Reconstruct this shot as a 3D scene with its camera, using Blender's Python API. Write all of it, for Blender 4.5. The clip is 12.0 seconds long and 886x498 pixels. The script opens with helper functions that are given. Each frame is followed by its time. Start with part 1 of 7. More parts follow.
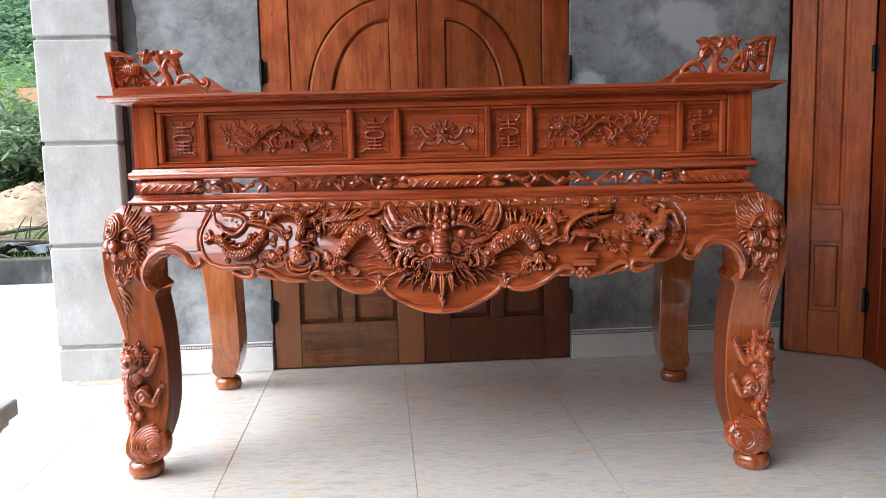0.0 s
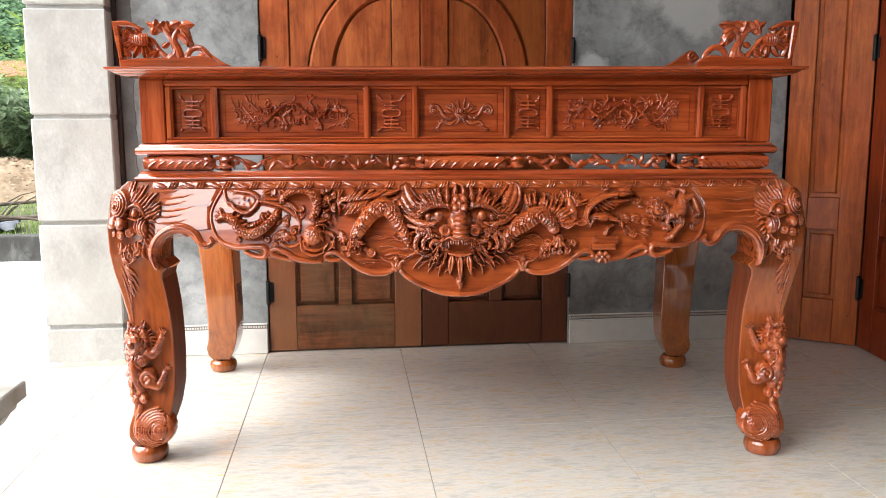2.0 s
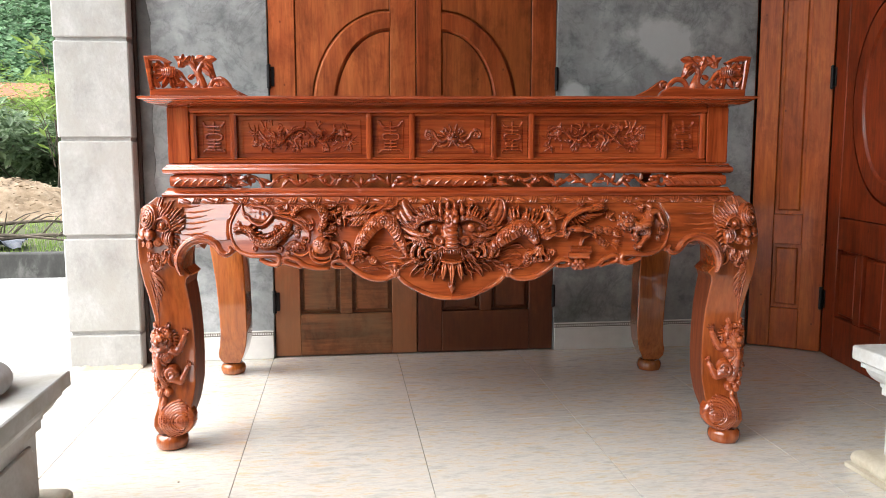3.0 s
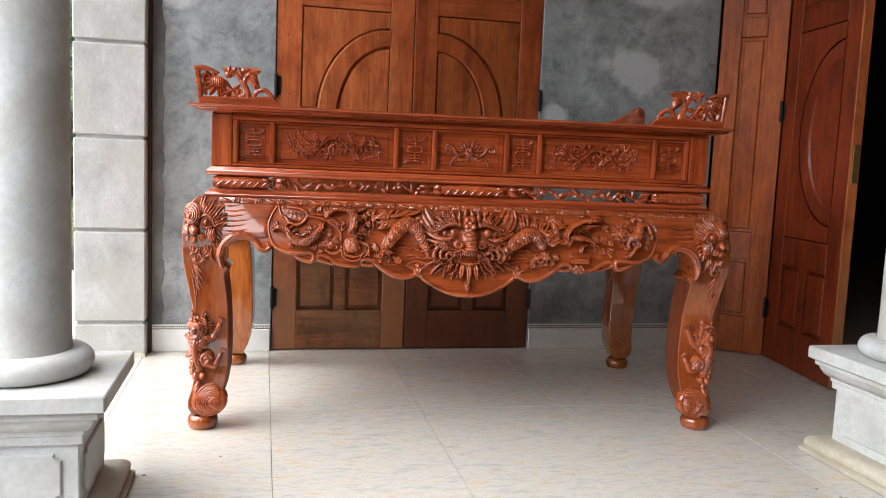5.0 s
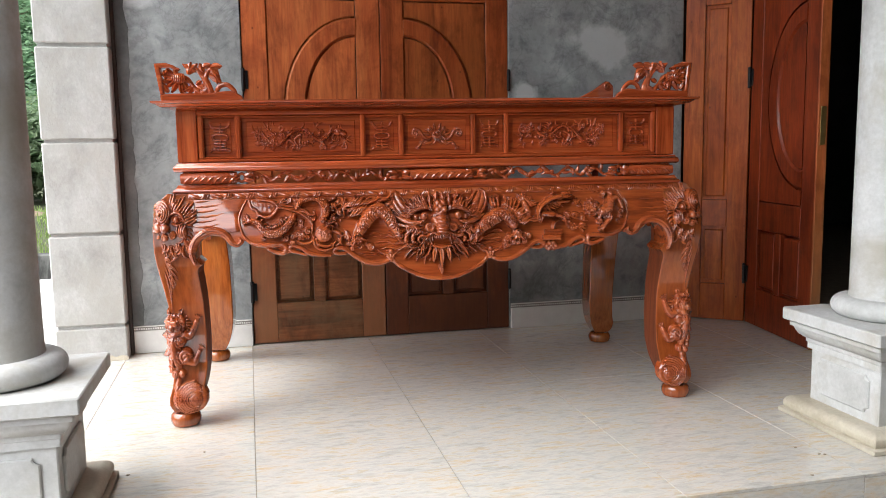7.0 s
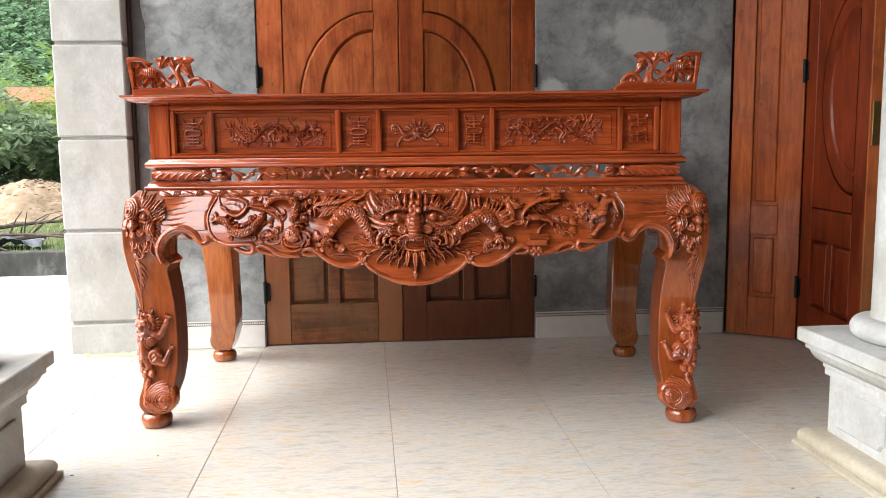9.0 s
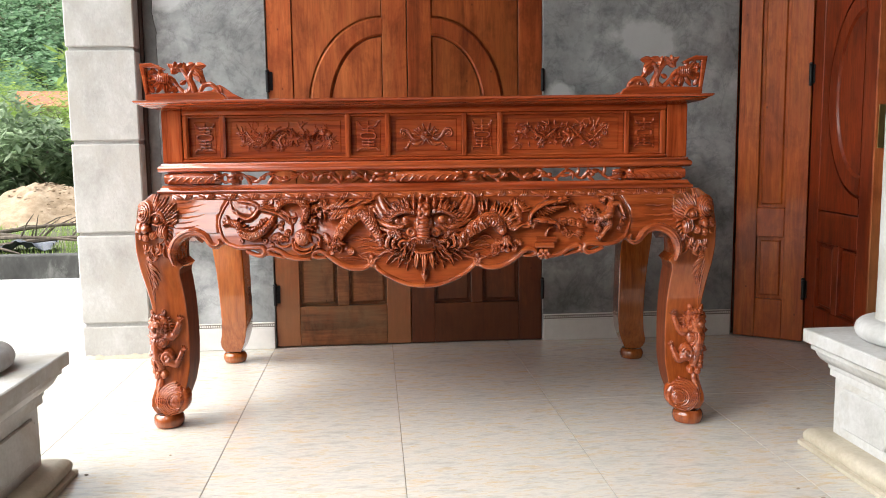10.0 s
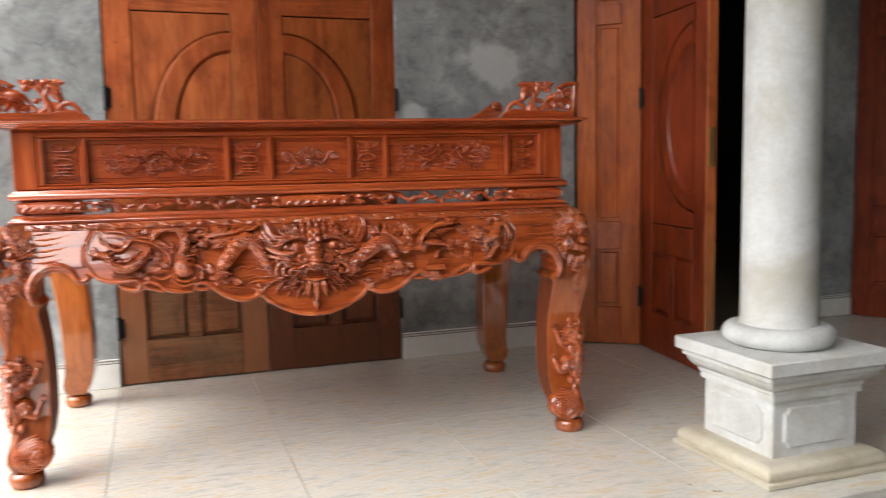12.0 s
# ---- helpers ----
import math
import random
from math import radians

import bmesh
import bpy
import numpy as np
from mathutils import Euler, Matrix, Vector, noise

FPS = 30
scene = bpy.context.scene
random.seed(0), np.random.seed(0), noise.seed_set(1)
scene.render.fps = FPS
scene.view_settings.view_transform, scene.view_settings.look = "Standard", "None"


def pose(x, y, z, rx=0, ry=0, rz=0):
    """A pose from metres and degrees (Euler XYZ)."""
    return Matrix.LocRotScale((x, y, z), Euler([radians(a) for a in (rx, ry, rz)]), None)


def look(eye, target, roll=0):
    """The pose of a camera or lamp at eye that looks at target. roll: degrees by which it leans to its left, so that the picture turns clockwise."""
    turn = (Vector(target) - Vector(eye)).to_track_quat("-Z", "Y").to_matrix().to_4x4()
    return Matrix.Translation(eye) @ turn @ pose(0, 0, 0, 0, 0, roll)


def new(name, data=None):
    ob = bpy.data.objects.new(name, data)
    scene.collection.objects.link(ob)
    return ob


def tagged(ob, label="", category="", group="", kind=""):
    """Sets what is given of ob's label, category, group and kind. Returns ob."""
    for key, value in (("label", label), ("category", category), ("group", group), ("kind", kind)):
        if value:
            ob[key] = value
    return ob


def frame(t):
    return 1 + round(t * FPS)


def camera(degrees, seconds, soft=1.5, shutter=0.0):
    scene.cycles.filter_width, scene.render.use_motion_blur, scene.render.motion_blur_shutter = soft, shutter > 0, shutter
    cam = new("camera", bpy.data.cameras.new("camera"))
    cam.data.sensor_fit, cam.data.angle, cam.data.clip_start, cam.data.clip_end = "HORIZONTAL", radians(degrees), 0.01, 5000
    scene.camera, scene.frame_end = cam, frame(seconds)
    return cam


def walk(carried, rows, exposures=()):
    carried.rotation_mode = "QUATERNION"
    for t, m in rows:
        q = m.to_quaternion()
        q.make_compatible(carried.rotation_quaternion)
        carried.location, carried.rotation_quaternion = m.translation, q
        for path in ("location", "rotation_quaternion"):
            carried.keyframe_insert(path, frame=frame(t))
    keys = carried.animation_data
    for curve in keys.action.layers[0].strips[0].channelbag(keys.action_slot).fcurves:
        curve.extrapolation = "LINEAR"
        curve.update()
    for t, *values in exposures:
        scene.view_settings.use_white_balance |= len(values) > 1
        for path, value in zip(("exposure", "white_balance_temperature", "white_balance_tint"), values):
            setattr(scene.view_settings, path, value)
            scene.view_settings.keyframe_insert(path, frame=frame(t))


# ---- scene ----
cam = camera(56.4, 12.0, 0.9, 0.3)
METRES, EYE, TILT, LEAN, TURN = 2.4923, 1.0154, 0.0, 0.0, -4.1
ROWS = [
    (0.0, 0.0, 0.0, 0.0, -0.16, -7.16, 1.27),
    (0.5, 0.0009, -0.0041, 0.0001, -0.04, -6.98, 1.32),
    (1.0, -0.0099, -0.0036, 0.0006, 0.32, -6.86, 0.72),
    (1.5, -0.039, 0.0052, 0.0022, -0.39, -7.06, 0.5),
    (2.0, -0.0617, 0.0186, -0.0028, -2.45, -8.35, 0.15),
    (2.5, -0.0672, -0.017, 0.0019, -3.0, -8.19, -0.18),
    (3.0, -0.066, -0.1025, -0.0021, -2.84, -6.87, 0.08),
    (5.0, -0.2145, -0.2174, 0.0046, -8.09, -6.31, -2.42),
    (5.5, -0.2072, -0.279, 0.0018, -8.89, -6.38, -1.76),
    (6.0, -0.2053, -0.3175, -0.0037, -9.47, -6.76, -0.81),
    (6.5, -0.2138, -0.2665, -0.0026, -9.34, -7.01, -0.21),
    (7.0, -0.1884, -0.2258, -0.0006, -9.12, -7.18, 0.88),
    (9.0, 0.0147, -0.1672, -0.012, -1.16, -6.85, 0.6),
    (9.5, 0.0137, -0.1716, -0.0126, -0.6, -7.04, 0.11),
    (10.0, 0.0135, -0.1808, -0.0104, -0.64, -6.66, 0.71),
    (10.5, -0.0043, -0.2042, -0.0036, -0.61, -5.94, 1.46),
    (11.0, -0.0368, -0.205, 0.0046, 0.51, -5.57, 1.2),
    (11.5, -0.0843, -0.184, 0.0076, -2.93, -5.6, 1.52),
    (12.0, -0.1257, -0.1495, 0.0049, -15.32, -5.97, 1.1),
]
EXPOSURES = [(0.0, 1.23, 5780, 10), (0.5, 1.29, 5980, 10), (1.0, 1.40, 6180, 10), (2.0, 1.48, 6380, 10), (3.0, 1.36, 6330, 10), (5.0, 1.08, 6130, 10), (5.5, 0.98, 6080, 10), (6.0, 1.02, 6080, 10), (6.5, 0.98, 6130, 10), (7.0, 1.08, 6180, 10), (9.0, 1.31, 6380, 10), (11.0, 1.31, 6480, 10), (12.0, 1.27, 6480, 10)]
walk(cam, [(t, pose(0, 0, EYE, TILT, LEAN, TURN) @ pose(METRES * x, METRES * y, METRES * z, 90 + pitch, roll, yaw)) for t, x, y, z, yaw, pitch, roll in ROWS], EXPOSURES)

# ---- world, sun, exposure ----
world = bpy.data.worlds.new("sky")
scene.world = world
world.use_nodes = True
wn = world.node_tree
bg = wn.nodes["Background"]
sky = wn.nodes.new("ShaderNodeTexSky")
sky.sky_type = "NISHITA"
sky.sun_disc = False
sky.sun_elevation = radians(55)
sky.sun_rotation = radians(-108)
sky.dust_density = 4.0
sky.air_density = 1.2
grey = wn.nodes.new("ShaderNodeHueSaturation")
grey.inputs["Saturation"].default_value = 0.35
wn.links.new(sky.outputs[0], grey.inputs["Color"])
wn.links.new(grey.outputs[0], bg.inputs["Color"])
bg.inputs["Strength"].default_value = 0.15

sun = new("sun", bpy.data.lights.new("sun", "SUN"))
sun.data.energy = 3.6
sun.data.angle = radians(88)
sun.data.color = (1.0, 0.97, 0.92)
sun.matrix_world = look((-7, -2.3, 10.6), (0, 0, 0))


# ---- materials ----
def material(name):
    m = bpy.data.materials.new(name)
    m.use_nodes = True
    nt = m.node_tree
    return m, nt, nt.nodes["Principled BSDF"]


def add_node(nt, kind, **values):
    n = nt.nodes.new("ShaderNode" + kind)
    for k, v in values.items():
        n.inputs[k.replace("_", " ")].default_value = v
    return n


def coords(nt, scale, shift=True):
    """Object coordinates, scaled, shifted a little for each object."""
    tc = nt.nodes.new("ShaderNodeTexCoord")
    mp = nt.nodes.new("ShaderNodeMapping")
    mp.inputs["Scale"].default_value = scale
    nt.links.new(tc.outputs["Object"], mp.inputs["Vector"])
    if shift:
        info = nt.nodes.new("ShaderNodeObjectInfo")
        mul = nt.nodes.new("ShaderNodeVectorMath")
        mul.operation = "SCALE"
        mul.inputs[0].default_value = (7.0, 5.0, 9.0)
        nt.links.new(info.outputs["Random"], mul.inputs["Scale"])
        nt.links.new(mul.outputs[0], mp.inputs["Location"])
    return mp.outputs[0]


def ramp(nt, fac, stops):
    r = nt.nodes.new("ShaderNodeValToRGB")
    el = r.color_ramp.elements
    while len(el) < len(stops):
        el.new(0.5)
    for e, (p, c) in zip(el, stops):
        e.position, e.color = p, (*c, 1)
    nt.links.new(fac, r.inputs[0])
    return r.outputs[0]


def mix(nt, fac, a, b, mode="MIX"):
    n = nt.nodes.new("ShaderNodeMix")
    n.data_type, n.blend_type = "RGBA", mode
    for sock, val in ((n.inputs[0], fac), (n.inputs[6], a), (n.inputs[7], b)):
        if hasattr(val, "is_output"):
            nt.links.new(val, sock)
        else:
            sock.default_value = val if isinstance(val, float) else (*val, 1)
    return n.outputs[2]


def noise_tex(nt, vec, scale, detail=5.0, rough=0.6, distort=0.0):
    n = add_node(nt, "TexNoise", Scale=scale, Detail=detail, Roughness=rough, Distortion=distort)
    nt.links.new(vec, n.inputs["Vector"])
    return n.outputs["Fac"]


def bump(nt, bsdf, height, strength, distance):
    b = add_node(nt, "Bump", Strength=strength, Distance=distance)
    nt.links.new(height, b.inputs["Height"])
    nt.links.new(b.outputs[0], bsdf.inputs["Normal"])
    return b


def wood(name, dark, mid, light, grain, rough=0.3, coat=0.0, wear=None, bump_strength=0.15, chisel=0.0, splash_or_shade=None, cross=26.0, cloud=0.38, specks=False, figure=0.8):
    """Wood with its grain stretched along the axis 'grain' (x, y or z)."""
    m, nt, p = material(name)
    long = 1.6
    sc = {"x": (long, cross, cross), "y": (cross, long, cross), "z": (cross, cross, long)}[grain]
    v = coords(nt, sc)
    g = noise_tex(nt, v, 1.0, 6.0, 0.62, figure)
    sc2 = tuple(s * 5 for s in sc)
    pores = noise_tex(nt, coords(nt, sc2), 1.0, 3.0, 0.6)
    big = noise_tex(nt, coords(nt, (2.3, 2.3, 2.3)), 1.0, 3.0, 0.55)
    c = ramp(nt, g, [(0.32, dark), (0.47, mid), (0.66, light)])
    c = mix(nt, cloud, c, ramp(nt, big, [(0.3, tuple(x * 0.45 for x in mid)), (0.7, tuple(min(1, x * 1.35) for x in mid))]))
    c = mix(nt, 0.3, c, ramp(nt, pores, [(0.35, tuple(x * 0.5 for x in dark)), (0.6, (0.9, 0.9, 0.9))]), "MULTIPLY")
    if wear:
        w = noise_tex(nt, coords(nt, (3.0, 3.0, 1.2)), 1.6, 6.0, 0.7, 0.5)
        c = mix(nt, ramp(nt, w, [(0.42, (0, 0, 0)), (0.72, (0.75, 0.75, 0.75))]), c, wear)
    if specks:      # small dark knots and knocks
        vo = add_node(nt, "TexVoronoi", Scale=11.0, Randomness=1.0)
        nt.links.new(coords(nt, (1, 1, 0.7)), vo.inputs["Vector"])
        c = mix(nt, ramp(nt, vo.outputs["Distance"], [(0.025, (0.7, 0.7, 0.7)), (0.06, (0, 0, 0))]), c, tuple(x * 0.4 for x in dark))
        sm = noise_tex(nt, coords(nt, (5, 5, 3)), 1.5, 7.0, 0.7, 0.4)
        c = mix(nt, 0.7, c, ramp(nt, sm, [(0.36, (0.50, 0.42, 0.38)), (0.52, (1, 1, 1))]), "MULTIPLY")
    if splash_or_shade:      # ragged foot tone: rain bleaching on the left leaf, painted shade on the right
        tc = nt.nodes.new("ShaderNodeTexCoord")
        sep = nt.nodes.new("ShaderNodeSeparateXYZ")
        nt.links.new(tc.outputs["Object"], sep.inputs[0])
        w2 = noise_tex(nt, coords(nt, (9, 9, 4)), 1.2, 6.0, 0.7)
        hz = nt.nodes.new("ShaderNodeMath")
        hz.operation = "MULTIPLY"
        hz.inputs[1].default_value = 0.6
        nt.links.new(sep.outputs["Z"], hz.inputs[0])
        ad = nt.nodes.new("ShaderNodeMath")
        ad.operation = "MULTIPLY_ADD"
        ad.inputs[1].default_value = 0.6
        nt.links.new(w2, ad.inputs[0])
        nt.links.new(hz.outputs[0], ad.inputs[2])
        c = mix(nt, ramp(nt, ad.outputs[0], [(0.40, (0.80, 0.80, 0.80)), (0.60, (0.48, 0.48, 0.48)), (0.80, (0, 0, 0))]), c, splash_or_shade)
    nt.links.new(c, p.inputs["Base Color"])
    p.inputs["Roughness"].default_value = rough
    p.inputs["Coat Weight"].default_value = coat
    p.inputs["Coat Roughness"].default_value = 0.05
    p.inputs["Coat IOR"].default_value = 1.6
    p.inputs["Specular IOR Level"].default_value = 0.3 if coat < 0.5 else 0.2
    b = bump(nt, p, g, bump_strength, 0.002)
    if chisel:
        vor = add_node(nt, "TexVoronoi", Scale=chisel, Randomness=1.0)
        nt.links.new(coords(nt, (1, 1, 1)), vor.inputs["Vector"])
        b2 = add_node(nt, "Bump", Strength=0.28, Distance=0.004)
        nt.links.new(vor.outputs["Distance"], b2.inputs["Height"])
        nt.links.new(b.outputs[0], b2.inputs["Normal"])
        nt.links.new(b2.outputs[0], p.inputs["Normal"])
        nt.links.new(b2.outputs[0], p.inputs["Coat Normal"])
    return m


def mineral(name, stops, size, rough, fine=60.0, relief=0.25, stain=None, stain_scale=0.9, streak=(1, 1, 1), patches=(), veins=False):
    """Cement, stone or earth: cloudy colour at one size, fine grain at another."""
    m, nt, p = material(name)
    v = coords(nt, streak)
    big = noise_tex(nt, v, size, 7.0, 0.66, 0.15)
    small = noise_tex(nt, v, fine, 4.0, 0.6)
    c = ramp(nt, big, stops)
    c = mix(nt, 0.18, c, ramp(nt, small, [(0.3, (0.25, 0.25, 0.25)), (0.7, (1, 1, 1))]), "MULTIPLY")
    if stain:
        s = noise_tex(nt, v, stain_scale, 8.0, 0.68, 0.4)
        c = mix(nt, ramp(nt, s, [(0.46, (0, 0, 0)), (0.66, (1, 1, 1))]), c, stain)
    if veins:       # fine wandering crack lines and blotches
        wv = noise_tex(nt, v, 3.2, 6.0, 0.62, 0.6)
        ab = nt.nodes.new("ShaderNodeMath")
        ab.operation = "SUBTRACT"
        ab.inputs[1].default_value = 0.5
        nt.links.new(wv, ab.inputs[0])
        ab2 = nt.nodes.new("ShaderNodeMath")
        ab2.operation = "ABSOLUTE"
        nt.links.new(ab.outputs[0], ab2.inputs[0])
        blot = noise_tex(nt, v, 11.0, 6.0, 0.68, 0.3)
        c = mix(nt, 0.75, c, ramp(nt, blot, [(0.34, (0.52, 0.53, 0.54)), (0.5, (0.92, 0.92, 0.92)), (0.64, (1.0, 1.0, 1.0))]), "MULTIPLY")
        c = mix(nt, 0.32, c, ramp(nt, ab2.outputs[0], [(0.0, (0.42, 0.43, 0.44)), (0.02, (1, 1, 1))]), "MULTIPLY")
    if patches:     # pale trowelled patches at x, z with half sizes
        tc = nt.nodes.new("ShaderNodeTexCoord")
        wob = add_node(nt, "TexNoise", Scale=5.0, Detail=6.0, Roughness=0.65)
        nt.links.new(tc.outputs["Object"], wob.inputs["Vector"])
        for px, pz, rx, rz in patches:
            mp = nt.nodes.new("ShaderNodeMapping")
            mp.inputs["Location"].default_value = (-px / rx, 0, -pz / rz)
            mp.inputs["Scale"].default_value = (1 / rx, 0, 1 / rz)
            nt.links.new(tc.outputs["Object"], mp.inputs["Vector"])
            ad = nt.nodes.new("ShaderNodeVectorMath")
            ad.operation = "MULTIPLY_ADD"
            nt.links.new(wob.outputs["Color"], ad.inputs[0])
            ad.inputs[1].default_value = (1.6, 0.0, 1.6)
            nt.links.new(mp.outputs[0], ad.inputs[2])
            sub = nt.nodes.new("ShaderNodeVectorMath")
            sub.operation = "SUBTRACT"
            nt.links.new(ad.outputs[0], sub.inputs[0])
            sub.inputs[1].default_value = (0.8, 0.0, 0.8)
            ln = nt.nodes.new("ShaderNodeVectorMath")
            ln.operation = "LENGTH"
            nt.links.new(sub.outputs[0], ln.inputs[0])
            c = mix(nt, ramp(nt, ln.outputs["Value"], [(0.55, (0.8, 0.8, 0.8)), (0.88, (0, 0, 0))]), c, (0.60, 0.63, 0.635))
    nt.links.new(c, p.inputs["Base Color"])
    p.inputs["Roughness"].default_value = rough
    bump(nt, p, small, relief, 0.004)
    return m


def plain(name, color, rough=0.5, metal=0.0, vary=0.15):
    m, nt, p = material(name)
    n = noise_tex(nt, coords(nt, (9, 9, 9)), 2.0)
    nt.links.new(ramp(nt, n, [(0.3, tuple(x * (1 - vary) for x in color)), (0.7, tuple(min(1, x * (1 + vary)) for x in color))]), p.inputs["Base Color"])
    p.inputs["Roughness"].default_value = rough
    p.inputs["Metallic"].default_value = metal
    return m


def tile_material(name, base):
    """Polished porcelain with fine streaks along x."""
    m, nt, p = material(name)
    n = noise_tex(nt, coords(nt, (15.0, 52.0, 52.0)), 1.0, 5.0, 0.66, 0.5)
    n2 = noise_tex(nt, coords(nt, (5.0, 17.0, 17.0)), 1.5, 6.0, 0.72)
    n3 = noise_tex(nt, coords(nt, (42.0, 210.0, 210.0)), 1.0, 3.0, 0.6)

    def tint(r, g_, b_):
        return (base[0] * r, base[1] * g_, base[2] * b_)
    c = ramp(nt, n, [(0.34, tint(0.90, 0.89, 0.88)), (0.44, tint(0.97, 0.97, 0.98)), (0.53, tint(1.06, 1.06, 1.07)), (0.63, tint(1.0, 0.91, 0.77))])
    c = mix(nt, 0.8, c, ramp(nt, n2, [(0.36, (0.80, 0.80, 0.80)), (0.46, (0.98, 0.98, 0.98)), (0.54, (1.0, 0.98, 0.95)), (0.64, (1.0, 0.85, 0.66))]), "MULTIPLY")
    c = mix(nt, 0.3, c, ramp(nt, n3, [(0.35, (0.88, 0.87, 0.85)), (0.5, (1, 1, 1))]), "MULTIPLY")
    nt.links.new(c, p.inputs["Base Color"])
    p.inputs["Roughness"].default_value = 0.16
    p.inputs["Specular IOR Level"].default_value = 0.5
    return m


def leafy(name, dark, light):
    m, nt, p = material(name)
    geo = nt.nodes.new("ShaderNodeNewGeometry")
    info = nt.nodes.new("ShaderNodeObjectInfo")
    c = ramp(nt, geo.outputs["Random Per Island"], [(0.0, dark), (0.6, tuple((a + b) / 2 for a, b in zip(dark, light))), (1.0, light)])
    n = noise_tex(nt, coords(nt, (1, 1, 1)), 0.5, 3.0)
    c = mix(nt, 0.6, c, ramp(nt, n, [(0.35, (0.6, 0.65, 0.6)), (0.65, (1, 1, 1))]), "MULTIPLY")
    nt.links.new(c, p.inputs["Base Color"])
    p.inputs["Roughness"].default_value = 0.55
    tr = nt.nodes.new("ShaderNodeBsdfTranslucent")
    nt.links.new(c, tr.inputs["Color"])
    ms = nt.nodes.new("ShaderNodeMixShader")
    ms.inputs[0].default_value = 0.55
    nt.links.new(p.outputs[0], ms.inputs[1])
    nt.links.new(tr.outputs[0], ms.inputs[2])
    nt.links.new(ms.outputs[0], nt.nodes["Material Output"].inputs["Surface"])
    return m


RED_D, RED_M, RED_L = (0.115, 0.017, 0.006), (0.415, 0.071, 0.018), (0.59, 0.134, 0.035)
ORA_D, ORA_M, ORA_L = (0.075, 0.013, 0.004), (0.39, 0.075, 0.018), (0.58, 0.142, 0.034)
M_BOX = wood("varnished_red_wood_x", RED_D, RED_M, RED_L, "x", 0.22, 1.0)
M_BOXV = wood("varnished_red_wood_z", RED_D, RED_M, RED_L, "z", 0.22, 1.0)
M_APRON = wood("varnished_orange_wood_x", ORA_D, ORA_M, ORA_L, "x", 0.2, 1.0, cross=15.0, cloud=0.5, figure=1.8)
M_CARVE = wood("varnished_carving", ORA_D, ORA_M, ORA_L, "x", 0.2, 1.0, bump_strength=0.25, chisel=70.0)
M_CARVER = wood("varnished_red_carving", RED_D, RED_M, RED_L, "x", 0.2, 1.0, bump_strength=0.2, chisel=85.0)
M_LEG = wood("varnished_orange_wood_z", (0.09, 0.017, 0.004), (0.34, 0.074, 0.016), (0.48, 0.132, 0.030), "z", 0.2, 1.0, cross=13.0, cloud=0.55, figure=2.0)
DOOR = ((0.19, 0.034, 0.012), (0.54, 0.139, 0.041), (0.71, 0.235, 0.075))
OLIVE = (0.255, 0.122, 0.056)
M_DOOR = wood("door_wood_z", *DOOR, "z", 0.42, 0.25, wear=(0.34, 0.060, 0.014), splash_or_shade=OLIVE, cross=19.0, cloud=0.45, specks=True)
M_DOORX = wood("door_wood_x", *DOOR, "x", 0.42, 0.25, wear=(0.34, 0.060, 0.014), splash_or_shade=OLIVE, cross=19.0, cloud=0.45, specks=True)
M_PANEL = wood("door_panel_wood", (0.20, 0.038, 0.013), (0.56, 0.148, 0.043), (0.73, 0.240, 0.075), "z", 0.42, 0.25, wear=(0.40, 0.090, 0.028), splash_or_shade=(0.24, 0.120, 0.045), cross=19.0, cloud=0.45, specks=True)
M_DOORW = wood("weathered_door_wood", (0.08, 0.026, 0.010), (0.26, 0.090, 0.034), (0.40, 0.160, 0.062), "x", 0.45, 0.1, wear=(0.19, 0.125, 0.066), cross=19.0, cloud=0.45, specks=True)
# right leaf: darker copies of the door woods, its shade put into the colours
SHADED_FOOT = (0.085, 0.033, 0.018)
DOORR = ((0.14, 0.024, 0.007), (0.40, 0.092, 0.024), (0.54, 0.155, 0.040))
M_DOORR = wood("shaded_door_wood_z", *DOORR, "z", 0.42, 0.1, wear=(0.30, 0.050, 0.009), splash_or_shade=SHADED_FOOT, cross=19.0, cloud=0.45, specks=True)
M_DOORRX = wood("shaded_door_wood_x", *DOORR, "x", 0.42, 0.1, wear=(0.30, 0.050, 0.009), splash_or_shade=SHADED_FOOT, cross=19.0, cloud=0.45, specks=True)
M_PANELR = wood("shaded_door_panel_wood", (0.15, 0.027, 0.007), (0.39, 0.095, 0.023), (0.53, 0.158, 0.040), "z", 0.42, 0.1, wear=(0.30, 0.085, 0.020), splash_or_shade=SHADED_FOOT, cross=19.0, cloud=0.45, specks=True)
M_DOOR3 = wood("folding_door_wood", (0.17, 0.028, 0.006), (0.52, 0.112, 0.018), (0.68, 0.195, 0.036), "z", 0.42, 0.1, wear=(0.30, 0.050, 0.009), cross=19.0, cloud=0.45, specks=True)
M_LEGB = wood("varnished_brown_wood_z", (0.16, 0.036, 0.006), (0.36, 0.092, 0.016), (0.46, 0.145, 0.030), "z", 0.22, 1.0)
# leg wood darkened to carry the shade of the inner sides
M_LEGIN = wood("shaded_matt_wood_z", (0.06, 0.013, 0.005), (0.17, 0.038, 0.012), (0.26, 0.066, 0.021), "z", 0.6, 0.0)
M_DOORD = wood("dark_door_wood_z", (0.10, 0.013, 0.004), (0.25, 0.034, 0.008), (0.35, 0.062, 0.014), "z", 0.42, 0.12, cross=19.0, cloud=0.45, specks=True)
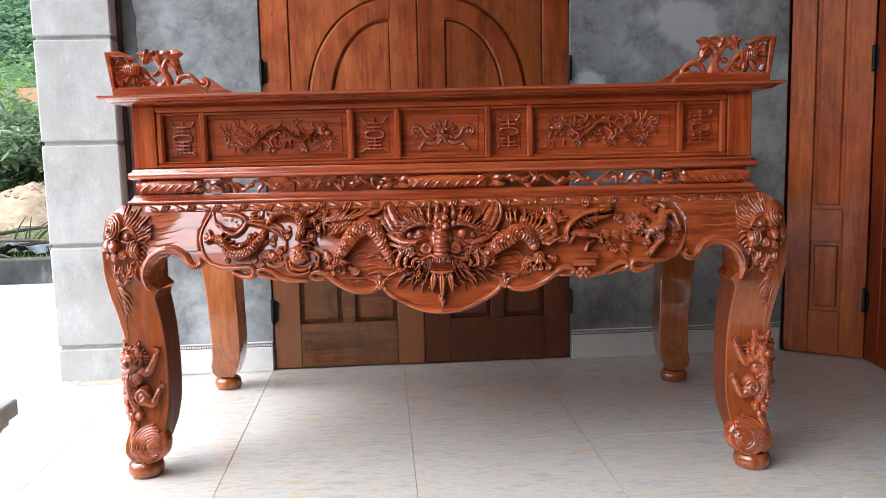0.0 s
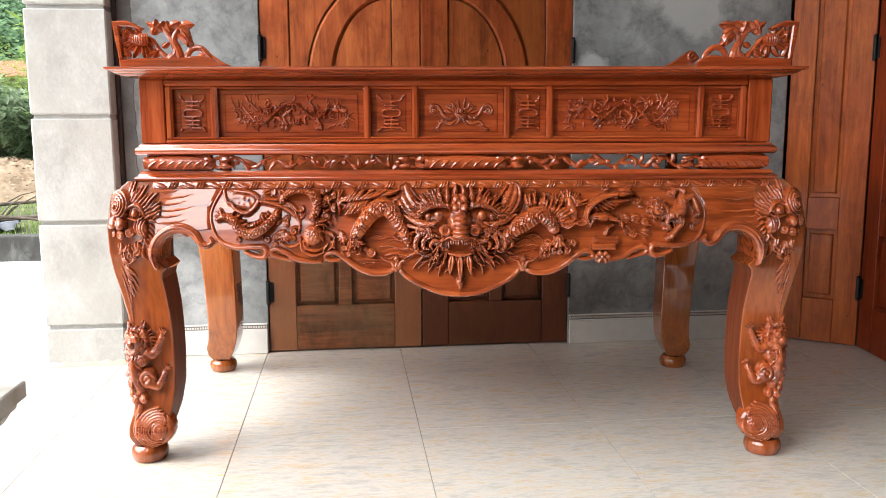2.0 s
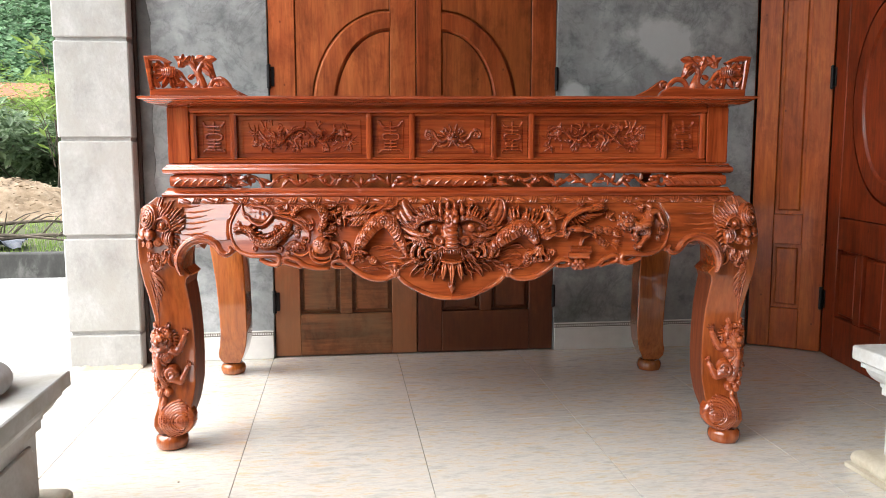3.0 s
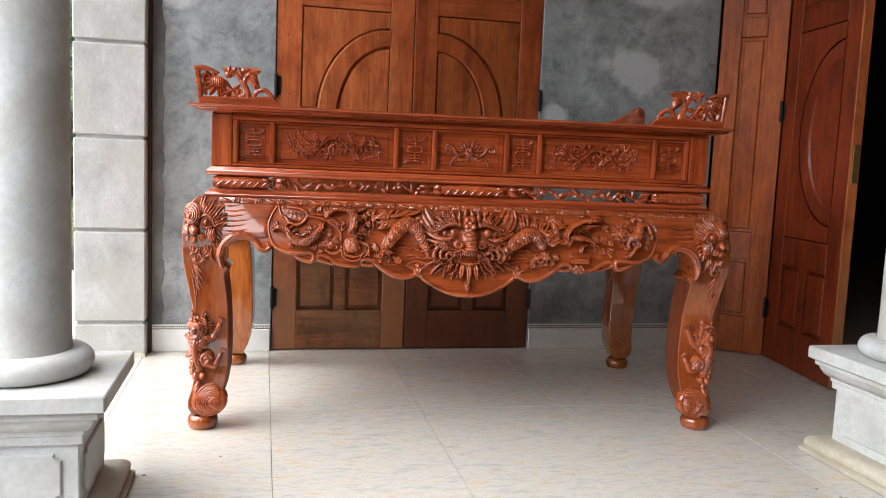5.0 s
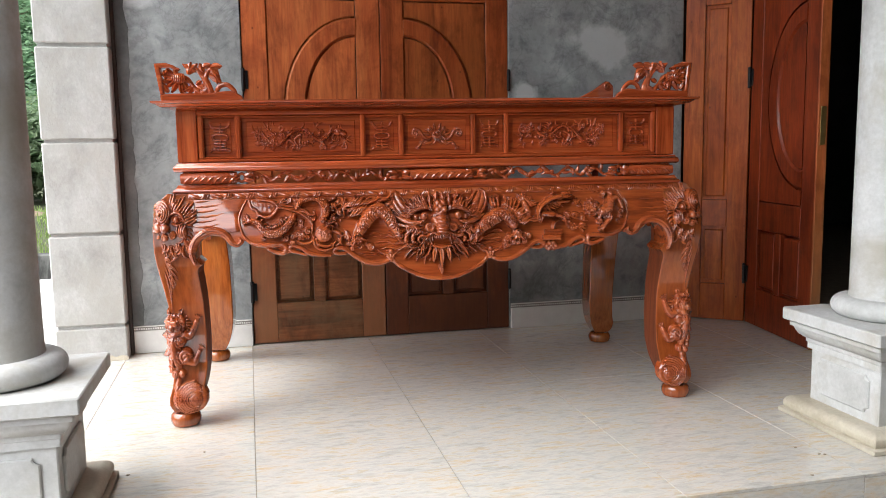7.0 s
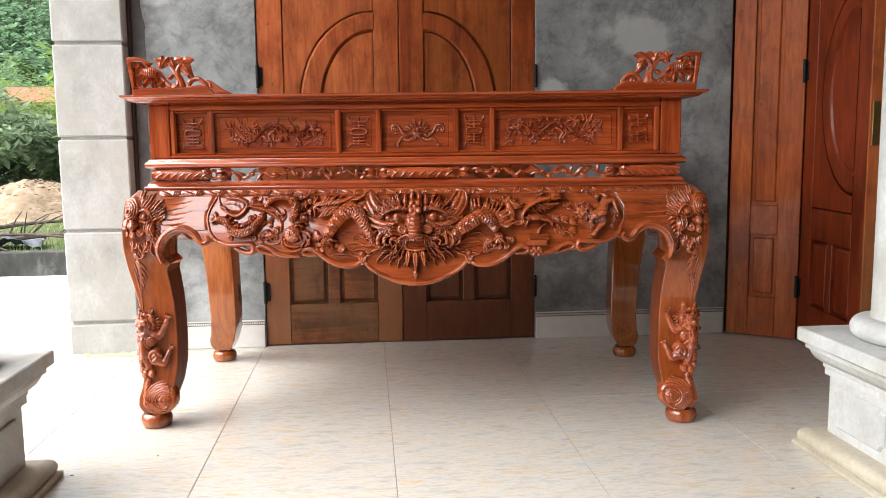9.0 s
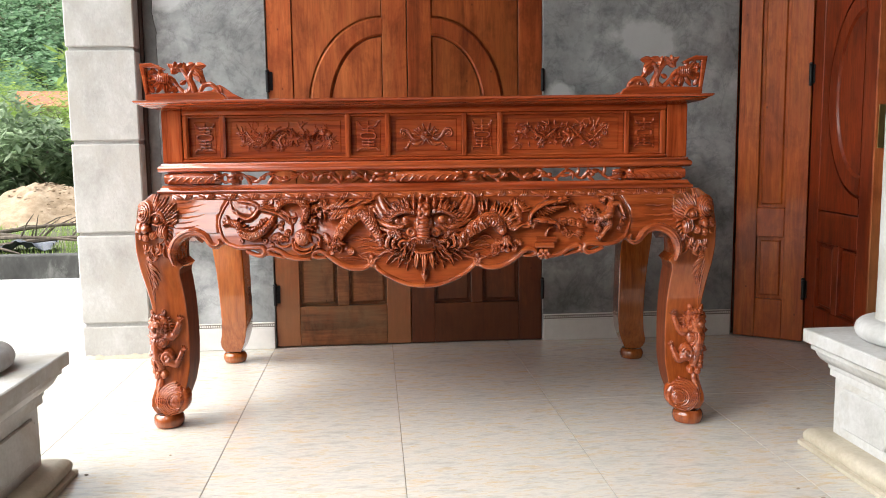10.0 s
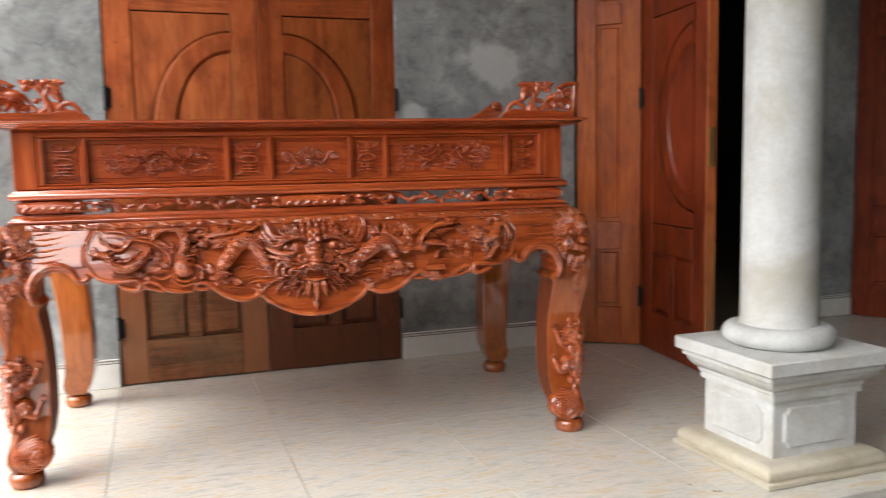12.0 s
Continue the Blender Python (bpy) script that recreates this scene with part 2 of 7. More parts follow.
M_WALL = mineral("cement_render", [(0.30, (0.14, 0.15, 0.152)), (0.5, (0.33, 0.35, 0.355)), (0.68, (0.55, 0.58, 0.59))], 2.6, 0.85, 45.0, 0.2, stain=(0.33, 0.35, 0.35), stain_scale=1.6, veins=True, patches=[(1.37, 1.55, 0.24, 0.18), (0.95, 1.27, 0.09, 0.09), (1.55, 2.05, 0.32, 0.25), (-1.0, 1.78, 0.17, 0.11)])
M_SLURRY = mineral("dark_cement_slurry", [(0.30, (0.10, 0.105, 0.105)), (0.5, (0.16, 0.167, 0.167)), (0.68, (0.24, 0.25, 0.25))], 3.5, 0.9, 50.0, 0.3)
M_EDGE = plain("return_shade_brown", (0.035, 0.022, 0.018), 0.6)
M_PILASTER = mineral("pale_cement", [(0.3, (0.31, 0.305, 0.285)), (0.5, (0.425, 0.422, 0.404)), (0.72, (0.53, 0.53, 0.52))], 4.5, 0.8, 60.0, 0.4, stain=(0.36, 0.35, 0.32), stain_scale=5.0, streak=(1.3, 1.3, 0.9))
M_STONE = mineral("pale_cast_stone", [(0.3, (0.44, 0.443, 0.43)), (0.55, (0.585, 0.594, 0.59)), (0.75, (0.68, 0.69, 0.69))], 4.0, 0.7, 70.0, 0.2, stain=(0.40, 0.38, 0.33), stain_scale=3.2)
M_STONEY = mineral("yellowish_cast_stone", [(0.3, (0.40, 0.35, 0.26)), (0.55, (0.50, 0.455, 0.36)), (0.75, (0.57, 0.53, 0.45))], 5.0, 0.7, 70.0, 0.2)
M_TILE = tile_material("polished_floor_tile", (0.566, 0.554, 0.512))
M_SKIRT = plain("white_skirting_tile", (0.74, 0.735, 0.71), 0.18, 0.0, 0.05)
M_GROUT = plain("grout", (0.32, 0.265, 0.20), 0.9)
M_BORDER = plain("patterned_border", (0.20, 0.18, 0.16), 0.4)
M_CEIL = mineral("ceiling_plaster", [(0.3, (0.70, 0.70, 0.68)), (0.7, (0.80, 0.80, 0.78))], 1.5, 0.9)
M_IRON = plain("dark_iron", (0.02, 0.02, 0.022), 0.45, 0.6)
M_BRASS = plain("brass", (0.45, 0.32, 0.12), 0.35, 0.9)
M_YARD = mineral("concrete_yard", [(0.3, (0.60, 0.60, 0.585)), (0.7, (0.74, 0.74, 0.725))], 0.6, 0.85)
M_KERB = mineral("mossy_concrete", [(0.3, (0.016, 0.016, 0.014)), (0.5, (0.04, 0.04, 0.037)), (0.7, (0.10, 0.10, 0.093))], 3.5, 0.9, stain=(0.20, 0.20, 0.185), stain_scale=2.2, streak=(1, 1, 0.5))
M_SOIL = mineral("weedy_ground", [(0.3, (0.03, 0.042, 0.014)), (0.5, (0.065, 0.075, 0.03)), (0.7, (0.12, 0.105, 0.065))], 1.8, 0.95, 30.0, 0.6)
M_SAND = mineral("yellow_wood_shavings", [(0.3, (0.18, 0.125, 0.075)), (0.5, (0.27, 0.20, 0.13)), (0.7, (0.36, 0.285, 0.20))], 6.0, 0.95, 40.0, 0.8)
M_BARK = mineral("bark", [(0.3, (0.05, 0.04, 0.03)), (0.7, (0.15, 0.12, 0.09))], 6.0, 0.9, streak=(3, 3, 0.6))
M_STUD = plain("dark_blue_inlay", (0.01, 0.02, 0.08), 0.3)
M_TARP = plain("grey_blue_tarp", (0.07, 0.08, 0.10), 0.4)
M_ROOF = mineral("orange_roof_sheet", [(0.3, (0.33, 0.125, 0.080)), (0.7, (0.42, 0.17, 0.11))], 1.0, 0.6)
M_ROOF.node_tree.nodes["Principled BSDF"].inputs["Specular IOR Level"].default_value = 0.05
M_HOUSE = mineral("house_render", [(0.3, (0.4, 0.38, 0.33)), (0.7, (0.55, 0.52, 0.46))], 1.0, 0.9)
M_LEAF = leafy("shrub_leaf", (0.13, 0.20, 0.10), (0.34, 0.43, 0.27))
M_LEAFL = leafy("light_leaf", (0.17, 0.28, 0.06), (0.34, 0.44, 0.13))
M_LEAFD = leafy("forest_leaf", (0.12, 0.22, 0.12), (0.23, 0.36, 0.20))
M_DARK = plain("unlit_room_gloom", (0.10, 0.10, 0.10), 0.9)
# dark colour of the added walls and roof that block light
M_BLOCKER = mineral("light_blocker", [(0.3, (0.035, 0.036, 0.028)), (0.7, (0.065, 0.062, 0.05))], 0.8, 0.9)
M_DARK_PAVING = mineral("dark_reflection_paving", [(0.3, (0.08, 0.058, 0.046)), (0.7, (0.15, 0.11, 0.085))], 2.0, 0.9)


# ---- mesh helpers ----
class Geo:
    """Vertices and faces that are gathered for one mesh."""

    def __init__(self):
        self.v, self.f = [], []

    def add(self, verts, faces):
        o = len(self.v)
        self.v.extend(tuple(p) for p in verts)
        self.f.extend(tuple(i + o for i in f) for f in faces)
        return self

    def moved(self, m):
        self.v = [tuple(m @ Vector(p)) for p in self.v]
        return self


def mesh_of(name, g, mat, smooth=35.0, fix=True):
    me = bpy.data.meshes.new(name)
    me.from_pydata(g.v, [], g.f)
    if fix:
        bm = bmesh.new()
        bm.from_mesh(me)
        bmesh.ops.recalc_face_normals(bm, faces=bm.faces)
        bm.to_mesh(me)
        bm.free()
    me.materials.append(mat)
    if smooth:
        me.polygons.foreach_set("use_smooth", [True] * len(me.polygons))
        me.set_sharp_from_angle(angle=radians(smooth))
    return me


def part(name, g, mat, parent=None, label="", smooth=35.0, fix=True):
    ob = new(name, mesh_of(name, g, mat, smooth, fix))
    if parent is not None:
        ob.parent = parent
    if label:
        ob["label"] = label
    return ob


def empty(name, m, label, category, group="", kind=""):
    ob = new(name)
    ob.empty_display_size = 0.1
    ob.matrix_world = m
    return tagged(ob, label, category, group, kind)


def block(g, x0, x1, y0, y1, z0, z1, b=0.002):
    """A box with chamfered edges."""
    b = min(b, (x1 - x0) * 0.45, (y1 - y0) * 0.45, (z1 - z0) * 0.45)
    v, key = [], {}
    for sx in (0, 1):
        for sy in (0, 1):
            for sz in (0, 1):
                c = ((x0, x1)[sx], (y0, y1)[sy], (z0, z1)[sz])
                inn = (c[0] + (b, -b)[sx], c[1] + (b, -b)[sy], c[2] + (b, -b)[sz])
                for ax in range(3):
                    key[sx, sy, sz, ax] = len(v)
                    v.append(tuple(c[i] if i == ax else inn[i] for i in range(3)))
    f = []
    for ax in range(3):
        o1, o2 = (ax + 1) % 3, (ax + 2) % 3
        for s in (0, 1):
            def cid(a, c, ax=ax, o1=o1, o2=o2, s=s):
                k = [0, 0, 0]
                k[ax], k[o1], k[o2] = s, a, c
                return key[(*k, ax)]
            f.append((cid(0, 0), cid(1, 0), cid(1, 1), cid(0, 1)))
    for ax in range(3):
        o1, o2 = (ax + 1) % 3, (ax + 2) % 3
        for a in (0, 1):
            for c in (0, 1):
                k0, k1 = [0, 0, 0], [0, 0, 0]
                k0[o1] = k1[o1] = a
                k0[o2] = k1[o2] = c
                k1[ax] = 1
                f.append((key[(*k0, o1)], key[(*k1, o1)], key[(*k1, o2)], key[(*k0, o2)]))
    for sx in (0, 1):
        for sy in (0, 1):
            for sz in (0, 1):
                f.append(tuple(key[sx, sy, sz, a] for a in range(3)))
    return g.add(v, f)


def spline(pts, n=8, closed=False):
    """Catmull-Rom through the points."""
    P = [np.array(p, float) for p in pts]
    k = len(P)
    out = []
    for i in range(k if closed else k - 1):
        if closed:
            a, b, c, d = P[i - 1], P[i], P[(i + 1) % k], P[(i + 2) % k]
        else:
            a, b, c, d = P[max(i - 1, 0)], P[i], P[i + 1], P[min(i + 2, k - 1)]
        for j in range(n):
            t = j / n
            out.append(0.5 * (2 * b + (c - a) * t + (2 * a - 5 * b + 4 * c - d) * t * t + (3 * b - a - 3 * c + d) * t ** 3))
    if not closed:
        out.append(P[-1])
    return out


def tube(g, pts, radii, n=8, flat=1.0, cap=True):
    """A round rod along 3D points; flat squeezes it in y."""
    P = np.array(pts, float)
    k = len(P)
    R = np.full(k, radii, float) if np.isscalar(radii) else np.interp(np.linspace(0, 1, k), np.linspace(0, 1, len(radii)), radii)
    T = np.gradient(P, axis=0)
    T /= np.linalg.norm(T, axis=1)[:, None] + 1e-9
    up = np.array([0.0, 1.0, 0.0])
    if abs(T[0] @ up) > 0.9:
        up = np.array([1.0, 0.0, 0.0])
    v = []
    prev = up
    for i in range(k):
        a = prev - T[i] * (prev @ T[i])
        a /= np.linalg.norm(a) + 1e-9
        prev = a
        b = np.cross(T[i], a)
        for j in range(n):
            t = 2 * math.pi * j / n
            v.append(P[i] + R[i] * (a * math.cos(t) * flat + b * math.sin(t)))
    f = [(i * n + j, i * n + (j + 1) % n, (i + 1) * n + (j + 1) % n, (i + 1) * n + j) for i in range(k - 1) for j in range(n)]
    if cap:
        f += [tuple(range(n)), tuple((k - 1) * n + j for j in range(n))]
    return g.add(v, f)


def ball(g, c, r, n=10, m=7, axis=None):
    """An ellipsoid with half sizes r, turned by the matrix axis."""
    r = (r, r, r) if np.isscalar(r) else r
    v = [(0, 0, r[2])]
    for i in range(1, m):
        a = math.pi * i / m
        for j in range(n):
            t = 2 * math.pi * j / n
            v.append((r[0] * math.sin(a) * math.cos(t), r[1] * math.sin(a) * math.sin(t), r[2] * math.cos(a)))
    v.append((0, 0, -r[2]))
    if axis is not None:
        v = [tuple(axis @ Vector(p)) for p in v]
    v = [(p[0] + c[0], p[1] + c[1], p[2] + c[2]) for p in v]
    f = [(0, 1 + j, 1 + (j + 1) % n) for j in range(n)]
    for i in range(m - 2):
        for j in range(n):
            f.append((1 + i * n + j, 1 + (i + 1) * n + j, 1 + (i + 1) * n + (j + 1) % n, 1 + i * n + (j + 1) % n))
    e = len(v) - 1
    f += [(e, 1 + (m - 2) * n + (j + 1) % n, 1 + (m - 2) * n + j) for j in range(n)]
    return g.add(v, f)


def lathe(g, profile, n=32, c=(0, 0)):
    """Turn (radius, height) pairs round the upright axis at c."""
    v = [(c[0] + r * math.cos(2 * math.pi * j / n), c[1] + r * math.sin(2 * math.pi * j / n), z) for r, z in profile for j in range(n)]
    k = len(profile)
    f = [(i * n + j, i * n + (j + 1) % n, (i + 1) * n + (j + 1) % n, (i + 1) * n + j) for i in range(k - 1) for j in range(n)]
    f += [tuple(range(n)), tuple((k - 1) * n + j for j in range(n))]
    return g.add(v, f)


def square_stack(g, profile, c=(0, 0), ch=0.004):
    """Square rings (half width, height) with chamfered corners."""
    v = []
    for h, z in profile:
        for sx, sy in ((1, -1), (1, 1), (-1, 1), (-1, -1)):
            pts = [(sx * h, sy * (h - ch)), (sx * (h - ch), sy * h)]
            if sx * sy < 0:
                pts.reverse()
            v += [(c[0] + x, c[1] + y, z) for x, y in pts]
    k = len(profile)
    f = [(i * 8 + j, i * 8 + (j + 1) % 8, (i + 1) * 8 + (j + 1) % 8, (i + 1) * 8 + j) for i in range(k - 1) for j in range(8)]
    f += [tuple(range(8)), tuple((k - 1) * 8 + j for j in range(8))]
    return g.add(v, f)


def inset(outline, d):
    """Move a closed 2D outline inwards by d (it runs anticlockwise)."""
    P = np.array(outline, float)
    a, b = P - np.roll(P, 1, 0), np.roll(P, -1, 0) - P
    na = np.stack([-a[:, 1], a[:, 0]], 1) / (np.linalg.norm(a, axis=1)[:, None] + 1e-9)
    nb = np.stack([-b[:, 1], b[:, 0]], 1) / (np.linalg.norm(b, axis=1)[:, None] + 1e-9)
    m = na + nb
    m /= np.maximum((m * m).sum(1)[:, None] / 2, 0.35)
    return [tuple(p) for p in P + m * d]


def plate(g, outline, y_front, y_back, b=0.004):
    """A board in the xz plane with rounded front edge; the outline runs anticlockwise seen from the front."""
    k = len(outline)
    inn = inset(outline, b)
    rings = [(outline, y_back), (outline, y_front + b), (inn, y_front)]
    v = [(p[0], y, p[1]) for ring, y in rings for p in ring]
    f = [(i * k + j, i * k + (j + 1) % k, (i + 1) * k + (j + 1) % k, (i + 1) * k + j) for i in range(2) for j in range(k)]
    f += [tuple(range(k))[::-1], tuple(2 * k + j for j in range(k))]
    return g.add(v, f)


def rect(x0, x1, z0, z1):
    return [(x0, z0), (x1, z0), (x1, z1), (x0, z1)]

# ---- the large structure ----
WALL_Y = 3.765
EDGE_X = -1.117
YARD_Z = -0.30
PORCH_Y = 1.525

# back wall: stretches between the openings, and a lintel over them
def wall_piece(name, x0, x1, y0, y1, z0, z1, mat=M_WALL):
    g = Geo()
    block(g, x0, x1, y0, y1, z0, z1, 0.003)
    return tagged(part(name, g, mat, smooth=0), "grey unpainted cement render with cloudy pale patches", "wall", kind="structure")

DOOR_L, DOOR_R, DOOR_M = -0.519, 0.865, 0.178
OPEN_L, OPEN_R = 1.89, 3.62
HEAD = 2.45
wall_piece("wall_back_left", -1.30, DOOR_L, WALL_Y, WALL_Y + 0.2, -0.02, 3.1)
wall_piece("wall_back_middle", DOOR_R, OPEN_L, WALL_Y, WALL_Y + 0.2, -0.02, 3.1)
wall_piece("wall_back_right", OPEN_R, 8.0, WALL_Y, WALL_Y + 0.2, -0.02, 3.1)
wall_piece("wall_over_door_1", DOOR_L, DOOR_R, WALL_Y, WALL_Y + 0.2, HEAD, 3.1)
wall_piece("wall_over_door_2", OPEN_L, OPEN_R, WALL_Y, WALL_Y + 0.2, HEAD, 3.1)
# the unlit room behind, its gloom put into a dark wall colour
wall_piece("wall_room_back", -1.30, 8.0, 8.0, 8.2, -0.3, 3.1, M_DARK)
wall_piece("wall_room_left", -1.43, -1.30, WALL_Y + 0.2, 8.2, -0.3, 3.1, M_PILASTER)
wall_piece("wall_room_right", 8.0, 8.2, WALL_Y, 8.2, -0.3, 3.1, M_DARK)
g = Geo()
block(g, -1.30, 8.0, WALL_Y - 0.0, 8.0, -0.3, -0.004, 0.001)
tagged(part("floor_room", g, M_GROUT, smooth=0), "dim floor inside the house", "floor", kind="structure")

# unseen plain walls that close the yard and its far end, added to block light
def blocking_wall(name, x0, x1, y0, y1, z1):
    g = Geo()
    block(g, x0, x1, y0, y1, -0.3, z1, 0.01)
    tagged(part(name, g, M_BLOCKER, smooth=0), "added unseen dark wall that blocks light from the yard", "wall", kind="structure")

blocking_wall("wall_yard_front", -2.5, 9.0, -6.4, -6.0, 5.2)
blocking_wall("wall_yard_right", 6.6, 7.0, -6.0, 3.76, 4.6)

# unseen roof added to keep sky light off the table's front
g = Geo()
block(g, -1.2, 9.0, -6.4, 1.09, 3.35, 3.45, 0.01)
tagged(part("ceiling_awning", g, M_BLOCKER, smooth=0), "added unseen roof that blocks sky light", "roof", kind="structure")

# pilaster of grooved cement blocks at the end of the wall
pil = empty("pilaster", pose(-1.279, 3.70, 0), "pale cement pilaster with grooved block joints beside the open yard", "pilaster", kind="structure")
JOINTS = [-0.02, 0.169, 0.617, 1.058, 1.498, 1.94, 2.38, 3.1]
for z0, z1 in zip(JOINTS, JOINTS[1:]):
    g = Geo()
    block(g, -0.161, 0.161, -0.045, 0.16, z0 + 0.008, z1 - 0.008, 0.006)
    part("block", g, M_PILASTER, pil, smooth=30)
g = Geo()
block(g, -0.151, 0.151, -0.03, 0.15, -0.02, 3.1, 0.002)
part("core", g, M_PILASTER, pil, smooth=0)

# dark strip painted as the pilaster's shaded side, and unrendered band of wall beside it
g = Geo()
block(g, EDGE_X, EDGE_X + 0.016, WALL_Y - 0.030, WALL_Y - 0.001, 0.0, 3.1, 0.003)
tagged(part("trim_strip", g, M_EDGE, smooth=0), "dark brown strip painted as the pilaster's shaded side return", "trim", kind="structure")
g = Geo()
edge = [(EDGE_X + 0.068 + 0.022 * noise.noise((0, 0, z * 3.1)) + 0.014 * noise.noise((3, 0, z * 11)) + 0.005 * noise.noise((5, 0, z * 40)), z) for z in np.linspace(3.09, 0.142, 150)]
plate(g, [(EDGE_X + 0.017, 0.142)] + edge[::-1] + [(EDGE_X + 0.017, 3.09)], WALL_Y - 0.004, WALL_Y - 0.0005, 0.001)
tagged(part("wall_slurry_band", g, M_SLURRY, smooth=0), "dark unfinished cement band with a ragged edge", "wall", kind="structure")

# ridge of cream mortar at the pilaster's foot
g = Geo()
rng = random.Random(4)
P = [(-0.163 + 0.0105 * i, -0.047, 0.004) for i in range(32)]
k = len(P)
for x, y, z in P:
    h, d = 0.012 + 0.020 * abs(noise.noise((x * 18, 2.0, 0))) + rng.uniform(0, 0.006), 0.010 + 0.022 * abs(noise.noise((x * 14, 7.0, 0)))
    g.v += [(x, y + 0.004, 0.001), (x, y - d, 0.001), (x, y - d * 0.7, h * 0.45), (x, y - 0.001, h), (x, y + 0.004, h)]
for i in range(k - 1):
    for j in range(5):
        g.f.append((i * 5 + j, i * 5 + (j + 1) % 5, (i + 1) * 5 + (j + 1) % 5, (i + 1) * 5 + j))
g.f += [tuple(range(5)), tuple((k - 1) * 5 + j for j in range(5))[::-1]]
part("mortar_ridge", g, M_STONEY, pil, "crumbly cream mortar along the foot", 25)

# porch roof: slab, beam over the columns
g = Geo()
block(g, -1.9, 8.2, 1.10, 8.2, 3.1, 3.25, 0.004)
tagged(part("ceiling", g, M_CEIL, smooth=0), "plain plastered porch ceiling", "ceiling", kind="structure")
g = Geo()
block(g, -1.45, 8.0, 1.76, 2.01, 2.85, 3.1, 0.004)
tagged(part("beam", g, M_STONE, smooth=0), "pale beam over the porch columns", "beam", kind="structure")

# skirting tiles with a dark patterned strip along the top
def skirting(name, x0, x1):
    sk = empty(name, pose(x0, WALL_Y, 0), "white glazed skirting tiles with a dark patterned top strip", "skirting", kind="structure")
    w = x1 - x0
    n = max(1, round(w / 0.6))
    for i in range(n):
        g = Geo()
        block(g, w * i / n + 0.001, w * (i + 1) / n - 0.001, -0.012, -0.001, 0.001, 0.115, 0.002)
        part("tile", g, M_SKIRT, sk, smooth=0)
    g = Geo()
    block(g, 0, w, -0.009, -0.001, 0.1155, 0.133, 0.001)
    part("border_strip", g, M_BORDER, sk, "dark patterned border strip", smooth=0)
    g = Geo()
    k = int(w / 0.011)
    for i in range(k):
        x = (i + 0.5) * w / k
        block(g, x - 0.0035, x + 0.0035, -0.0105, -0.0085, 0.120, 0.129, 0.0005)
    part("border_pattern", g, M_SKIRT, sk, smooth=0, fix=False)
    g = Geo()
    block(g, 0, w, -0.013, -0.001, 0.1335, 0.140, 0.002)
    part("cap_strip", g, M_SKIRT, sk, smooth=0)

skirting("baseboard_1", -1.10, DOOR_L - 0.004)
skirting("baseboard_2", DOOR_R + 0.004, OPEN_L - 0.01)
skirting("baseboard_3", OPEN_R + 0.02, 5.0)


# ---- doors ----
def hinge(parent, x, z, y=-0.012):
    g = Geo()
    tube(g, [(x, y, z - 0.045), (x, y, z + 0.045)], 0.009, 10)
    for k in (-0.05, 0.05):
        ball(g, (x, y, z + k), (0.010, 0.010, 0.008), 8, 5)
    block(g, x - 0.003, x + 0.024, y + 0.006, y + 0.012, z - 0.045, z + 0.045, 0.001)
    part("hinge", g, M_IRON, parent, "black iron butt hinge")


def half_ellipse(cx, cz, a, c, side, n=40):
    """Points of the half ellipse that bulges towards side (-1 or 1), from the top to the bottom."""
    return [(cx + side * a * math.sin(math.pi * i / n), cz + c * math.cos(math.pi * i / n)) for i in range(n + 1)]


def band(g, outer, inner, y_front, y_back, b=0.005):
    k = len(outer)
    v, f = [], []
    for (ox, oz), (ix, iz) in zip(outer, inner):
        dx, dz = ix - ox, iz - oz
        d = math.hypot(dx, dz) + 1e-9
        dx, dz = dx / d * b, dz / d * b
        v += [(ox, y_back, oz), (ox, y_front + b, oz), (ox + dx, y_front, oz + dz), (ix - dx, y_front, iz - dz), (ix, y_front + b, iz), (ix, y_back, iz)]
    for i in range(k - 1):
        for j in range(5):
            f.append((i * 6 + j, i * 6 + j + 1, (i + 1) * 6 + j + 1, (i + 1) * 6 + j))
    f += [tuple(range(6)), tuple((k - 1) * 6 + j for j in range(6))]
    return g.add(v, f)


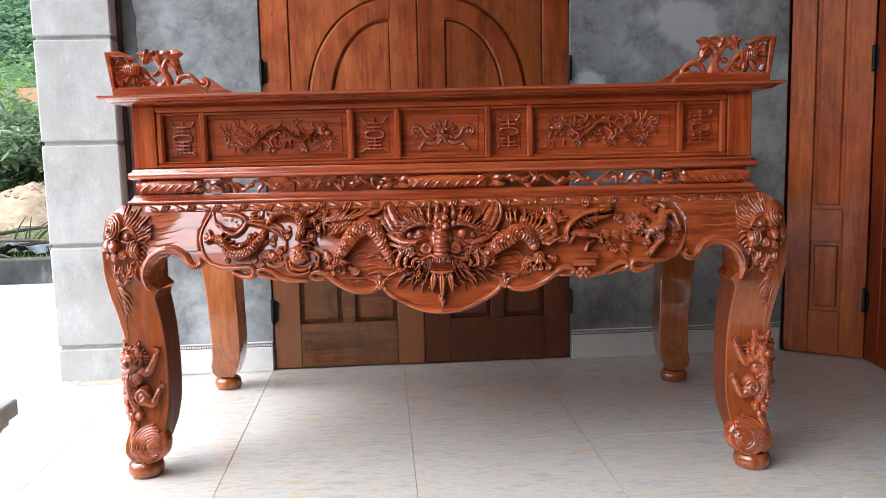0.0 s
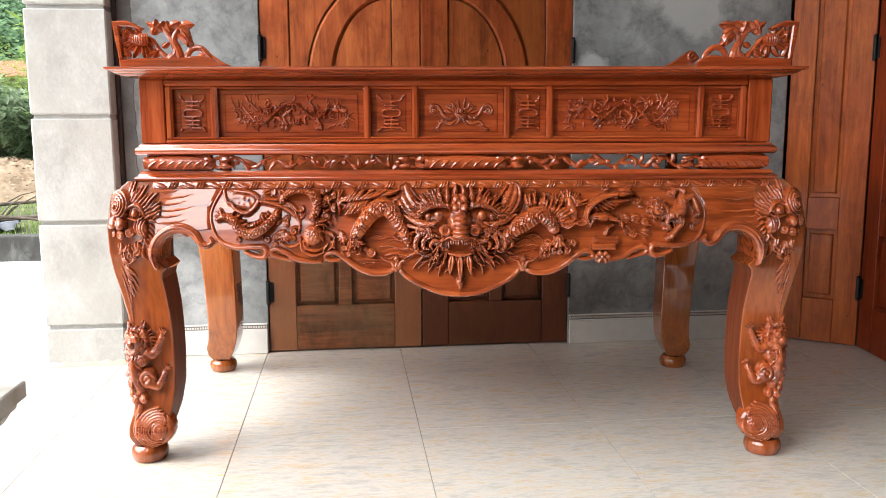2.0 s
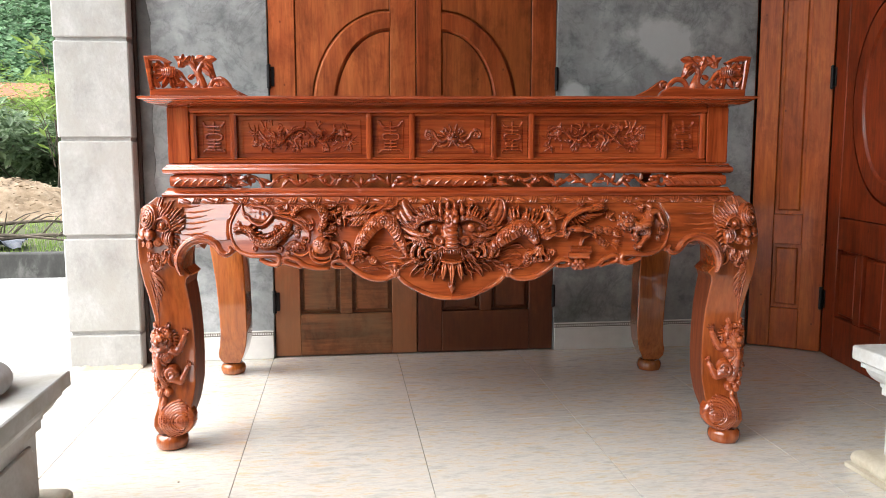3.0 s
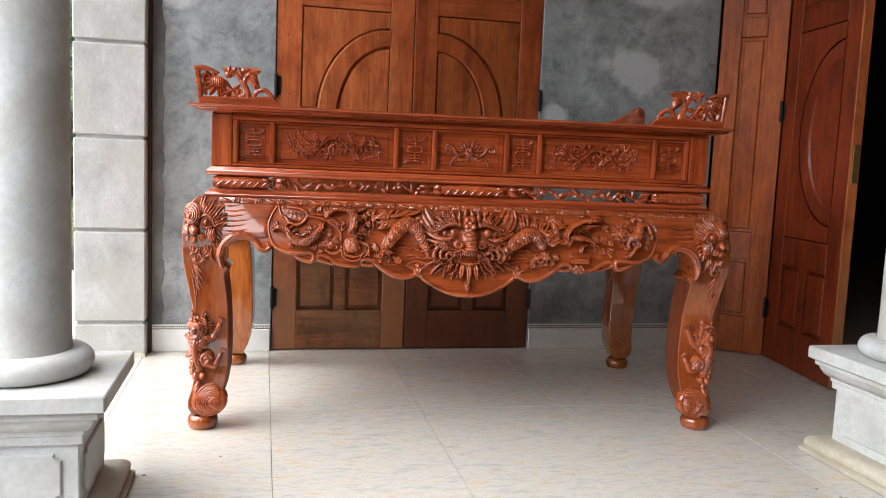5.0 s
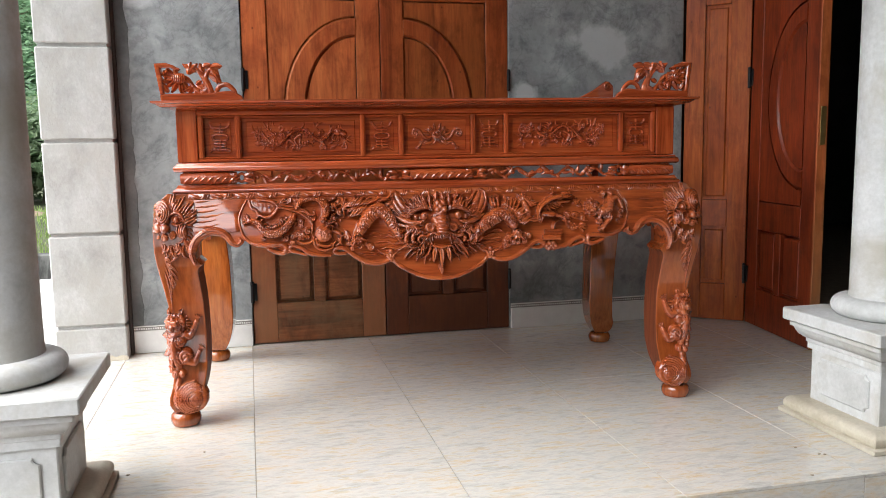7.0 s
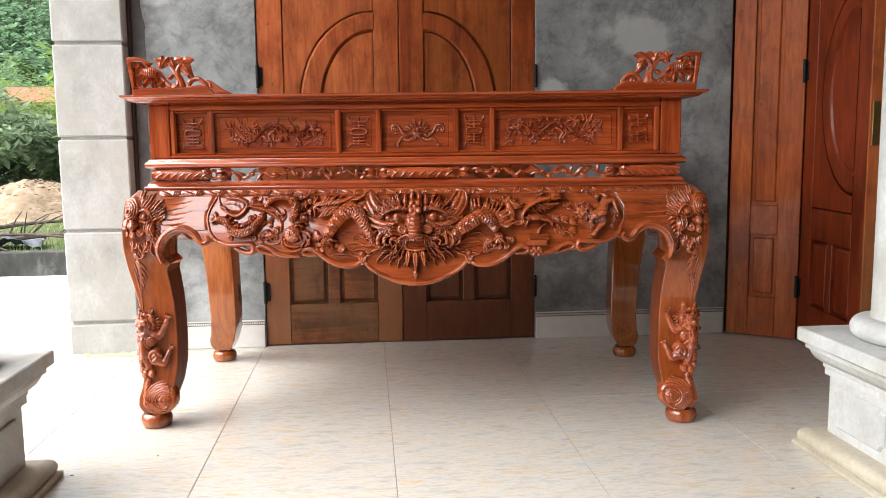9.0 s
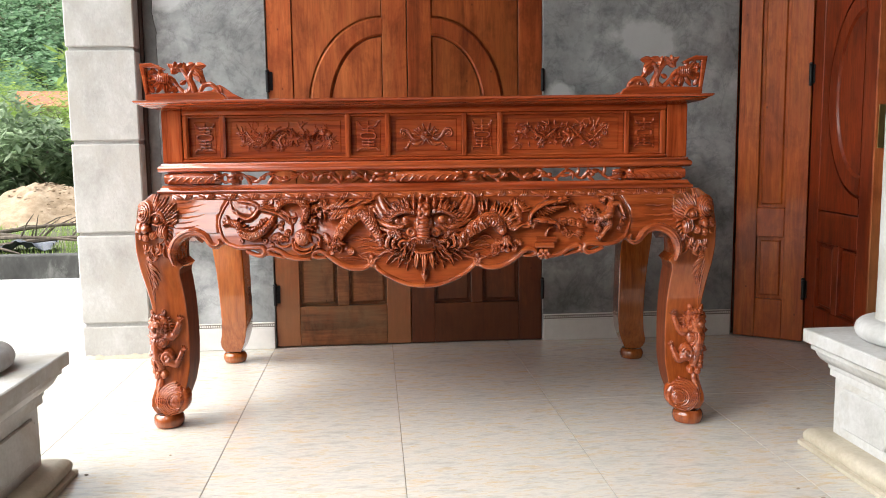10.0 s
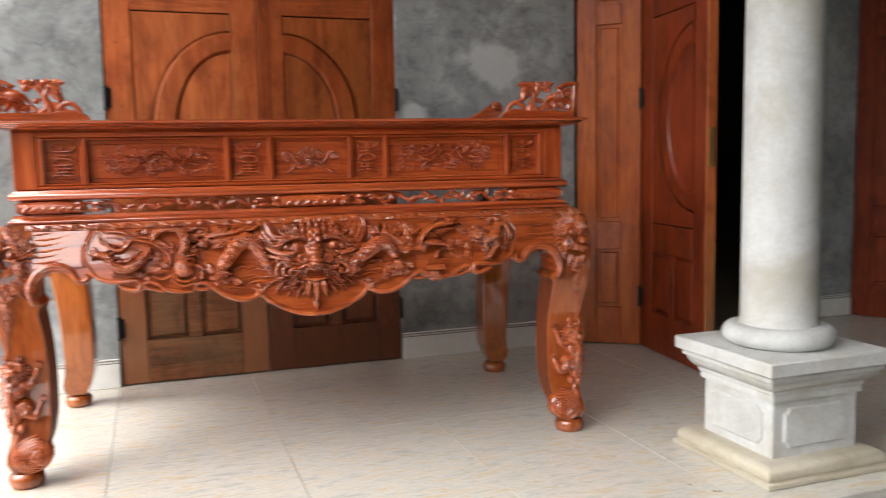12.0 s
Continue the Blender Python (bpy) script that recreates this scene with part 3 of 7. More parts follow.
def arched_leaf(leaf, w, h, side, mats, weathered):
    """A panelled leaf from x = 0 to w; the half oval bulges towards side (its flat lies at the free stile)."""
    md, mx, mp, mlow = mats
    st = 0.122 * w / 0.69
    y0, y1 = 0.0, 0.04
    for x0 in (0.0, w - st):
        g = Geo()
        block(g, x0, x0 + st, y0, y1, 0, h, 0.003)
        part("stile", g, md, leaf)
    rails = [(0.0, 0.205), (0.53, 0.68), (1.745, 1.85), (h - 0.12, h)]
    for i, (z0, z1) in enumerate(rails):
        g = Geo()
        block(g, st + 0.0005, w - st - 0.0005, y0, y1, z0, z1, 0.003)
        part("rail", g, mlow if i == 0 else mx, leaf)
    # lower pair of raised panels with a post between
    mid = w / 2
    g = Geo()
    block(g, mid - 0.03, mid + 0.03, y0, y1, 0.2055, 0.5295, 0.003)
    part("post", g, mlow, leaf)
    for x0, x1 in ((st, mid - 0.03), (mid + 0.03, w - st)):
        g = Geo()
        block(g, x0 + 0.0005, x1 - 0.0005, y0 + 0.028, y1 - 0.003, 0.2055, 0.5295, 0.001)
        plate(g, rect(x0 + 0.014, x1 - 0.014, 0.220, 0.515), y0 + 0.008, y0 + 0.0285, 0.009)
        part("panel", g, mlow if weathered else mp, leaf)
    # upper field with the oval rib
    x0, x1 = st, w - st
    g = Geo()
    block(g, x0 + 0.0005, x1 - 0.0005, y0 + 0.028, y1 - 0.003, 0.6805, 1.7445, 0.001)
    part("panel", g, mp, leaf)
    cx = x1 if side < 0 else x0
    cz, k = 1.212, w / 0.69
    g = Geo()
    oc = half_ellipse(cx, cz, 0.366 * k, 0.446, side)
    ic = half_ellipse(cx, cz, 0.258 * k, 0.352, side)
    band(g, oc, ic, y0 - 0.004, y0 + 0.0285, 0.012)
    part("oval_rib", g, md, leaf)
    # raised panels: one round the oval, one inside it
    gap = 0.017
    e = x1 if side > 0 else x0            # edge at the outer stile

    def arc(a, c, cut, n=36):
        """Points of the half oval from its top to its foot, kept off its flat by cut."""
        b = math.acos(min(1.0, cut / a))
        return [(cx + side * a * math.cos(q), cz + c * math.sin(q)) for q in np.linspace(b, -b, n)]
    o = arc(0.366 * k + gap, 0.446 + gap, gap)
    ze, zf = 1.7445 - gap, 0.6805 + gap
    outl = [(cx + side * gap, ze)] + o + [(cx + side * gap, zf), (e - side * gap, zf), (e - side * gap, ze)]
    g = Geo()
    plate(g, outl if side < 0 else outl[::-1], y0 + 0.001, y0 + 0.0285, 0.011)
    part("raised_panel", g, mp, leaf)
    o = arc(0.258 * k - gap, 0.352 - gap, gap)
    g = Geo()
    plate(g, o[::-1] if side < 0 else o, y0 + 0.001, y0 + 0.0285, 0.011)
    part("raised_panel", g, mp, leaf)
    # small key blocks half way up the outer stile
    g = Geo()
    kx = x0 if side < 0 else x1
    for dz in (-0.028, 0.028):
        block(g, kx - 0.001 if side < 0 else kx - 0.05, kx + 0.05 if side < 0 else kx + 0.001, y0 + 0.001, y0 + 0.0285, cz + dz - 0.012, cz + dz + 0.012, 0.003)
    part("key_block", g, mx, leaf)
    # panel over the arch
    g = Geo()
    block(g, x0 + 0.0005, x1 - 0.0005, y0 + 0.014, y1 - 0.006, 1.8505, h - 0.1205, 0.001)
    plate(g, rect(x0 + 0.025, x1 - 0.025, 1.875, h - 0.145), y0 + 0.006, y0 + 0.015, 0.007)
    part("panel", g, mp, leaf)


def narrow_leaf(leaf, w, h, mats):
    md, mx, mp, mlow = mats
    st = 0.105
    for x0 in (0.0, w - st):
        g = Geo()
        block(g, x0, x0 + st, 0.0, 0.04, 0, h, 0.003)
        part("stile", g, md, leaf)
    zs = [(0.0, 0.205), (0.53, 0.68), (1.745, 1.85), (h - 0.12, h)]
    for z0, z1 in zs:
        g = Geo()
        block(g, st + 0.0005, w - st - 0.0005, 0.0, 0.04, z0, z1, 0.003)
        part("rail", g, mx, leaf)
    for (_, z0), (z1, _) in zip(zs, zs[1:]):
        g = Geo()
        block(g, st + 0.0005, w - st - 0.0005, 0.016, 0.034, z0 + 0.0005, z1 - 0.0005, 0.001)
        plate(g, rect(st + 0.016, w - st - 0.016, z0 + 0.018, z1 - 0.018), 0.007, 0.017, 0.007)
        part("panel", g, mp, leaf)


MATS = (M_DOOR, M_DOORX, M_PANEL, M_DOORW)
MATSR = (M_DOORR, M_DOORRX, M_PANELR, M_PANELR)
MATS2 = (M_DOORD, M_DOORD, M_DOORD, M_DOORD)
LEAF = "polished red-brown wooden door leaf with a half-oval arch moulding, closed"
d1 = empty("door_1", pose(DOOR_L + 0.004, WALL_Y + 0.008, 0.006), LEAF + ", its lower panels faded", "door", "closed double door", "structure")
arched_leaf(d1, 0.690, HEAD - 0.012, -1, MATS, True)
hinge(d1, -0.001, 1.345)
hinge(d1, -0.001, 0.272)
d2 = empty("door_2", pose(DOOR_M + 0.0015, WALL_Y + 0.008, 0.006), LEAF + ", its shade put into darker wood", "door", "closed double door", "structure")
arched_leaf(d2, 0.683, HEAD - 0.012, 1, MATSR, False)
for z in (1.345, 0.272):
    hinge(d2, 0.684, z)

# folded-open leaves of the next doorway
H2 = HEAD - 0.012
a3 = math.degrees(math.atan2(3.530 - 3.745, 2.163 - 1.893))
d3 = empty("door_3", pose(1.893, 3.745, 0.006, 0, 0, a3), "narrow red-brown panelled door leaf, folded half open", "door", "open folding door", "structure")
narrow_leaf(d3, 0.345, H2, (M_DOOR3, M_DOOR3, M_DOOR3, M_DOOR3))
a4 = math.degrees(math.atan2(2.857 - 3.524, 2.084 - 2.167))
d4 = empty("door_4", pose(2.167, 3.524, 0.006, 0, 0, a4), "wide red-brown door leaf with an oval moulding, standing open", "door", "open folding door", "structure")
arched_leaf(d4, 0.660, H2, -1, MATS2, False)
for z in (1.345, 0.272):
    hinge(d4, -0.002, z)
g = Geo()
block(g, 0.6605, 0.674, -0.004, 0.044, 0, H2, 0.002)
part("edge_strip", g, M_PANEL, d4, "worn paler edge of the leaf")
g = Geo()
block(g, 0.6745, 0.678, 0.006, 0.034, 0.98, 1.16, 0.001)
part("lock_plate", g, M_BRASS, d4, "dull brass lock plate")
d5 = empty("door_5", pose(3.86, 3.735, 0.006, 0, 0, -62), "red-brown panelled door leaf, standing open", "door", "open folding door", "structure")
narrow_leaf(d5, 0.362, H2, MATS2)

# door frames of the opening
g = Geo()
block(g, OPEN_L, OPEN_L + 0.02, WALL_Y + 0.03, WALL_Y + 0.15, 0, HEAD, 0.003)
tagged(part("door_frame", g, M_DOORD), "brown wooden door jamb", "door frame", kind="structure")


# ---- porch columns on pedestals ----
def column(x, y, label, dx):
    """A pedestal with its shaft set dx off its middle."""
    col = empty("porch_column", pose(x, y, 0), label, "column", "porch columns", "structure")
    g = Geo()
    square_stack(g, [(0.244, 0.0), (0.249, 0.003), (0.249, 0.016), (0.245, 0.019)])
    part("plinth", g, M_STONEY, col, "yellowish stone plinth")
    g = Geo()
    prof = [(0.238, 0.0195)] + [(0.207 + 0.031 * math.cos(a), 0.036 + 0.029 * math.sin(a)) for a in [(-32 + 12 * i) * math.pi / 180 for i in range(11)]] + [(0.190, 0.0655), (0.172, 0.0665)]
    square_stack(g, prof)
    part("base_moulding", g, M_STONEY, col, "yellowish rounded base moulding")
    g = Geo()
    square_stack(g, [(0.171, 0.060), (0.171, 0.262)])
    part("die", g, M_STONE, col)
    # raised field with scooped corners on each side of the die
    for k in range(4):
        g = Geo()
        w, z0, z1, r = 0.128, 0.098, 0.228, 0.018
        out = []
        for cx, cz, a0 in ((w, z0, 180), (w, z1, 270), (-w, z1, 0), (-w, z0, 90)):
            for i in range(5):
                a = math.radians(a0 - 22.5 * i)
                out.append((cx + r * math.cos(a), cz + r * math.sin(a)))
        out = [(-x_, z_) for x_, z_ in out][::-1]
        out.sort(key=lambda p: math.atan2((p[1] - 0.163) / 0.071, p[0] / 0.128))
        plate(g, out, -0.180, -0.170, 0.004)
        g.moved(pose(0, 0, 0, 0, 0, 90 * k))
        part("die_panel", g, M_STONE, col)
    g = Geo()
    square_stack(g, [(0.170, 0.254), (0.183, 0.2545), (0.183, 0.276), (0.187, 0.279), (0.188, 0.292), (0.194, 0.294), (0.206, 0.304), (0.215, 0.320), (0.219, 0.332), (0.228, 0.333), (0.228, 0.3515)])
    part("cap_moulding", g, M_STONE, col)
    g = Geo()
    square_stack(g, [(0.240, 0.352), (0.246, 0.356), (0.246, 0.394), (0.243, 0.398)])
    part("cap_slab", g, M_STONE, col)
    g = Geo()
    tor = [(0.147 + 0.035 * math.cos(a), 0.432 + 0.034 * math.sin(a)) for a in [(-90 + 12 * i) * math.pi / 180 for i in range(16)]]
    lathe(g, tor + [(0.120, 0.4665)], 56, (dx, 0))
    part("torus_base", g, M_STONE, col)
    g = Geo()
    lathe(g, [(0.128, 0.460), (0.1245, 0.478), (0.1235, 0.56), (0.1235, 1.4), (0.120, 2.2), (0.116, 2.85)], 56, (dx, 0))
    part("shaft", g, M_STONE, col)
    return col


column(1.650, 1.884, "round pale stone column on a square moulded pedestal, smooth shaft", -0.005)
column(-1.194, 1.884, "round pale stone column on a square pedestal, shaded on the house side", -0.007)

# ---- yard and distance ----
g = Geo()
block(g, -1.48, 8.2, PORCH_Y + 0.012, 3.79, YARD_Z, -0.012, 0.001)
tagged(part("porch_base", g, M_GROUT, smooth=0), "mortar bed under the porch tiles", "porch base", kind="structure")
g = Geo()
for x0, x1, y0, y1 in ((-60, 60, -60, PORCH_Y + 0.02), (-60, -1.46, PORCH_Y + 0.02, 8.62)):
    g.add([(x0, y0, YARD_Z), (x1, y0, YARD_Z), (x1, y1, YARD_Z), (x0, y1, YARD_Z)], [(0, 1, 2, 3)])
g.add([(-1.46, 8.2, YARD_Z), (60, 8.2, YARD_Z), (60, 8.62, YARD_Z), (-1.46, 8.62, YARD_Z)], [(0, 1, 2, 3)])
tagged(part("yard", g, M_YARD, smooth=0), "bare pale concrete yard", "ground", kind="structure")
# unseen dark ground, added so the varnish mirrors no bright yard
g = Geo()
block(g, -2.3, 9.0, -6.0, PORCH_Y + 0.011, YARD_Z - 0.02, YARD_Z + 0.006, 0.001)
tagged(part("forecourt", g, M_DARK_PAVING, smooth=0), "added unseen dark paving that keeps reflections dark", "pavement", kind="structure")
g = Geo()
for i in range(14):
    x0 = -30 + i * 3.0
    block(g, x0 + 0.004, x0 + 2.996, 8.62, 8.80, YARD_Z - 0.05, -0.045 + random.uniform(-0.008, 0.008), 0.012)
tagged(part("low_wall", g, M_KERB, smooth=0), "low mossy concrete wall along the yard", "wall", kind="structure")

# ground behind the low wall, rising into the hillside
def terrain(x, y):
    d = y - 8.8
    rise = 0.02 * d + 0.0022 * max(0, y - 30) ** 1.42 + 0.40 * max(0, y - 135)
    return -0.12 + rise + (0.06 * math.sin(x * 1.3) * math.cos(y * 0.9) if y < 40 else 2.2 * math.sin(x * 0.045) + 1.5 * math.sin(x * 0.11 + y * 0.06)) * min(1, d / 3)

g = Geo()
nx, ny = 60, 70
for j in range(ny + 1):
    y = 8.8 + 520 * (j / ny) ** 2.6
    for i in range(nx + 1):
        s = (i / nx * 2 - 1)
        x = -0.42 * (y - 2) + s * (8 + 0.7 * y)
        g.v.append((x, y, terrain(x, y)))
for j in range(ny):
    for i in range(nx):
        g.f.append((j * (nx + 1) + i, j * (nx + 1) + i + 1, (j + 1) * (nx + 1) + i + 1, (j + 1) * (nx + 1) + i))
tagged(part("ground", g, M_SOIL), "weedy earth rising to a wooded hillside", "ground", kind="structure")


# ---- plants and things beyond the low wall ----
def leaf_cloud(g, rng, spots, size, droop=0.5, long=2.0):
    """Pointed, folded leaves round the given spots."""
    for c in spots:
        a = rng.uniform(0, 2 * math.pi)
        tilt = rng.uniform(-1.2, 0.6) * droop
        s = size * rng.uniform(0.6, 1.35)
        d = Vector((math.cos(a) * math.cos(tilt), math.sin(a) * math.cos(tilt), math.sin(tilt)))
        side = Vector((-math.sin(a), math.cos(a), rng.uniform(-0.5, 0.5))).normalized()
        up = side.cross(d)
        c = Vector(c)
        w = s / long
        v = [c, c + d * s * 0.5 + side * w * 0.5 - up * w * 0.15, c + d * s - up * s * 0.12, c + d * s * 0.5 - side * w * 0.5 - up * w * 0.15, c + d * s * 0.5]
        g.add(v, [(0, 1, 4), (1, 2, 4), (0, 4, 3), (4, 2, 3)])


def crown_spots(rng, c, r, n, lumps):
    """Spots near the skin of several overlapping lumps, for an uneven crown with gaps."""
    cs = [(c[0] + rng.gauss(0, r[0] * 0.5), c[1] + rng.gauss(0, r[1] * 0.5), c[2] + rng.gauss(0, r[2] * 0.45), rng.uniform(0.3, 0.6)) for _ in range(lumps)]
    out = []
    for _ in range(n):
        x, y, z, k = rng.choice(cs)
        d = Vector((rng.gauss(0, 1), rng.gauss(0, 1), rng.gauss(0, 1))).normalized() * rng.uniform(0.55, 1.05)
        out.append((x + d.x * r[0] * k, y + d.y * r[1] * k, max(z + d.z * r[2] * k, 0.05)))
    return out


def plant(name, x, y, h, r, n, size, mat, label, category, seed, group="", lumps=9, trunk=0.06, low=0.15, droop=0.5, long=2.0):
    rng = random.Random(seed)
    z0 = terrain(x, y)
    t = empty(name, pose(x, y, z0), label, category, group)
    g = Geo()
    top = (rng.uniform(-0.2, 0.2) * r, rng.uniform(-0.2, 0.2) * r, h * 0.8)
    tube(g, spline([(0, 0, -0.1), (0.03 * h, 0, h * 0.3), top], 5), [trunk, trunk * 0.7, trunk * 0.25], 7)
    for _ in range(7):
        a, k = rng.uniform(0, 6.28), rng.uniform(0.2, 0.65)
        b = (0.03 * h * k, 0, h * k)
        e = (math.cos(a) * r * 0.8, math.sin(a) * r * 0.8, h * min(0.95, k + 0.3))
        m = ((b[0] + e[0]) / 2, (b[1] + e[1]) / 2, (b[2] + e[2]) / 2 + 0.06 * h)
        tube(g, spline([b, m, e], 4), [trunk * 0.5, trunk * 0.12], 5)
    part("trunk", g, M_BARK, t)
    g = Geo()
    spots = crown_spots(rng, (0, 0, h * (1 + low) / 2), (r, r, h * (1 - low) / 2), n, lumps)
    leaf_cloud(g, rng, spots, size, droop, long)
    part("crown", g, mat, t, smooth=0, fix=False)
    return t


# leafy branches behind the heap
for i, (x, y, h, r) in enumerate([(-7.6, 16.2, 1.9, 1.2), (-6.5, 16.6, 1.75, 1.1), (-5.4, 16.4, 1.85, 1.1), (-4.4, 16.8, 1.9, 1.1), (-8.9, 16.9, 2.0, 1.2), (-3.2, 16.5, 1.8, 1.2)]):
    plant("shrub", x, y, h, r, 2400, 0.25, M_LEAF, "dense green shrub with drooping pointed leaves", "shrub", 10 + i, "shrubs behind the heap", 12, 0.035, 0.05, 0.9, 2.6)
for i, (x, y, h, r) in enumerate([(-10.6, 24.5, 2.45, 1.9), (-9.0, 25.5, 2.6, 1.8), (-7.4, 25, 2.4, 1.6), (-12.6, 26, 2.7, 2.2), (-11.2, 29.5, 2.7, 2.0), (-13.6, 30.5, 2.9, 2.0), (-9.2, 30, 2.6, 1.8)]):
    plant("bush", x, y, h, r, 5200, 0.15, M_LEAFL, "bright yellow-green feathery bush", "bush", 30 + i, "light bushes", 14, 0.04, 0.05, 0.4, 3.0)
plant("sapling", -5.15, 14.9, 3.1, 0.45, 170, 0.24, M_LEAFL, "slender sapling with pale yellow-green leaves", "tree", 50, "", 6, 0.025, 0.35, 0.9, 2.6)
for i, (x, y, h, r) in enumerate([(-25.5, 62, 5.4, 2.2), (-23.0, 68, 5.2, 2.4), (-31, 70, 5.5, 2.8), (-20.0, 64, 3.4, 2.0), (-37, 74, 6.5, 3.0), (-33.5, 86, 7.0, 3.4), (-40, 90, 8.0, 3.6), (-29, 92, 6.5, 3.4), (-44, 104, 8.5, 4.0), (-37, 108, 8.0, 4.0), (-50, 112, 9.0, 4.2)]):
    plant("tree", x, y, h, r, 4200, 0.34, M_LEAFL if i % 3 != 2 else M_LEAFD, "round-headed green tree at the foot of the hill", "tree", 70 + i, "trees below the hill", 14, 0.16, 0.05, 0.5, 1.6)

rng = random.Random(5)
g = Geo()
for _ in range(2600):
    y = 125 + 300 * rng.random() ** 1.1
    x = -0.42 * (y - 2) + rng.uniform(-0.30, 0.30) * y
    r = rng.uniform(2.2, 4.2)
    c = (x, y, terrain(x, y) + r * 0.7)
    cs = [(c[0] + rng.gauss(0, r * 0.4), c[1] + rng.gauss(0, r * 0.4), c[2] + rng.gauss(0, r * 0.35)) for _ in range(4)]
    spots = []
    for _ in range(84):
        p = rng.choice(cs)
        d = Vector((rng.gauss(0, 1), rng.gauss(-0.3, 1), rng.gauss(0.3, 1))).normalized() * r * 0.55
        spots.append((p[0] + d.x, p[1] + d.y, p[2] + d.z))
    leaf_cloud(g, rng, spots, r * 0.33, 0.7, 1.3)
tagged(part("hill_forest", g, M_LEAFD, smooth=0, fix=False), "dense green forest covering the hillside", "forest", kind="stuff")

# unseen woods added on near slopes that ring the yard, to darken reflections
g = Geo()
ridge = Geo()
for i in range(49):
    a = radians(132 + i * 2.9)
    for j in range(6):
        r = 25 + 9 * j
        ridge.v.append((r * math.cos(a), 4 + r * math.sin(a), -0.4 + 1.9 * j + 0.8 * math.sin(i * 1.1 + j)))
for i in range(48):
    for j in range(5):
        ridge.f.append((i * 6 + j, i * 6 + j + 1, (i + 1) * 6 + j + 1, (i + 1) * 6 + j))
tagged(part("ground_slope", ridge, M_SOIL), "added unseen slope that carries the reflection-darkening woods", "ground", kind="structure")
for _ in range(420):
    a = radians(rng.uniform(132, 270))
    r0 = rng.uniform(26, 68)
    r = rng.uniform(1.5, 3.0)
    c = (r0 * math.cos(a), 4 + r0 * math.sin(a), -0.4 + 1.9 * (r0 - 25) / 9 + r)
    spots = []
    for _ in range(40):
        d = Vector((rng.gauss(0, 1), rng.gauss(0, 1), rng.gauss(0.2, 1))).normalized() * r * rng.uniform(0.5, 1.1)
        spots.append((c[0] + d.x, c[1] + d.y, c[2] + d.z))
    leaf_cloud(g, rng, spots, r * 0.6, 0.7, 1.5)
tagged(part("slope_woods", g, M_LEAFD, smooth=0, fix=False), "added unseen green woods that darken the table's reflections", "forest", kind="stuff")

# far house with an orange roof
hx, hy = -16.6, 44.0
hz = terrain(hx, hy)
house = empty("house", pose(hx, hy, hz, 0, 0, 8), "small far house with an orange sheet roof, half hidden by plants", "house")
g = Geo()
block(g, -1.25, 1.7, -1.6, 1.6, 0, 3.55 - hz, 0.02)
part("wall", g, M_HOUSE, house)
g = Geo()
e0, e1 = 3.50 - hz, 4.35 - hz      # eaves and ridge
g.add([(-1.5, -2.1, e0), (2.0, -2.1, e0), (2.0, 0, e1), (-1.5, 0, e1), (2.0, 2.1, e0), (-1.5, 2.1, e0), (-1.5, -2.1, e0 - 0.07), (2.0, -2.1, e0 - 0.07), (2.0, 2.1, e0 - 0.07), (-1.5, 2.1, e0 - 0.07)],
      [(0, 1, 2, 3), (3, 2, 4, 5), (6, 9, 8, 7), (0, 6, 7, 1), (5, 4, 8, 9), (0, 3, 5, 9, 6), (1, 7, 8, 4, 2)])
part("roof", g, M_ROOF, house, "orange sheet roof")
g = Geo()
block(g, -0.7, 0.2, -1.63, -1.58, 1.5 - hz, 2.6 - hz, 0.01)
part("window", g, M_IRON, house)

# heap of wood shavings
g = Geo()
rng = random.Random(8)
n, m = 56, 22
for i in range(m + 1):
    k = i / m
    for j in range(n):
        a = 2 * math.pi * j / n
        lump = 1 + 0.13 * math.sin(3 * a + 1) + 0.07 * math.sin(7 * a)
        x, y = math.cos(a) * 1.75 * k * lump, math.sin(a) * 1.3 * k * lump
        z = 0.62 * (math.cos(math.pi * min(1, k)) * 0.5 + 0.5) ** 0.85 + 0.11 * noise.noise((x * 2.2, y * 2.2, 1)) + 0.05 * noise.noise((x * 7, y * 7, 4)) + rng.uniform(-0.012, 0.012)
        g.v.append((x, y, z - 0.06 * k))
for i in range(m):
    for j in range(n):
        g.f.append((i * n + j, i * n + (j + 1) % n, (i + 1) * n + (j + 1) % n, (i + 1) * n + j))
heap = part("heap", g, M_SAND, smooth=60)
heap.location = (-5.25, 13.3, terrain(-5.25, 13.3))
tagged(heap, "low heap of yellow wood shavings on the grass", "heap")
g = Geo()
for _ in range(1100):
    a, k = rng.uniform(0, 6.28), rng.random() ** 0.6
    x, y = math.cos(a) * 1.7 * k, math.sin(a) * 1.25 * k
    z = 0.62 * (math.cos(math.pi * k) * 0.5 + 0.5) ** 0.85 + 0.02 - 0.06 * k
    b, s = rng.uniform(0, 6.28), rng.uniform(0.03, 0.07)
    dx, dy = math.cos(b) * s, math.sin(b) * s
    g.add([(x, y, z), (x + dx, y + dy, z + rng.uniform(-0.01, 0.005)), (x + dx - dy * 0.3, y + dy + dx * 0.3, z + 0.004), (x - dy * 0.3, y + dx * 0.3, z + 0.01)], [(0, 1, 2, 3)])
tagged(part("shavings", g, M_SAND, heap, smooth=0, fix=False), kind="stuff")

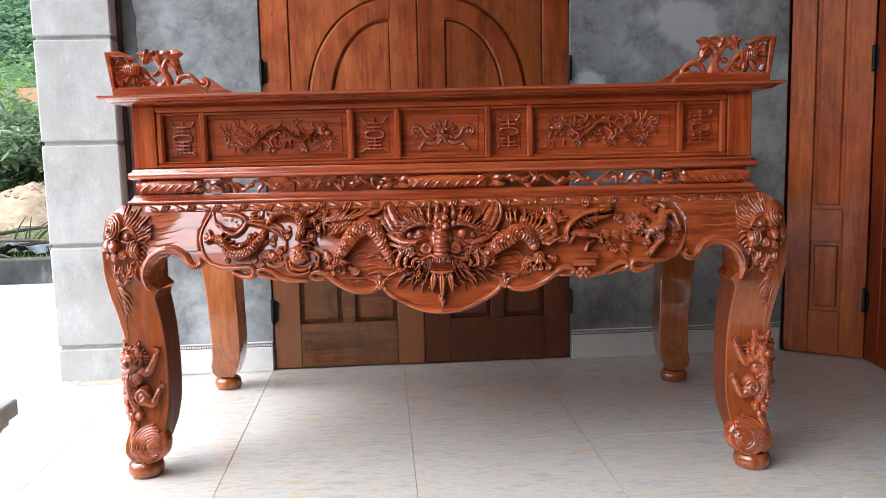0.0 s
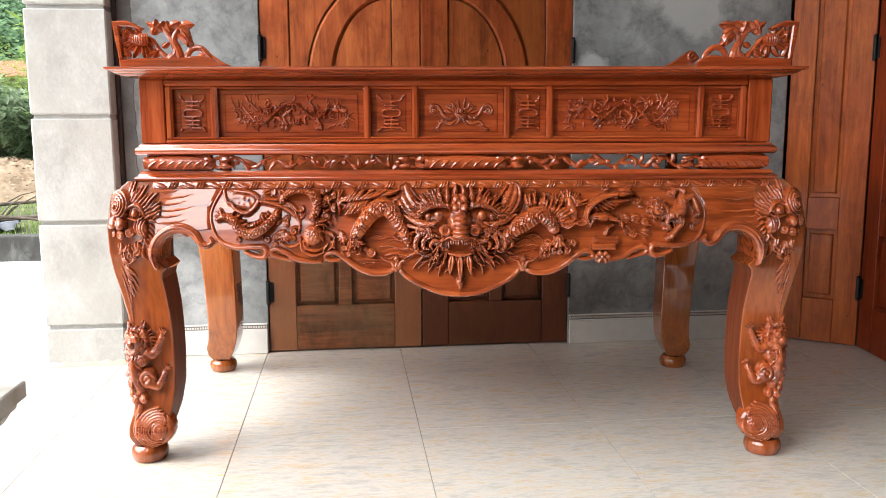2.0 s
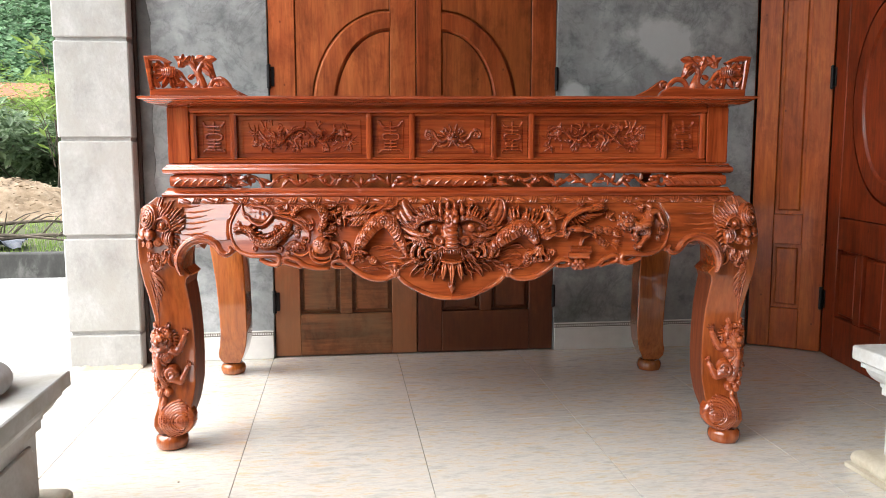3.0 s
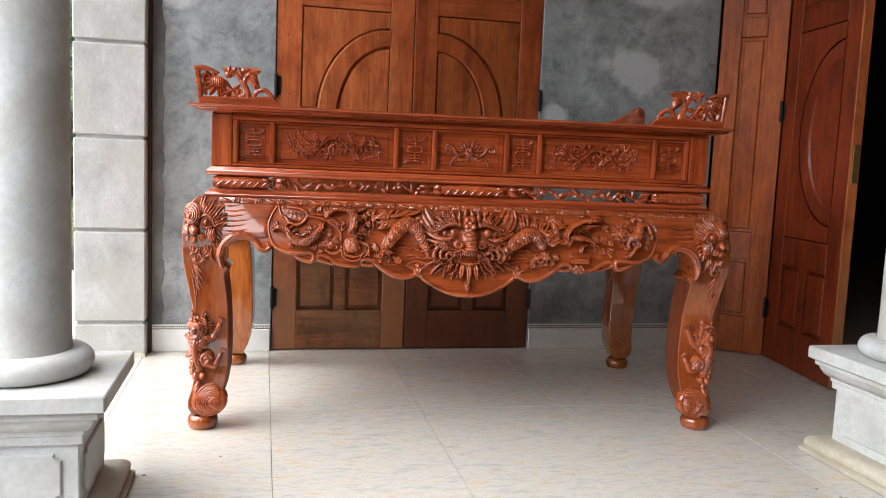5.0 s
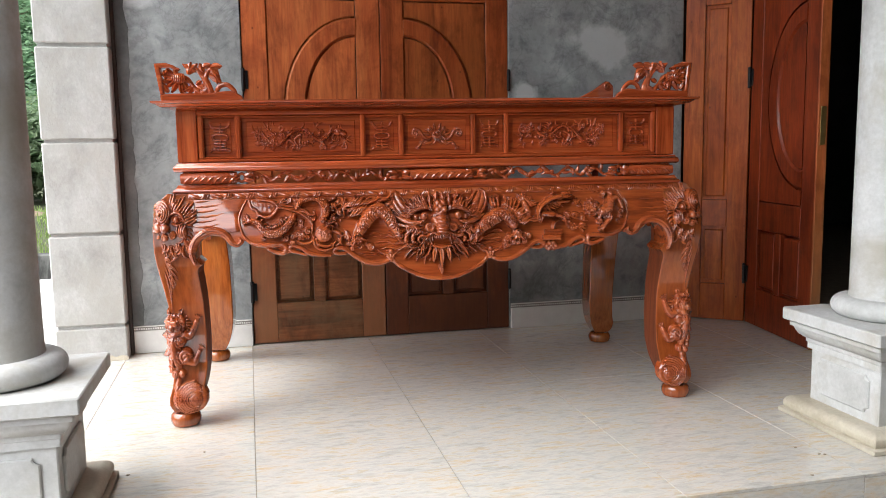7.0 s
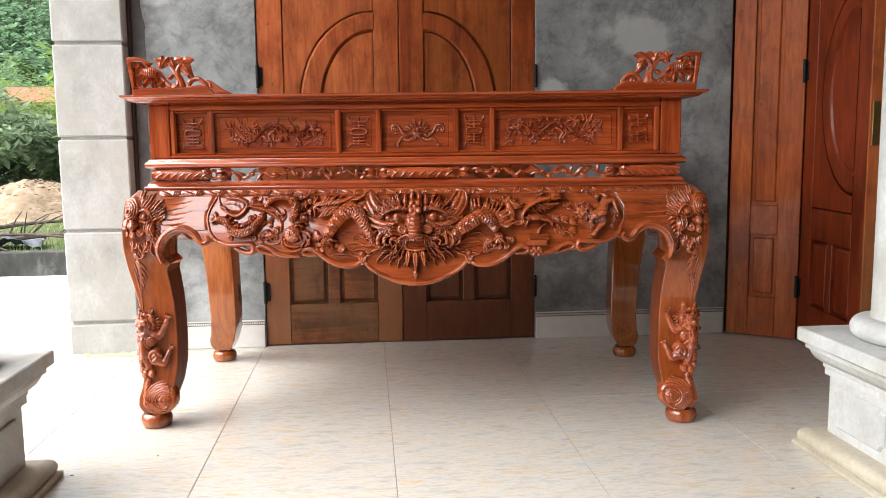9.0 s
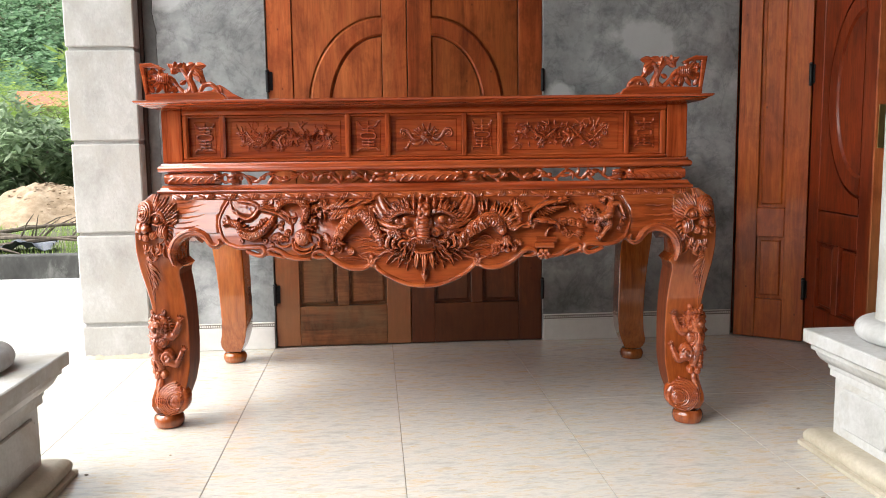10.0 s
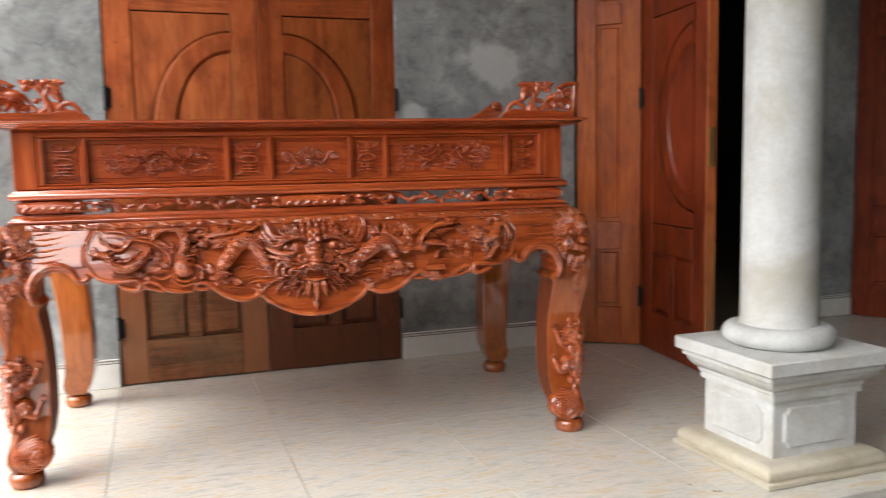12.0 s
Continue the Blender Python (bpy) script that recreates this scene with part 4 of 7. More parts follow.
# fallen branches, tarp and weeds on the strip behind the low wall
rng = random.Random(12)
for i, (x0, y0, a, ln) in enumerate([(-5.6, 9.9, -14, 2.6), (-4.6, 9.5, 10, 1.7), (-5.2, 10.6, 28, 1.8), (-4.9, 9.3, -30, 1.2), (-4.1, 10.4, 170, 1.6)]):
    br = empty("fallen_branch", pose(x0, y0, terrain(x0, y0) + 0.02, 0, 0, a), "bare grey fallen branch lying in the weeds", "branch", "fallen branches")
    g = Geo()
    pts = spline([(0, 0, 0.02), (ln * 0.35, 0.05, 0.10), (ln * 0.7, -0.04, 0.13), (ln, 0.06, 0.05)], 6)
    tube(g, pts, [0.035, 0.024, 0.008], 7)
    for _ in range(5):
        k = rng.randrange(5, len(pts) - 2)
        p = Vector(pts[k])
        e = p + Vector((rng.uniform(0.1, 0.4), rng.uniform(-0.3, 0.3), rng.uniform(0.02, 0.35)))
        tube(g, [p, (p + e) / 2 + Vector((0, 0, 0.03)), e], [0.011, 0.004], 5)
    part("stem", g, M_BARK, br)
pole = Geo()
tube(pole, [(-5.9, 10.4, terrain(-5.9, 10.4)), (-6.25, 10.9, 0.62)], [0.014, 0.008], 6)
tagged(part("stick", pole, M_BARK), "thin bare stick leaning in the weeds", "stick")

g = Geo()
n = 22
for j in range(n + 1):
    for i in range(n + 1):
        x, y = (i / n - 0.5) * 0.9, (j / n - 0.5) * 0.6
        g.v.append((x, y, 0.07 + 0.10 * noise.noise((x * 5, y * 5, 3)) + 0.05 * noise.noise((x * 14, y * 14, 5))))
for j in range(n):
    for i in range(n):
        g.f.append((j * (n + 1) + i, j * (n + 1) + i + 1, (j + 1) * (n + 1) + i + 1, (j + 1) * (n + 1) + i))
tarp = part("crumpled_tarp", g, M_TARP, smooth=60)
tarp.matrix_world = pose(-4.25, 9.6, terrain(-4.25, 9.6) + 0.01, 0, 0, 12)
tagged(tarp, "crumpled grey-blue plastic sheet on the weeds", "tarp")

g = Geo()
for _ in range(9000):
    y = 8.85 + 5.5 * rng.random()
    x = -0.42 * (y - 2) + rng.uniform(-4.5, 4.0)
    z = terrain(x, y) - 0.01
    a, h, lean = rng.uniform(0, 6.28), rng.uniform(0.03, 0.13), rng.uniform(0.01, 0.07)
    dx, dy = math.cos(a), math.sin(a)
    g.add([(x - dy * 0.008, y + dx * 0.008, z), (x + dy * 0.008, y - dx * 0.008, z), (x + dx * lean, y + dy * lean, z + h)], [(0, 1, 2)])
tagged(part("weeds", g, M_LEAFL, smooth=0, fix=False), "short yellow-green weeds and grass", "grass", kind="stuff")


# ---- the carved altar table ----
table = empty("altar_table", pose(0.220, 2.966, 0, 0, 0, -5.25), "glossy red-brown altar table of carved wood with dragon reliefs", "altar table")
FY = -0.462           # front face of the apron
BOXY = -0.447         # front face of the upper case


# carving strokes, all on a face that looks towards -y
def lock(g, x, y, z, ang, ln, w, curl=0.6, out=0.012, n=9, k=8, wave=0.0):
    """A tapering lock or flame that starts at (x, y, z), heads off at ang degrees and curls."""
    a, pts = math.radians(ang), [(x, y, z)]
    for i in range(n):
        a += curl / n + wave * math.cos(i * 1.5)
        x += math.cos(a) * ln / n
        z += math.sin(a) * ln / n
        pts.append((x, y - out * math.sin(math.pi * (i + 1) / n * 0.8), z))
    tube(g, pts, [w * 0.55, w, w * 0.9, w * 0.55, w * 0.12], 4 if w < 0.0078 else 6, 0.95)


def curl(g, x, y, z, r, w, turns=1.6, start=0.0, flip=1, k=7, rise=0.5):
    """A snail scroll."""
    n = int(14 * turns)
    pts = []
    for i in range(n + 1):
        t = i / n
        a = math.radians(start) + flip * t * turns * 2 * math.pi
        rr = r * (1 - 0.82 * t)
        pts.append((x + rr * math.cos(a), y - w * rise - w * 0.8 * t, z + rr * math.sin(a)))
    tube(g, pts, [w * 0.8, w, w, w * 0.9, w * 0.8], k)
    if r > 0.02:
        ball(g, (x, y - w, z), (w * 1.1, w * 1.3, w * 1.1), 8, 6)


def rope(g, pts, y, radii, n=10, k=10, bulge=0.0, flat=1.0):
    """A smooth rounded strand through (x, z) points on the face y."""
    P = spline([(p[0], y - (p[2] if len(p) > 2 else 0.0), p[1]) for p in pts], n)
    tube(g, P, radii, k, flat)
    return P

def paw(g, x, y, z, ang, size, claws=4):
    """A clawed foot with knuckled toes."""
    ball(g, (x, y - size * 0.3, z), (size * 0.55, size * 0.5, size * 0.5), 10, 7)
    for i in range(claws):
        a = ang + (i - (claws - 1) / 2) * 32
        r = math.radians(a)
        x1, z1 = x + math.cos(r) * size * 0.62, z + math.sin(r) * size * 0.62
        ball(g, (x1, y - size * 0.4, z1), size * 0.24, 8, 6)
        ball(g, (x + math.cos(r) * size * 0.95, y - size * 0.45, z + math.sin(r) * size * 0.95), size * 0.19, 8, 6)
        lock(g, x + math.cos(r) * size * 1.0, y - size * 0.42, z + math.sin(r) * size * 1.0, a - 12, size * 0.62, size * 0.14, 1.1, 0.003, 5, 6)


def cloud(g, x, y, z, s, rng, n=3):
    for i in range(n):
        a = rng.uniform(0, 360)
        curl(g, x + rng.uniform(-1, 1) * s, y, z + rng.uniform(-0.6, 0.6) * s, s * rng.uniform(0.45, 0.75), s * 0.13, 1.5, a, rng.choice((-1, 1)))
    for i in range(n):
        lock(g, x + rng.uniform(-1, 1) * s, y, z + rng.uniform(-0.6, 0.6) * s, rng.uniform(-30, 30) + rng.choice((0, 180)), s * rng.uniform(1.2, 2.4), s * 0.12, rng.uniform(-1.5, 1.5), 0.004, 9, 6, 0.2)


# -- carved relief as a sculpted height over a face --
class Relief:
    """Heights over an (x, z) face, carved stroke by stroke; each stroke cuts a groove round itself."""

    def __init__(self, x0, x1, z0, z1, res=0.002):
        self.xs, self.zs = np.arange(x0, x1, res), np.arange(z0, z1, res)
        self.H = np.full((len(self.zs), len(self.xs)), -1.0)

    def near(self, pts, radii, reach=1.5):
        P = np.array(pts, float)
        seg = np.concatenate([[0], np.cumsum(np.linalg.norm(np.diff(P, axis=0), axis=1))])
        L = seg[-1] + 1e-9
        n = int(min(320, max(3, L / max(0.0012, 0.3 * min(radii)))))
        S = np.linspace(0, L, n)
        px, pz = np.interp(S, seg, P[:, 0]), np.interp(S, seg, P[:, 1])
        r = np.interp(S / L, np.linspace(0, 1, len(radii)), radii)
        tx, tz = np.gradient(px), np.gradient(pz)
        m = np.hypot(tx, tz) + 1e-12
        R = max(radii) * reach
        a, b = np.searchsorted(self.xs, (px.min() - R, px.max() + R))
        c, d = np.searchsorted(self.zs, (pz.min() - R, pz.max() + R))
        gx, gz = np.meshgrid(self.xs[a:b], self.zs[c:d])
        N = np.hypot(gx[..., None] - px, gz[..., None] - pz) / r
        if N.size == 0:
            return None
        k = N.argmin(-1)
        N = N.min(-1)
        q = ((gz - pz[k]) * tx[k] - (gx - px[k]) * tz[k]) / m[k]
        return (slice(c, d), slice(a, b)), N, S[k], q, r[k], S[k] / L

    def put(self, sl, n, h, moat=0.004, wide=0.45):
        H = self.H[sl]
        ring = (n >= 1) & (n < 1 + wide) & (H > -0.5)
        H[ring] = np.minimum(H[ring], np.maximum(H[ring] - moat * (1 - (n[ring] - 1) / wide), -0.003))
        ins = n < 1
        H[ins] = np.maximum(H[ins], h[ins])

    def stroke(self, pts, radii, lift=0.0, prof="ridge", k=1.0, moat=0.003, smooth=6):
        if smooth and len(pts) > 2:
            pts = spline([(p[0], p[1]) for p in pts], smooth)
        got = self.near(pts, radii)
        if got is None:
            return
        sl, n, s, q, r, t = got
        if prof == "ridge":
            p = np.clip(1 - n, 0, 1) ** 0.75
        elif prof == "flat":
            p = np.clip((1 - n) * 2.6, 0, 1)
        elif prof == "leaf":
            p = np.sqrt(np.clip(1 - n * n, 0, 1)) - 0.45 * np.exp(-(n / 0.28) ** 2)
        else:
            p = np.sqrt(np.clip(1 - n * n, 0, 1))
        lf = np.interp(t, np.linspace(0, 1, len(lift)), lift) if isinstance(lift, (list, tuple)) else lift
        self.put(sl, n, lf + r * k * p, moat)

    def lock(self, x, z, ang, ln, w, curl=0.6, lift=0.0, wave=0.0, k=1.2, prof="ridge"):
        a, pts, n = math.radians(ang), [(x, z)], 10
        for i in range(n):
            a += curl / n + wave * math.cos(i * 1.5)
            x, z = x + math.cos(a) * ln / n, z + math.sin(a) * ln / n
            pts.append((x, z))
        self.stroke(pts, [w * 0.55, w, w * 0.9, w * 0.6, w * 0.2], lift, prof, k, 0.003, 0)

    def curl(self, x, z, r, w, turns=1.5, start=0.0, flip=1, lift=0.0, k=1.2):
        pts = []
        for i in range(int(16 * turns) + 1):
            t = i / int(16 * turns)
            a = math.radians(start) + flip * t * turns * 2 * math.pi
            rr = r * (1 - 0.85 * t)
            pts.append((x + rr * math.cos(a), z + rr * math.sin(a)))
        self.stroke(pts, [w * 0.6, w, w, w * 0.8, w * 0.9], lift, "round", k, 0.003, 0)

    def ball(self, x, z, rx, rz, h, lift=0.0, ang=0.0, moat=0.004):
        a, b = np.searchsorted(self.xs, (x - 1.5 * max(rx, rz), x + 1.5 * max(rx, rz)))
        c, d = np.searchsorted(self.zs, (z - 1.5 * max(rx, rz), z + 1.5 * max(rx, rz)))
        gx, gz = np.meshgrid(self.xs[a:b] - x, self.zs[c:d] - z)
        ca, sa = math.cos(radians(ang)), math.sin(radians(ang))
        n = np.hypot((gx * ca + gz * sa) / rx, (gz * ca - gx * sa) / rz)
        self.put((slice(c, d), slice(a, b)), n, lift + h * np.sqrt(np.clip(1 - n * n, 0, 1)), moat)

    def hollow(self, x, z, rx, rz, h):
        """Cuts what stands in an oval down to the height h."""
        gx, gz = np.meshgrid((self.xs - x) / rx, (self.zs - z) / rz)
        n = gx ** 4 + gz ** 4
        self.H = np.where((n < 1) & (self.H > h), h + (self.H - h) * np.clip(n * 1.6 - 0.6, 0, 1), self.H)

    def groove(self, x, z, ang, ln, w, curl, depth):
        """A fine wavy cut of the gouge into what is already carved."""
        a, pts = math.radians(ang), [(x, z)]
        for i in range(8):
            a += curl / 8 + 0.22 * math.cos(i * 1.7)
            x, z = x + math.cos(a) * ln / 8, z + math.sin(a) * ln / 8
            pts.append((x, z))
        got = self.near(pts, [w * 0.6, w, w * 0.4], 1.1)
        if got is not None:
            H = self.H[got[0]]
            H -= np.where(H > 0.003, depth * np.clip(1 - got[1], 0, 1), 0)

    def eye(self, x, z, r, lift):
        self.ball(x, z, r * 1.5, r * 1.3, r * 0.6, lift)
        self.ball(x, z, r, r, r * 1.1, lift + r * 0.2, 0, 0.006)

    def paw(self, x, z, ang, size, lift=0.0, claws=4):
        self.ball(x, z, size * 0.6, size * 0.55, size * 0.6, lift)
        for i in range(claws):
            r = math.radians(ang + (i - (claws - 1) / 2) * 30)
            self.stroke([(x, z), (x + math.cos(r) * size, z + math.sin(r) * size)], [size * 0.2, size * 0.24], lift + size * 0.2, "round", 1.2)
            self.lock(x + math.cos(r) * size, z + math.sin(r) * size, math.degrees(r) - 10, size * 0.7, size * 0.16, 1.0, lift + size * 0.1)

    def body(self, pts, radii, lift=0.0, size=0.010, side=1, spikes=True, k=1.25, belly=0.45):
        """A serpent's body with overlapping scales, belly plates and a toothed crest."""
        P = spline([(p[0], p[1]) for p in pts], 10)
        got = self.near(P, radii, 1.6)
        sl, n, s, q, r, t = got
        lf = np.interp(t, np.linspace(0, 1, len(lift)), lift) if isinstance(lift, (list, tuple)) else lift
        v = np.arcsin(np.clip(q / r, -1, 1)) * r / size
        u = s / size
        best = np.zeros_like(u)
        for o in (0.0, 0.5):
            fu, fv = (u + o) % 1.0 - 0.5, (v + o) % 1.0 - 0.5
            best = np.maximum(best, np.clip(1 - 1.55 * np.hypot(fu + 0.12, fv), 0, 1) * (0.55 + 0.9 * (fu + 0.5)))
        plates = np.abs(np.sin(math.pi * s / (size * 0.9)))
        tex = np.where(q * side < -belly * r, plates * 0.006, best * 0.012)
        if spikes:
            p = np.array(P)
            T = np.gradient(p, axis=0)
            d = np.concatenate([[0], np.cumsum(np.linalg.norm(np.diff(p, axis=0), axis=1))])
            for a in np.arange(size, d[-1] - size, size * 1.15):
                x, z = np.interp(a, d, p[:, 0]), np.interp(a, d, p[:, 1])
                tx, tz = np.interp(a, d, T[:, 0]), np.interp(a, d, T[:, 1])
                m = math.hypot(tx, tz)
                nx, nz = -tz / m * side, tx / m * side
                rr = np.interp(a / d[-1], np.linspace(0, 1, len(radii)), radii)
                ll = np.interp(a / d[-1], np.linspace(0, 1, len(lift)), lift) if isinstance(lift, (list, tuple)) else lift
                self.lock(x + nx * rr * 0.8, z + nz * rr * 0.8, math.degrees(math.atan2(nz, nx)) - 35 * side, rr * 1.0 + 0.006, 0.0042, 0.5 * side, ll + 0.003, 0, 1.4)
        self.put(sl, n, lf + r * k * np.sqrt(np.clip(1 - n * n, 0, 1)) ** 0.8 + tex * np.clip((1 - n) * 4, 0, 1), 0.008, 0.35)

    def tuft(self, x, z, ang, n, ln, rng, w=0.006, lift=0.004, fan=95):
        for i in range(n):
            f = i / max(1, n - 1) - 0.5
            self.lock(x, z, ang + f * fan, ln * rng.uniform(0.75, 1.1), w, -f * 2.4, lift, 0.08)

    def geo(self, fy, s=1, floor=-0.004, clip=None):
        """Mesh of what is carved, on the face y = fy(x, z), mirrored in x for s = -1."""
        keep = self.H > -0.5
        if clip is not None:
            gx, gz = np.meshgrid(self.xs, self.zs)
            keep &= clip(gx, gz)
        H = np.where(keep, np.maximum(self.H, floor), floor)
        nz, nx = H.shape
        cell = keep[:-1, :-1] | keep[1:, :-1] | keep[:-1, 1:] | keep[1:, 1:]
        used = np.zeros_like(keep)
        for a, b in ((0, 0), (0, 1), (1, 0), (1, 1)):
            used[a:nz - 1 + a, b:nx - 1 + b] |= cell
        idx = np.cumsum(used.ravel()).reshape(used.shape) - 1
        g = Geo()
        J, I = np.nonzero(used)
        g.v = [(s * float(self.xs[i]), fy(float(self.xs[i]), float(self.zs[j])) - float(H[j, i]), float(self.zs[j])) for j, i in zip(J, I)]
        J, I = np.nonzero(cell)
        quads = np.stack([idx[J, I], idx[J, I + 1], idx[J + 1, I + 1], idx[J + 1, I]], -1)
        if s < 0:
            quads = quads[:, ::-1]
        g.f = [tuple(int(i) for i in f) for f in quads]
        return g


# -- apron: its face swells out towards the scalloped edge --
def face(z):
    """y of the swelling face at the height z."""
    t = min(1.0, max(0.0, (0.856 - z) / 0.25))
    return FY - 0.085 * math.sin(t * math.pi / 2) - 0.018 * min(1.0, max(0.0, (0.60 - z) / 0.08))


def swell(g):
    """Bend what was built on the flat face FY onto the swelling face."""
    g.v = [(p[0], p[1] + face(p[2]) - FY, p[2]) for p in g.v]
    return g


HALF = [(0.0, 0.521), (0.055, 0.527), (0.11, 0.548), (0.15, 0.570), (0.170, 0.588), (0.184, 0.604), (0.198, 0.590), (0.225, 0.583), (0.258, 0.584), (0.292, 0.598), (0.325, 0.622), (0.352, 0.642),
        (0.372, 0.646), (0.386, 0.634), (0.398, 0.622), (0.43, 0.617), (0.465, 0.620), (0.497, 0.634), (0.520, 0.650), (0.534, 0.640), (0.560, 0.634), (0.580, 0.646), (0.610, 0.658), (0.655, 0.662), (0.690, 0.676), (0.708, 0.684)]
ARCH = [(0.716, 0.672), (0.736, 0.664), (0.752, 0.672), (0.766, 0.695), (0.790, 0.710), (0.816, 0.715), (0.844, 0.708), (0.868, 0.688), (0.880, 0.658), (0.884, 0.602)]
low = [tuple(p) for p in spline(HALF, 4)] + [tuple(p) for p in spline(ARCH, 4)]
LOW = np.array(low)


def foot_line(x):
    """Height of the scalloped lower edge."""
    return np.interp(np.abs(x), LOW[:, 0], LOW[:, 1])


def swelling_board(g, xs, zlow, ztop, proud, back, rows=12, b=0.005):
    """A board whose front follows the swelling face, with a rounded lower edge; zlow and ztop give its edges at each x."""
    n = rows + 3
    for x in xs:
        z0, z1 = float(zlow(x)), float(ztop(x))
        zs = [z0 + b + (z1 - z0 - b) * i / rows for i in range(rows + 1)]
        g.v += [(x, back, z0), (x, face(z0) - proud + b, z0)] + [(x, face(z) - proud, z) for z in zs] + [(x, back, z1)]
    m = n + 1
    for i in range(len(xs) - 1):
        for j in range(m):
            g.f.append((i * m + j, i * m + (j + 1) % m, (i + 1) * m + (j + 1) % m, (i + 1) * m + j))
    g.f += [tuple(range(m)), tuple((len(xs) - 1) * m + j for j in range(m))]
    return g


g = Geo()
swelling_board(g, [-0.884 + 1.768 * i / 320 for i in range(321)], foot_line, lambda x: 0.855, 0.0, -0.405)
apron = part("apron", g, M_APRON, table, "swelling front apron with a scalloped lower edge", 40)


def field_end(z):
    """Half width of the sunk carved field at the height z."""
    return float(np.interp(z, (0.66, 0.690, 0.735, 0.780, 0.805, 0.835), (0.680, 0.706, 0.722, 0.724, 0.710, 0.696)))


# polished ends beside the field, standing a little proud
for s in (-1, 1):
    g = Geo()
    zs = list(np.linspace(0.600, 0.831, 34))
    m = 18
    for z in zs:
        if z < 0.716:
            x0 = min(x for x, h in low if x > 0.816 and h < z + 0.004)
        else:
            x0 = field_end(z)
        g.v += [(s * (x0 + (0.8845 - x0) * i / m), face(z) - (0.006 if 0 < i else 0.001), z) for i in range(m + 1)]
    for j in range(len(zs) - 1):
        for i in range(m):
            q = (j * (m + 1) + i, j * (m + 1) + i + 1, (j + 1) * (m + 1) + i + 1, (j + 1) * (m + 1) + i)
            g.f.append(q if s > 0 else q[::-1])
    part("end_panel", g, M_APRON, apron, "smooth polished end of the apron", 30, False)
    for i in range(7):   # flame tongues on the plain ends
        z = 0.822 - i * 0.0175
        ln = (0.060, 0.105, 0.085, 0.110, 0.080, 0.090, 0.045)[i]
        g = Geo()
        lock(g, s * 0.880, FY - 0.0052, z, 180 + 8 if s > 0 else -8, ln, 0.0034, -0.35 * s, 0.001, 12, 5, 0.16)
        part("flame_line", swell(g), M_CARVE, apron)

# carved bead under the case
g = Geo()
block(g, -0.905, 0.905, FY - 0.006, FY + 0.02, 0.831, 0.8545, 0.003)
k = 23
for i in range(k):
    x = -0.88 + i * 1.76 / (k - 1)
    a = Matrix.Rotation(radians(18), 3, "Y")
    ball(g, (x, FY - 0.006, 0.843), (0.022, 0.007, 0.0065), 9, 6, a)
    for d in (0.030, 0.038, 0.046):
        tube(g, [(x + d - 0.006, FY - 0.007, 0.835), (x + d, FY - 0.012, 0.843), (x + d + 0.003, FY - 0.007, 0.852)], 0.0030, 6)
part("carved_bead", swell(g), M_CARVE, apron, "carved egg-and-leaf border")


def in_field(gx, gz):
    """Inside the scalloped field of the apron."""
    return (gz > foot_line(gx) + 0.002) & (gz < 0.8305) & (np.abs(gx) < np.vectorize(field_end)(gz))


def apron_relief(name, R, label="", clip=in_field, parent=None, k=1.0):
    R.H = np.where(R.H > 0, R.H * k, R.H)
    return part(name, R.geo(lambda x, z: face(z), 1, -0.004, clip), M_CARVE, parent or apron, label, 70, False)


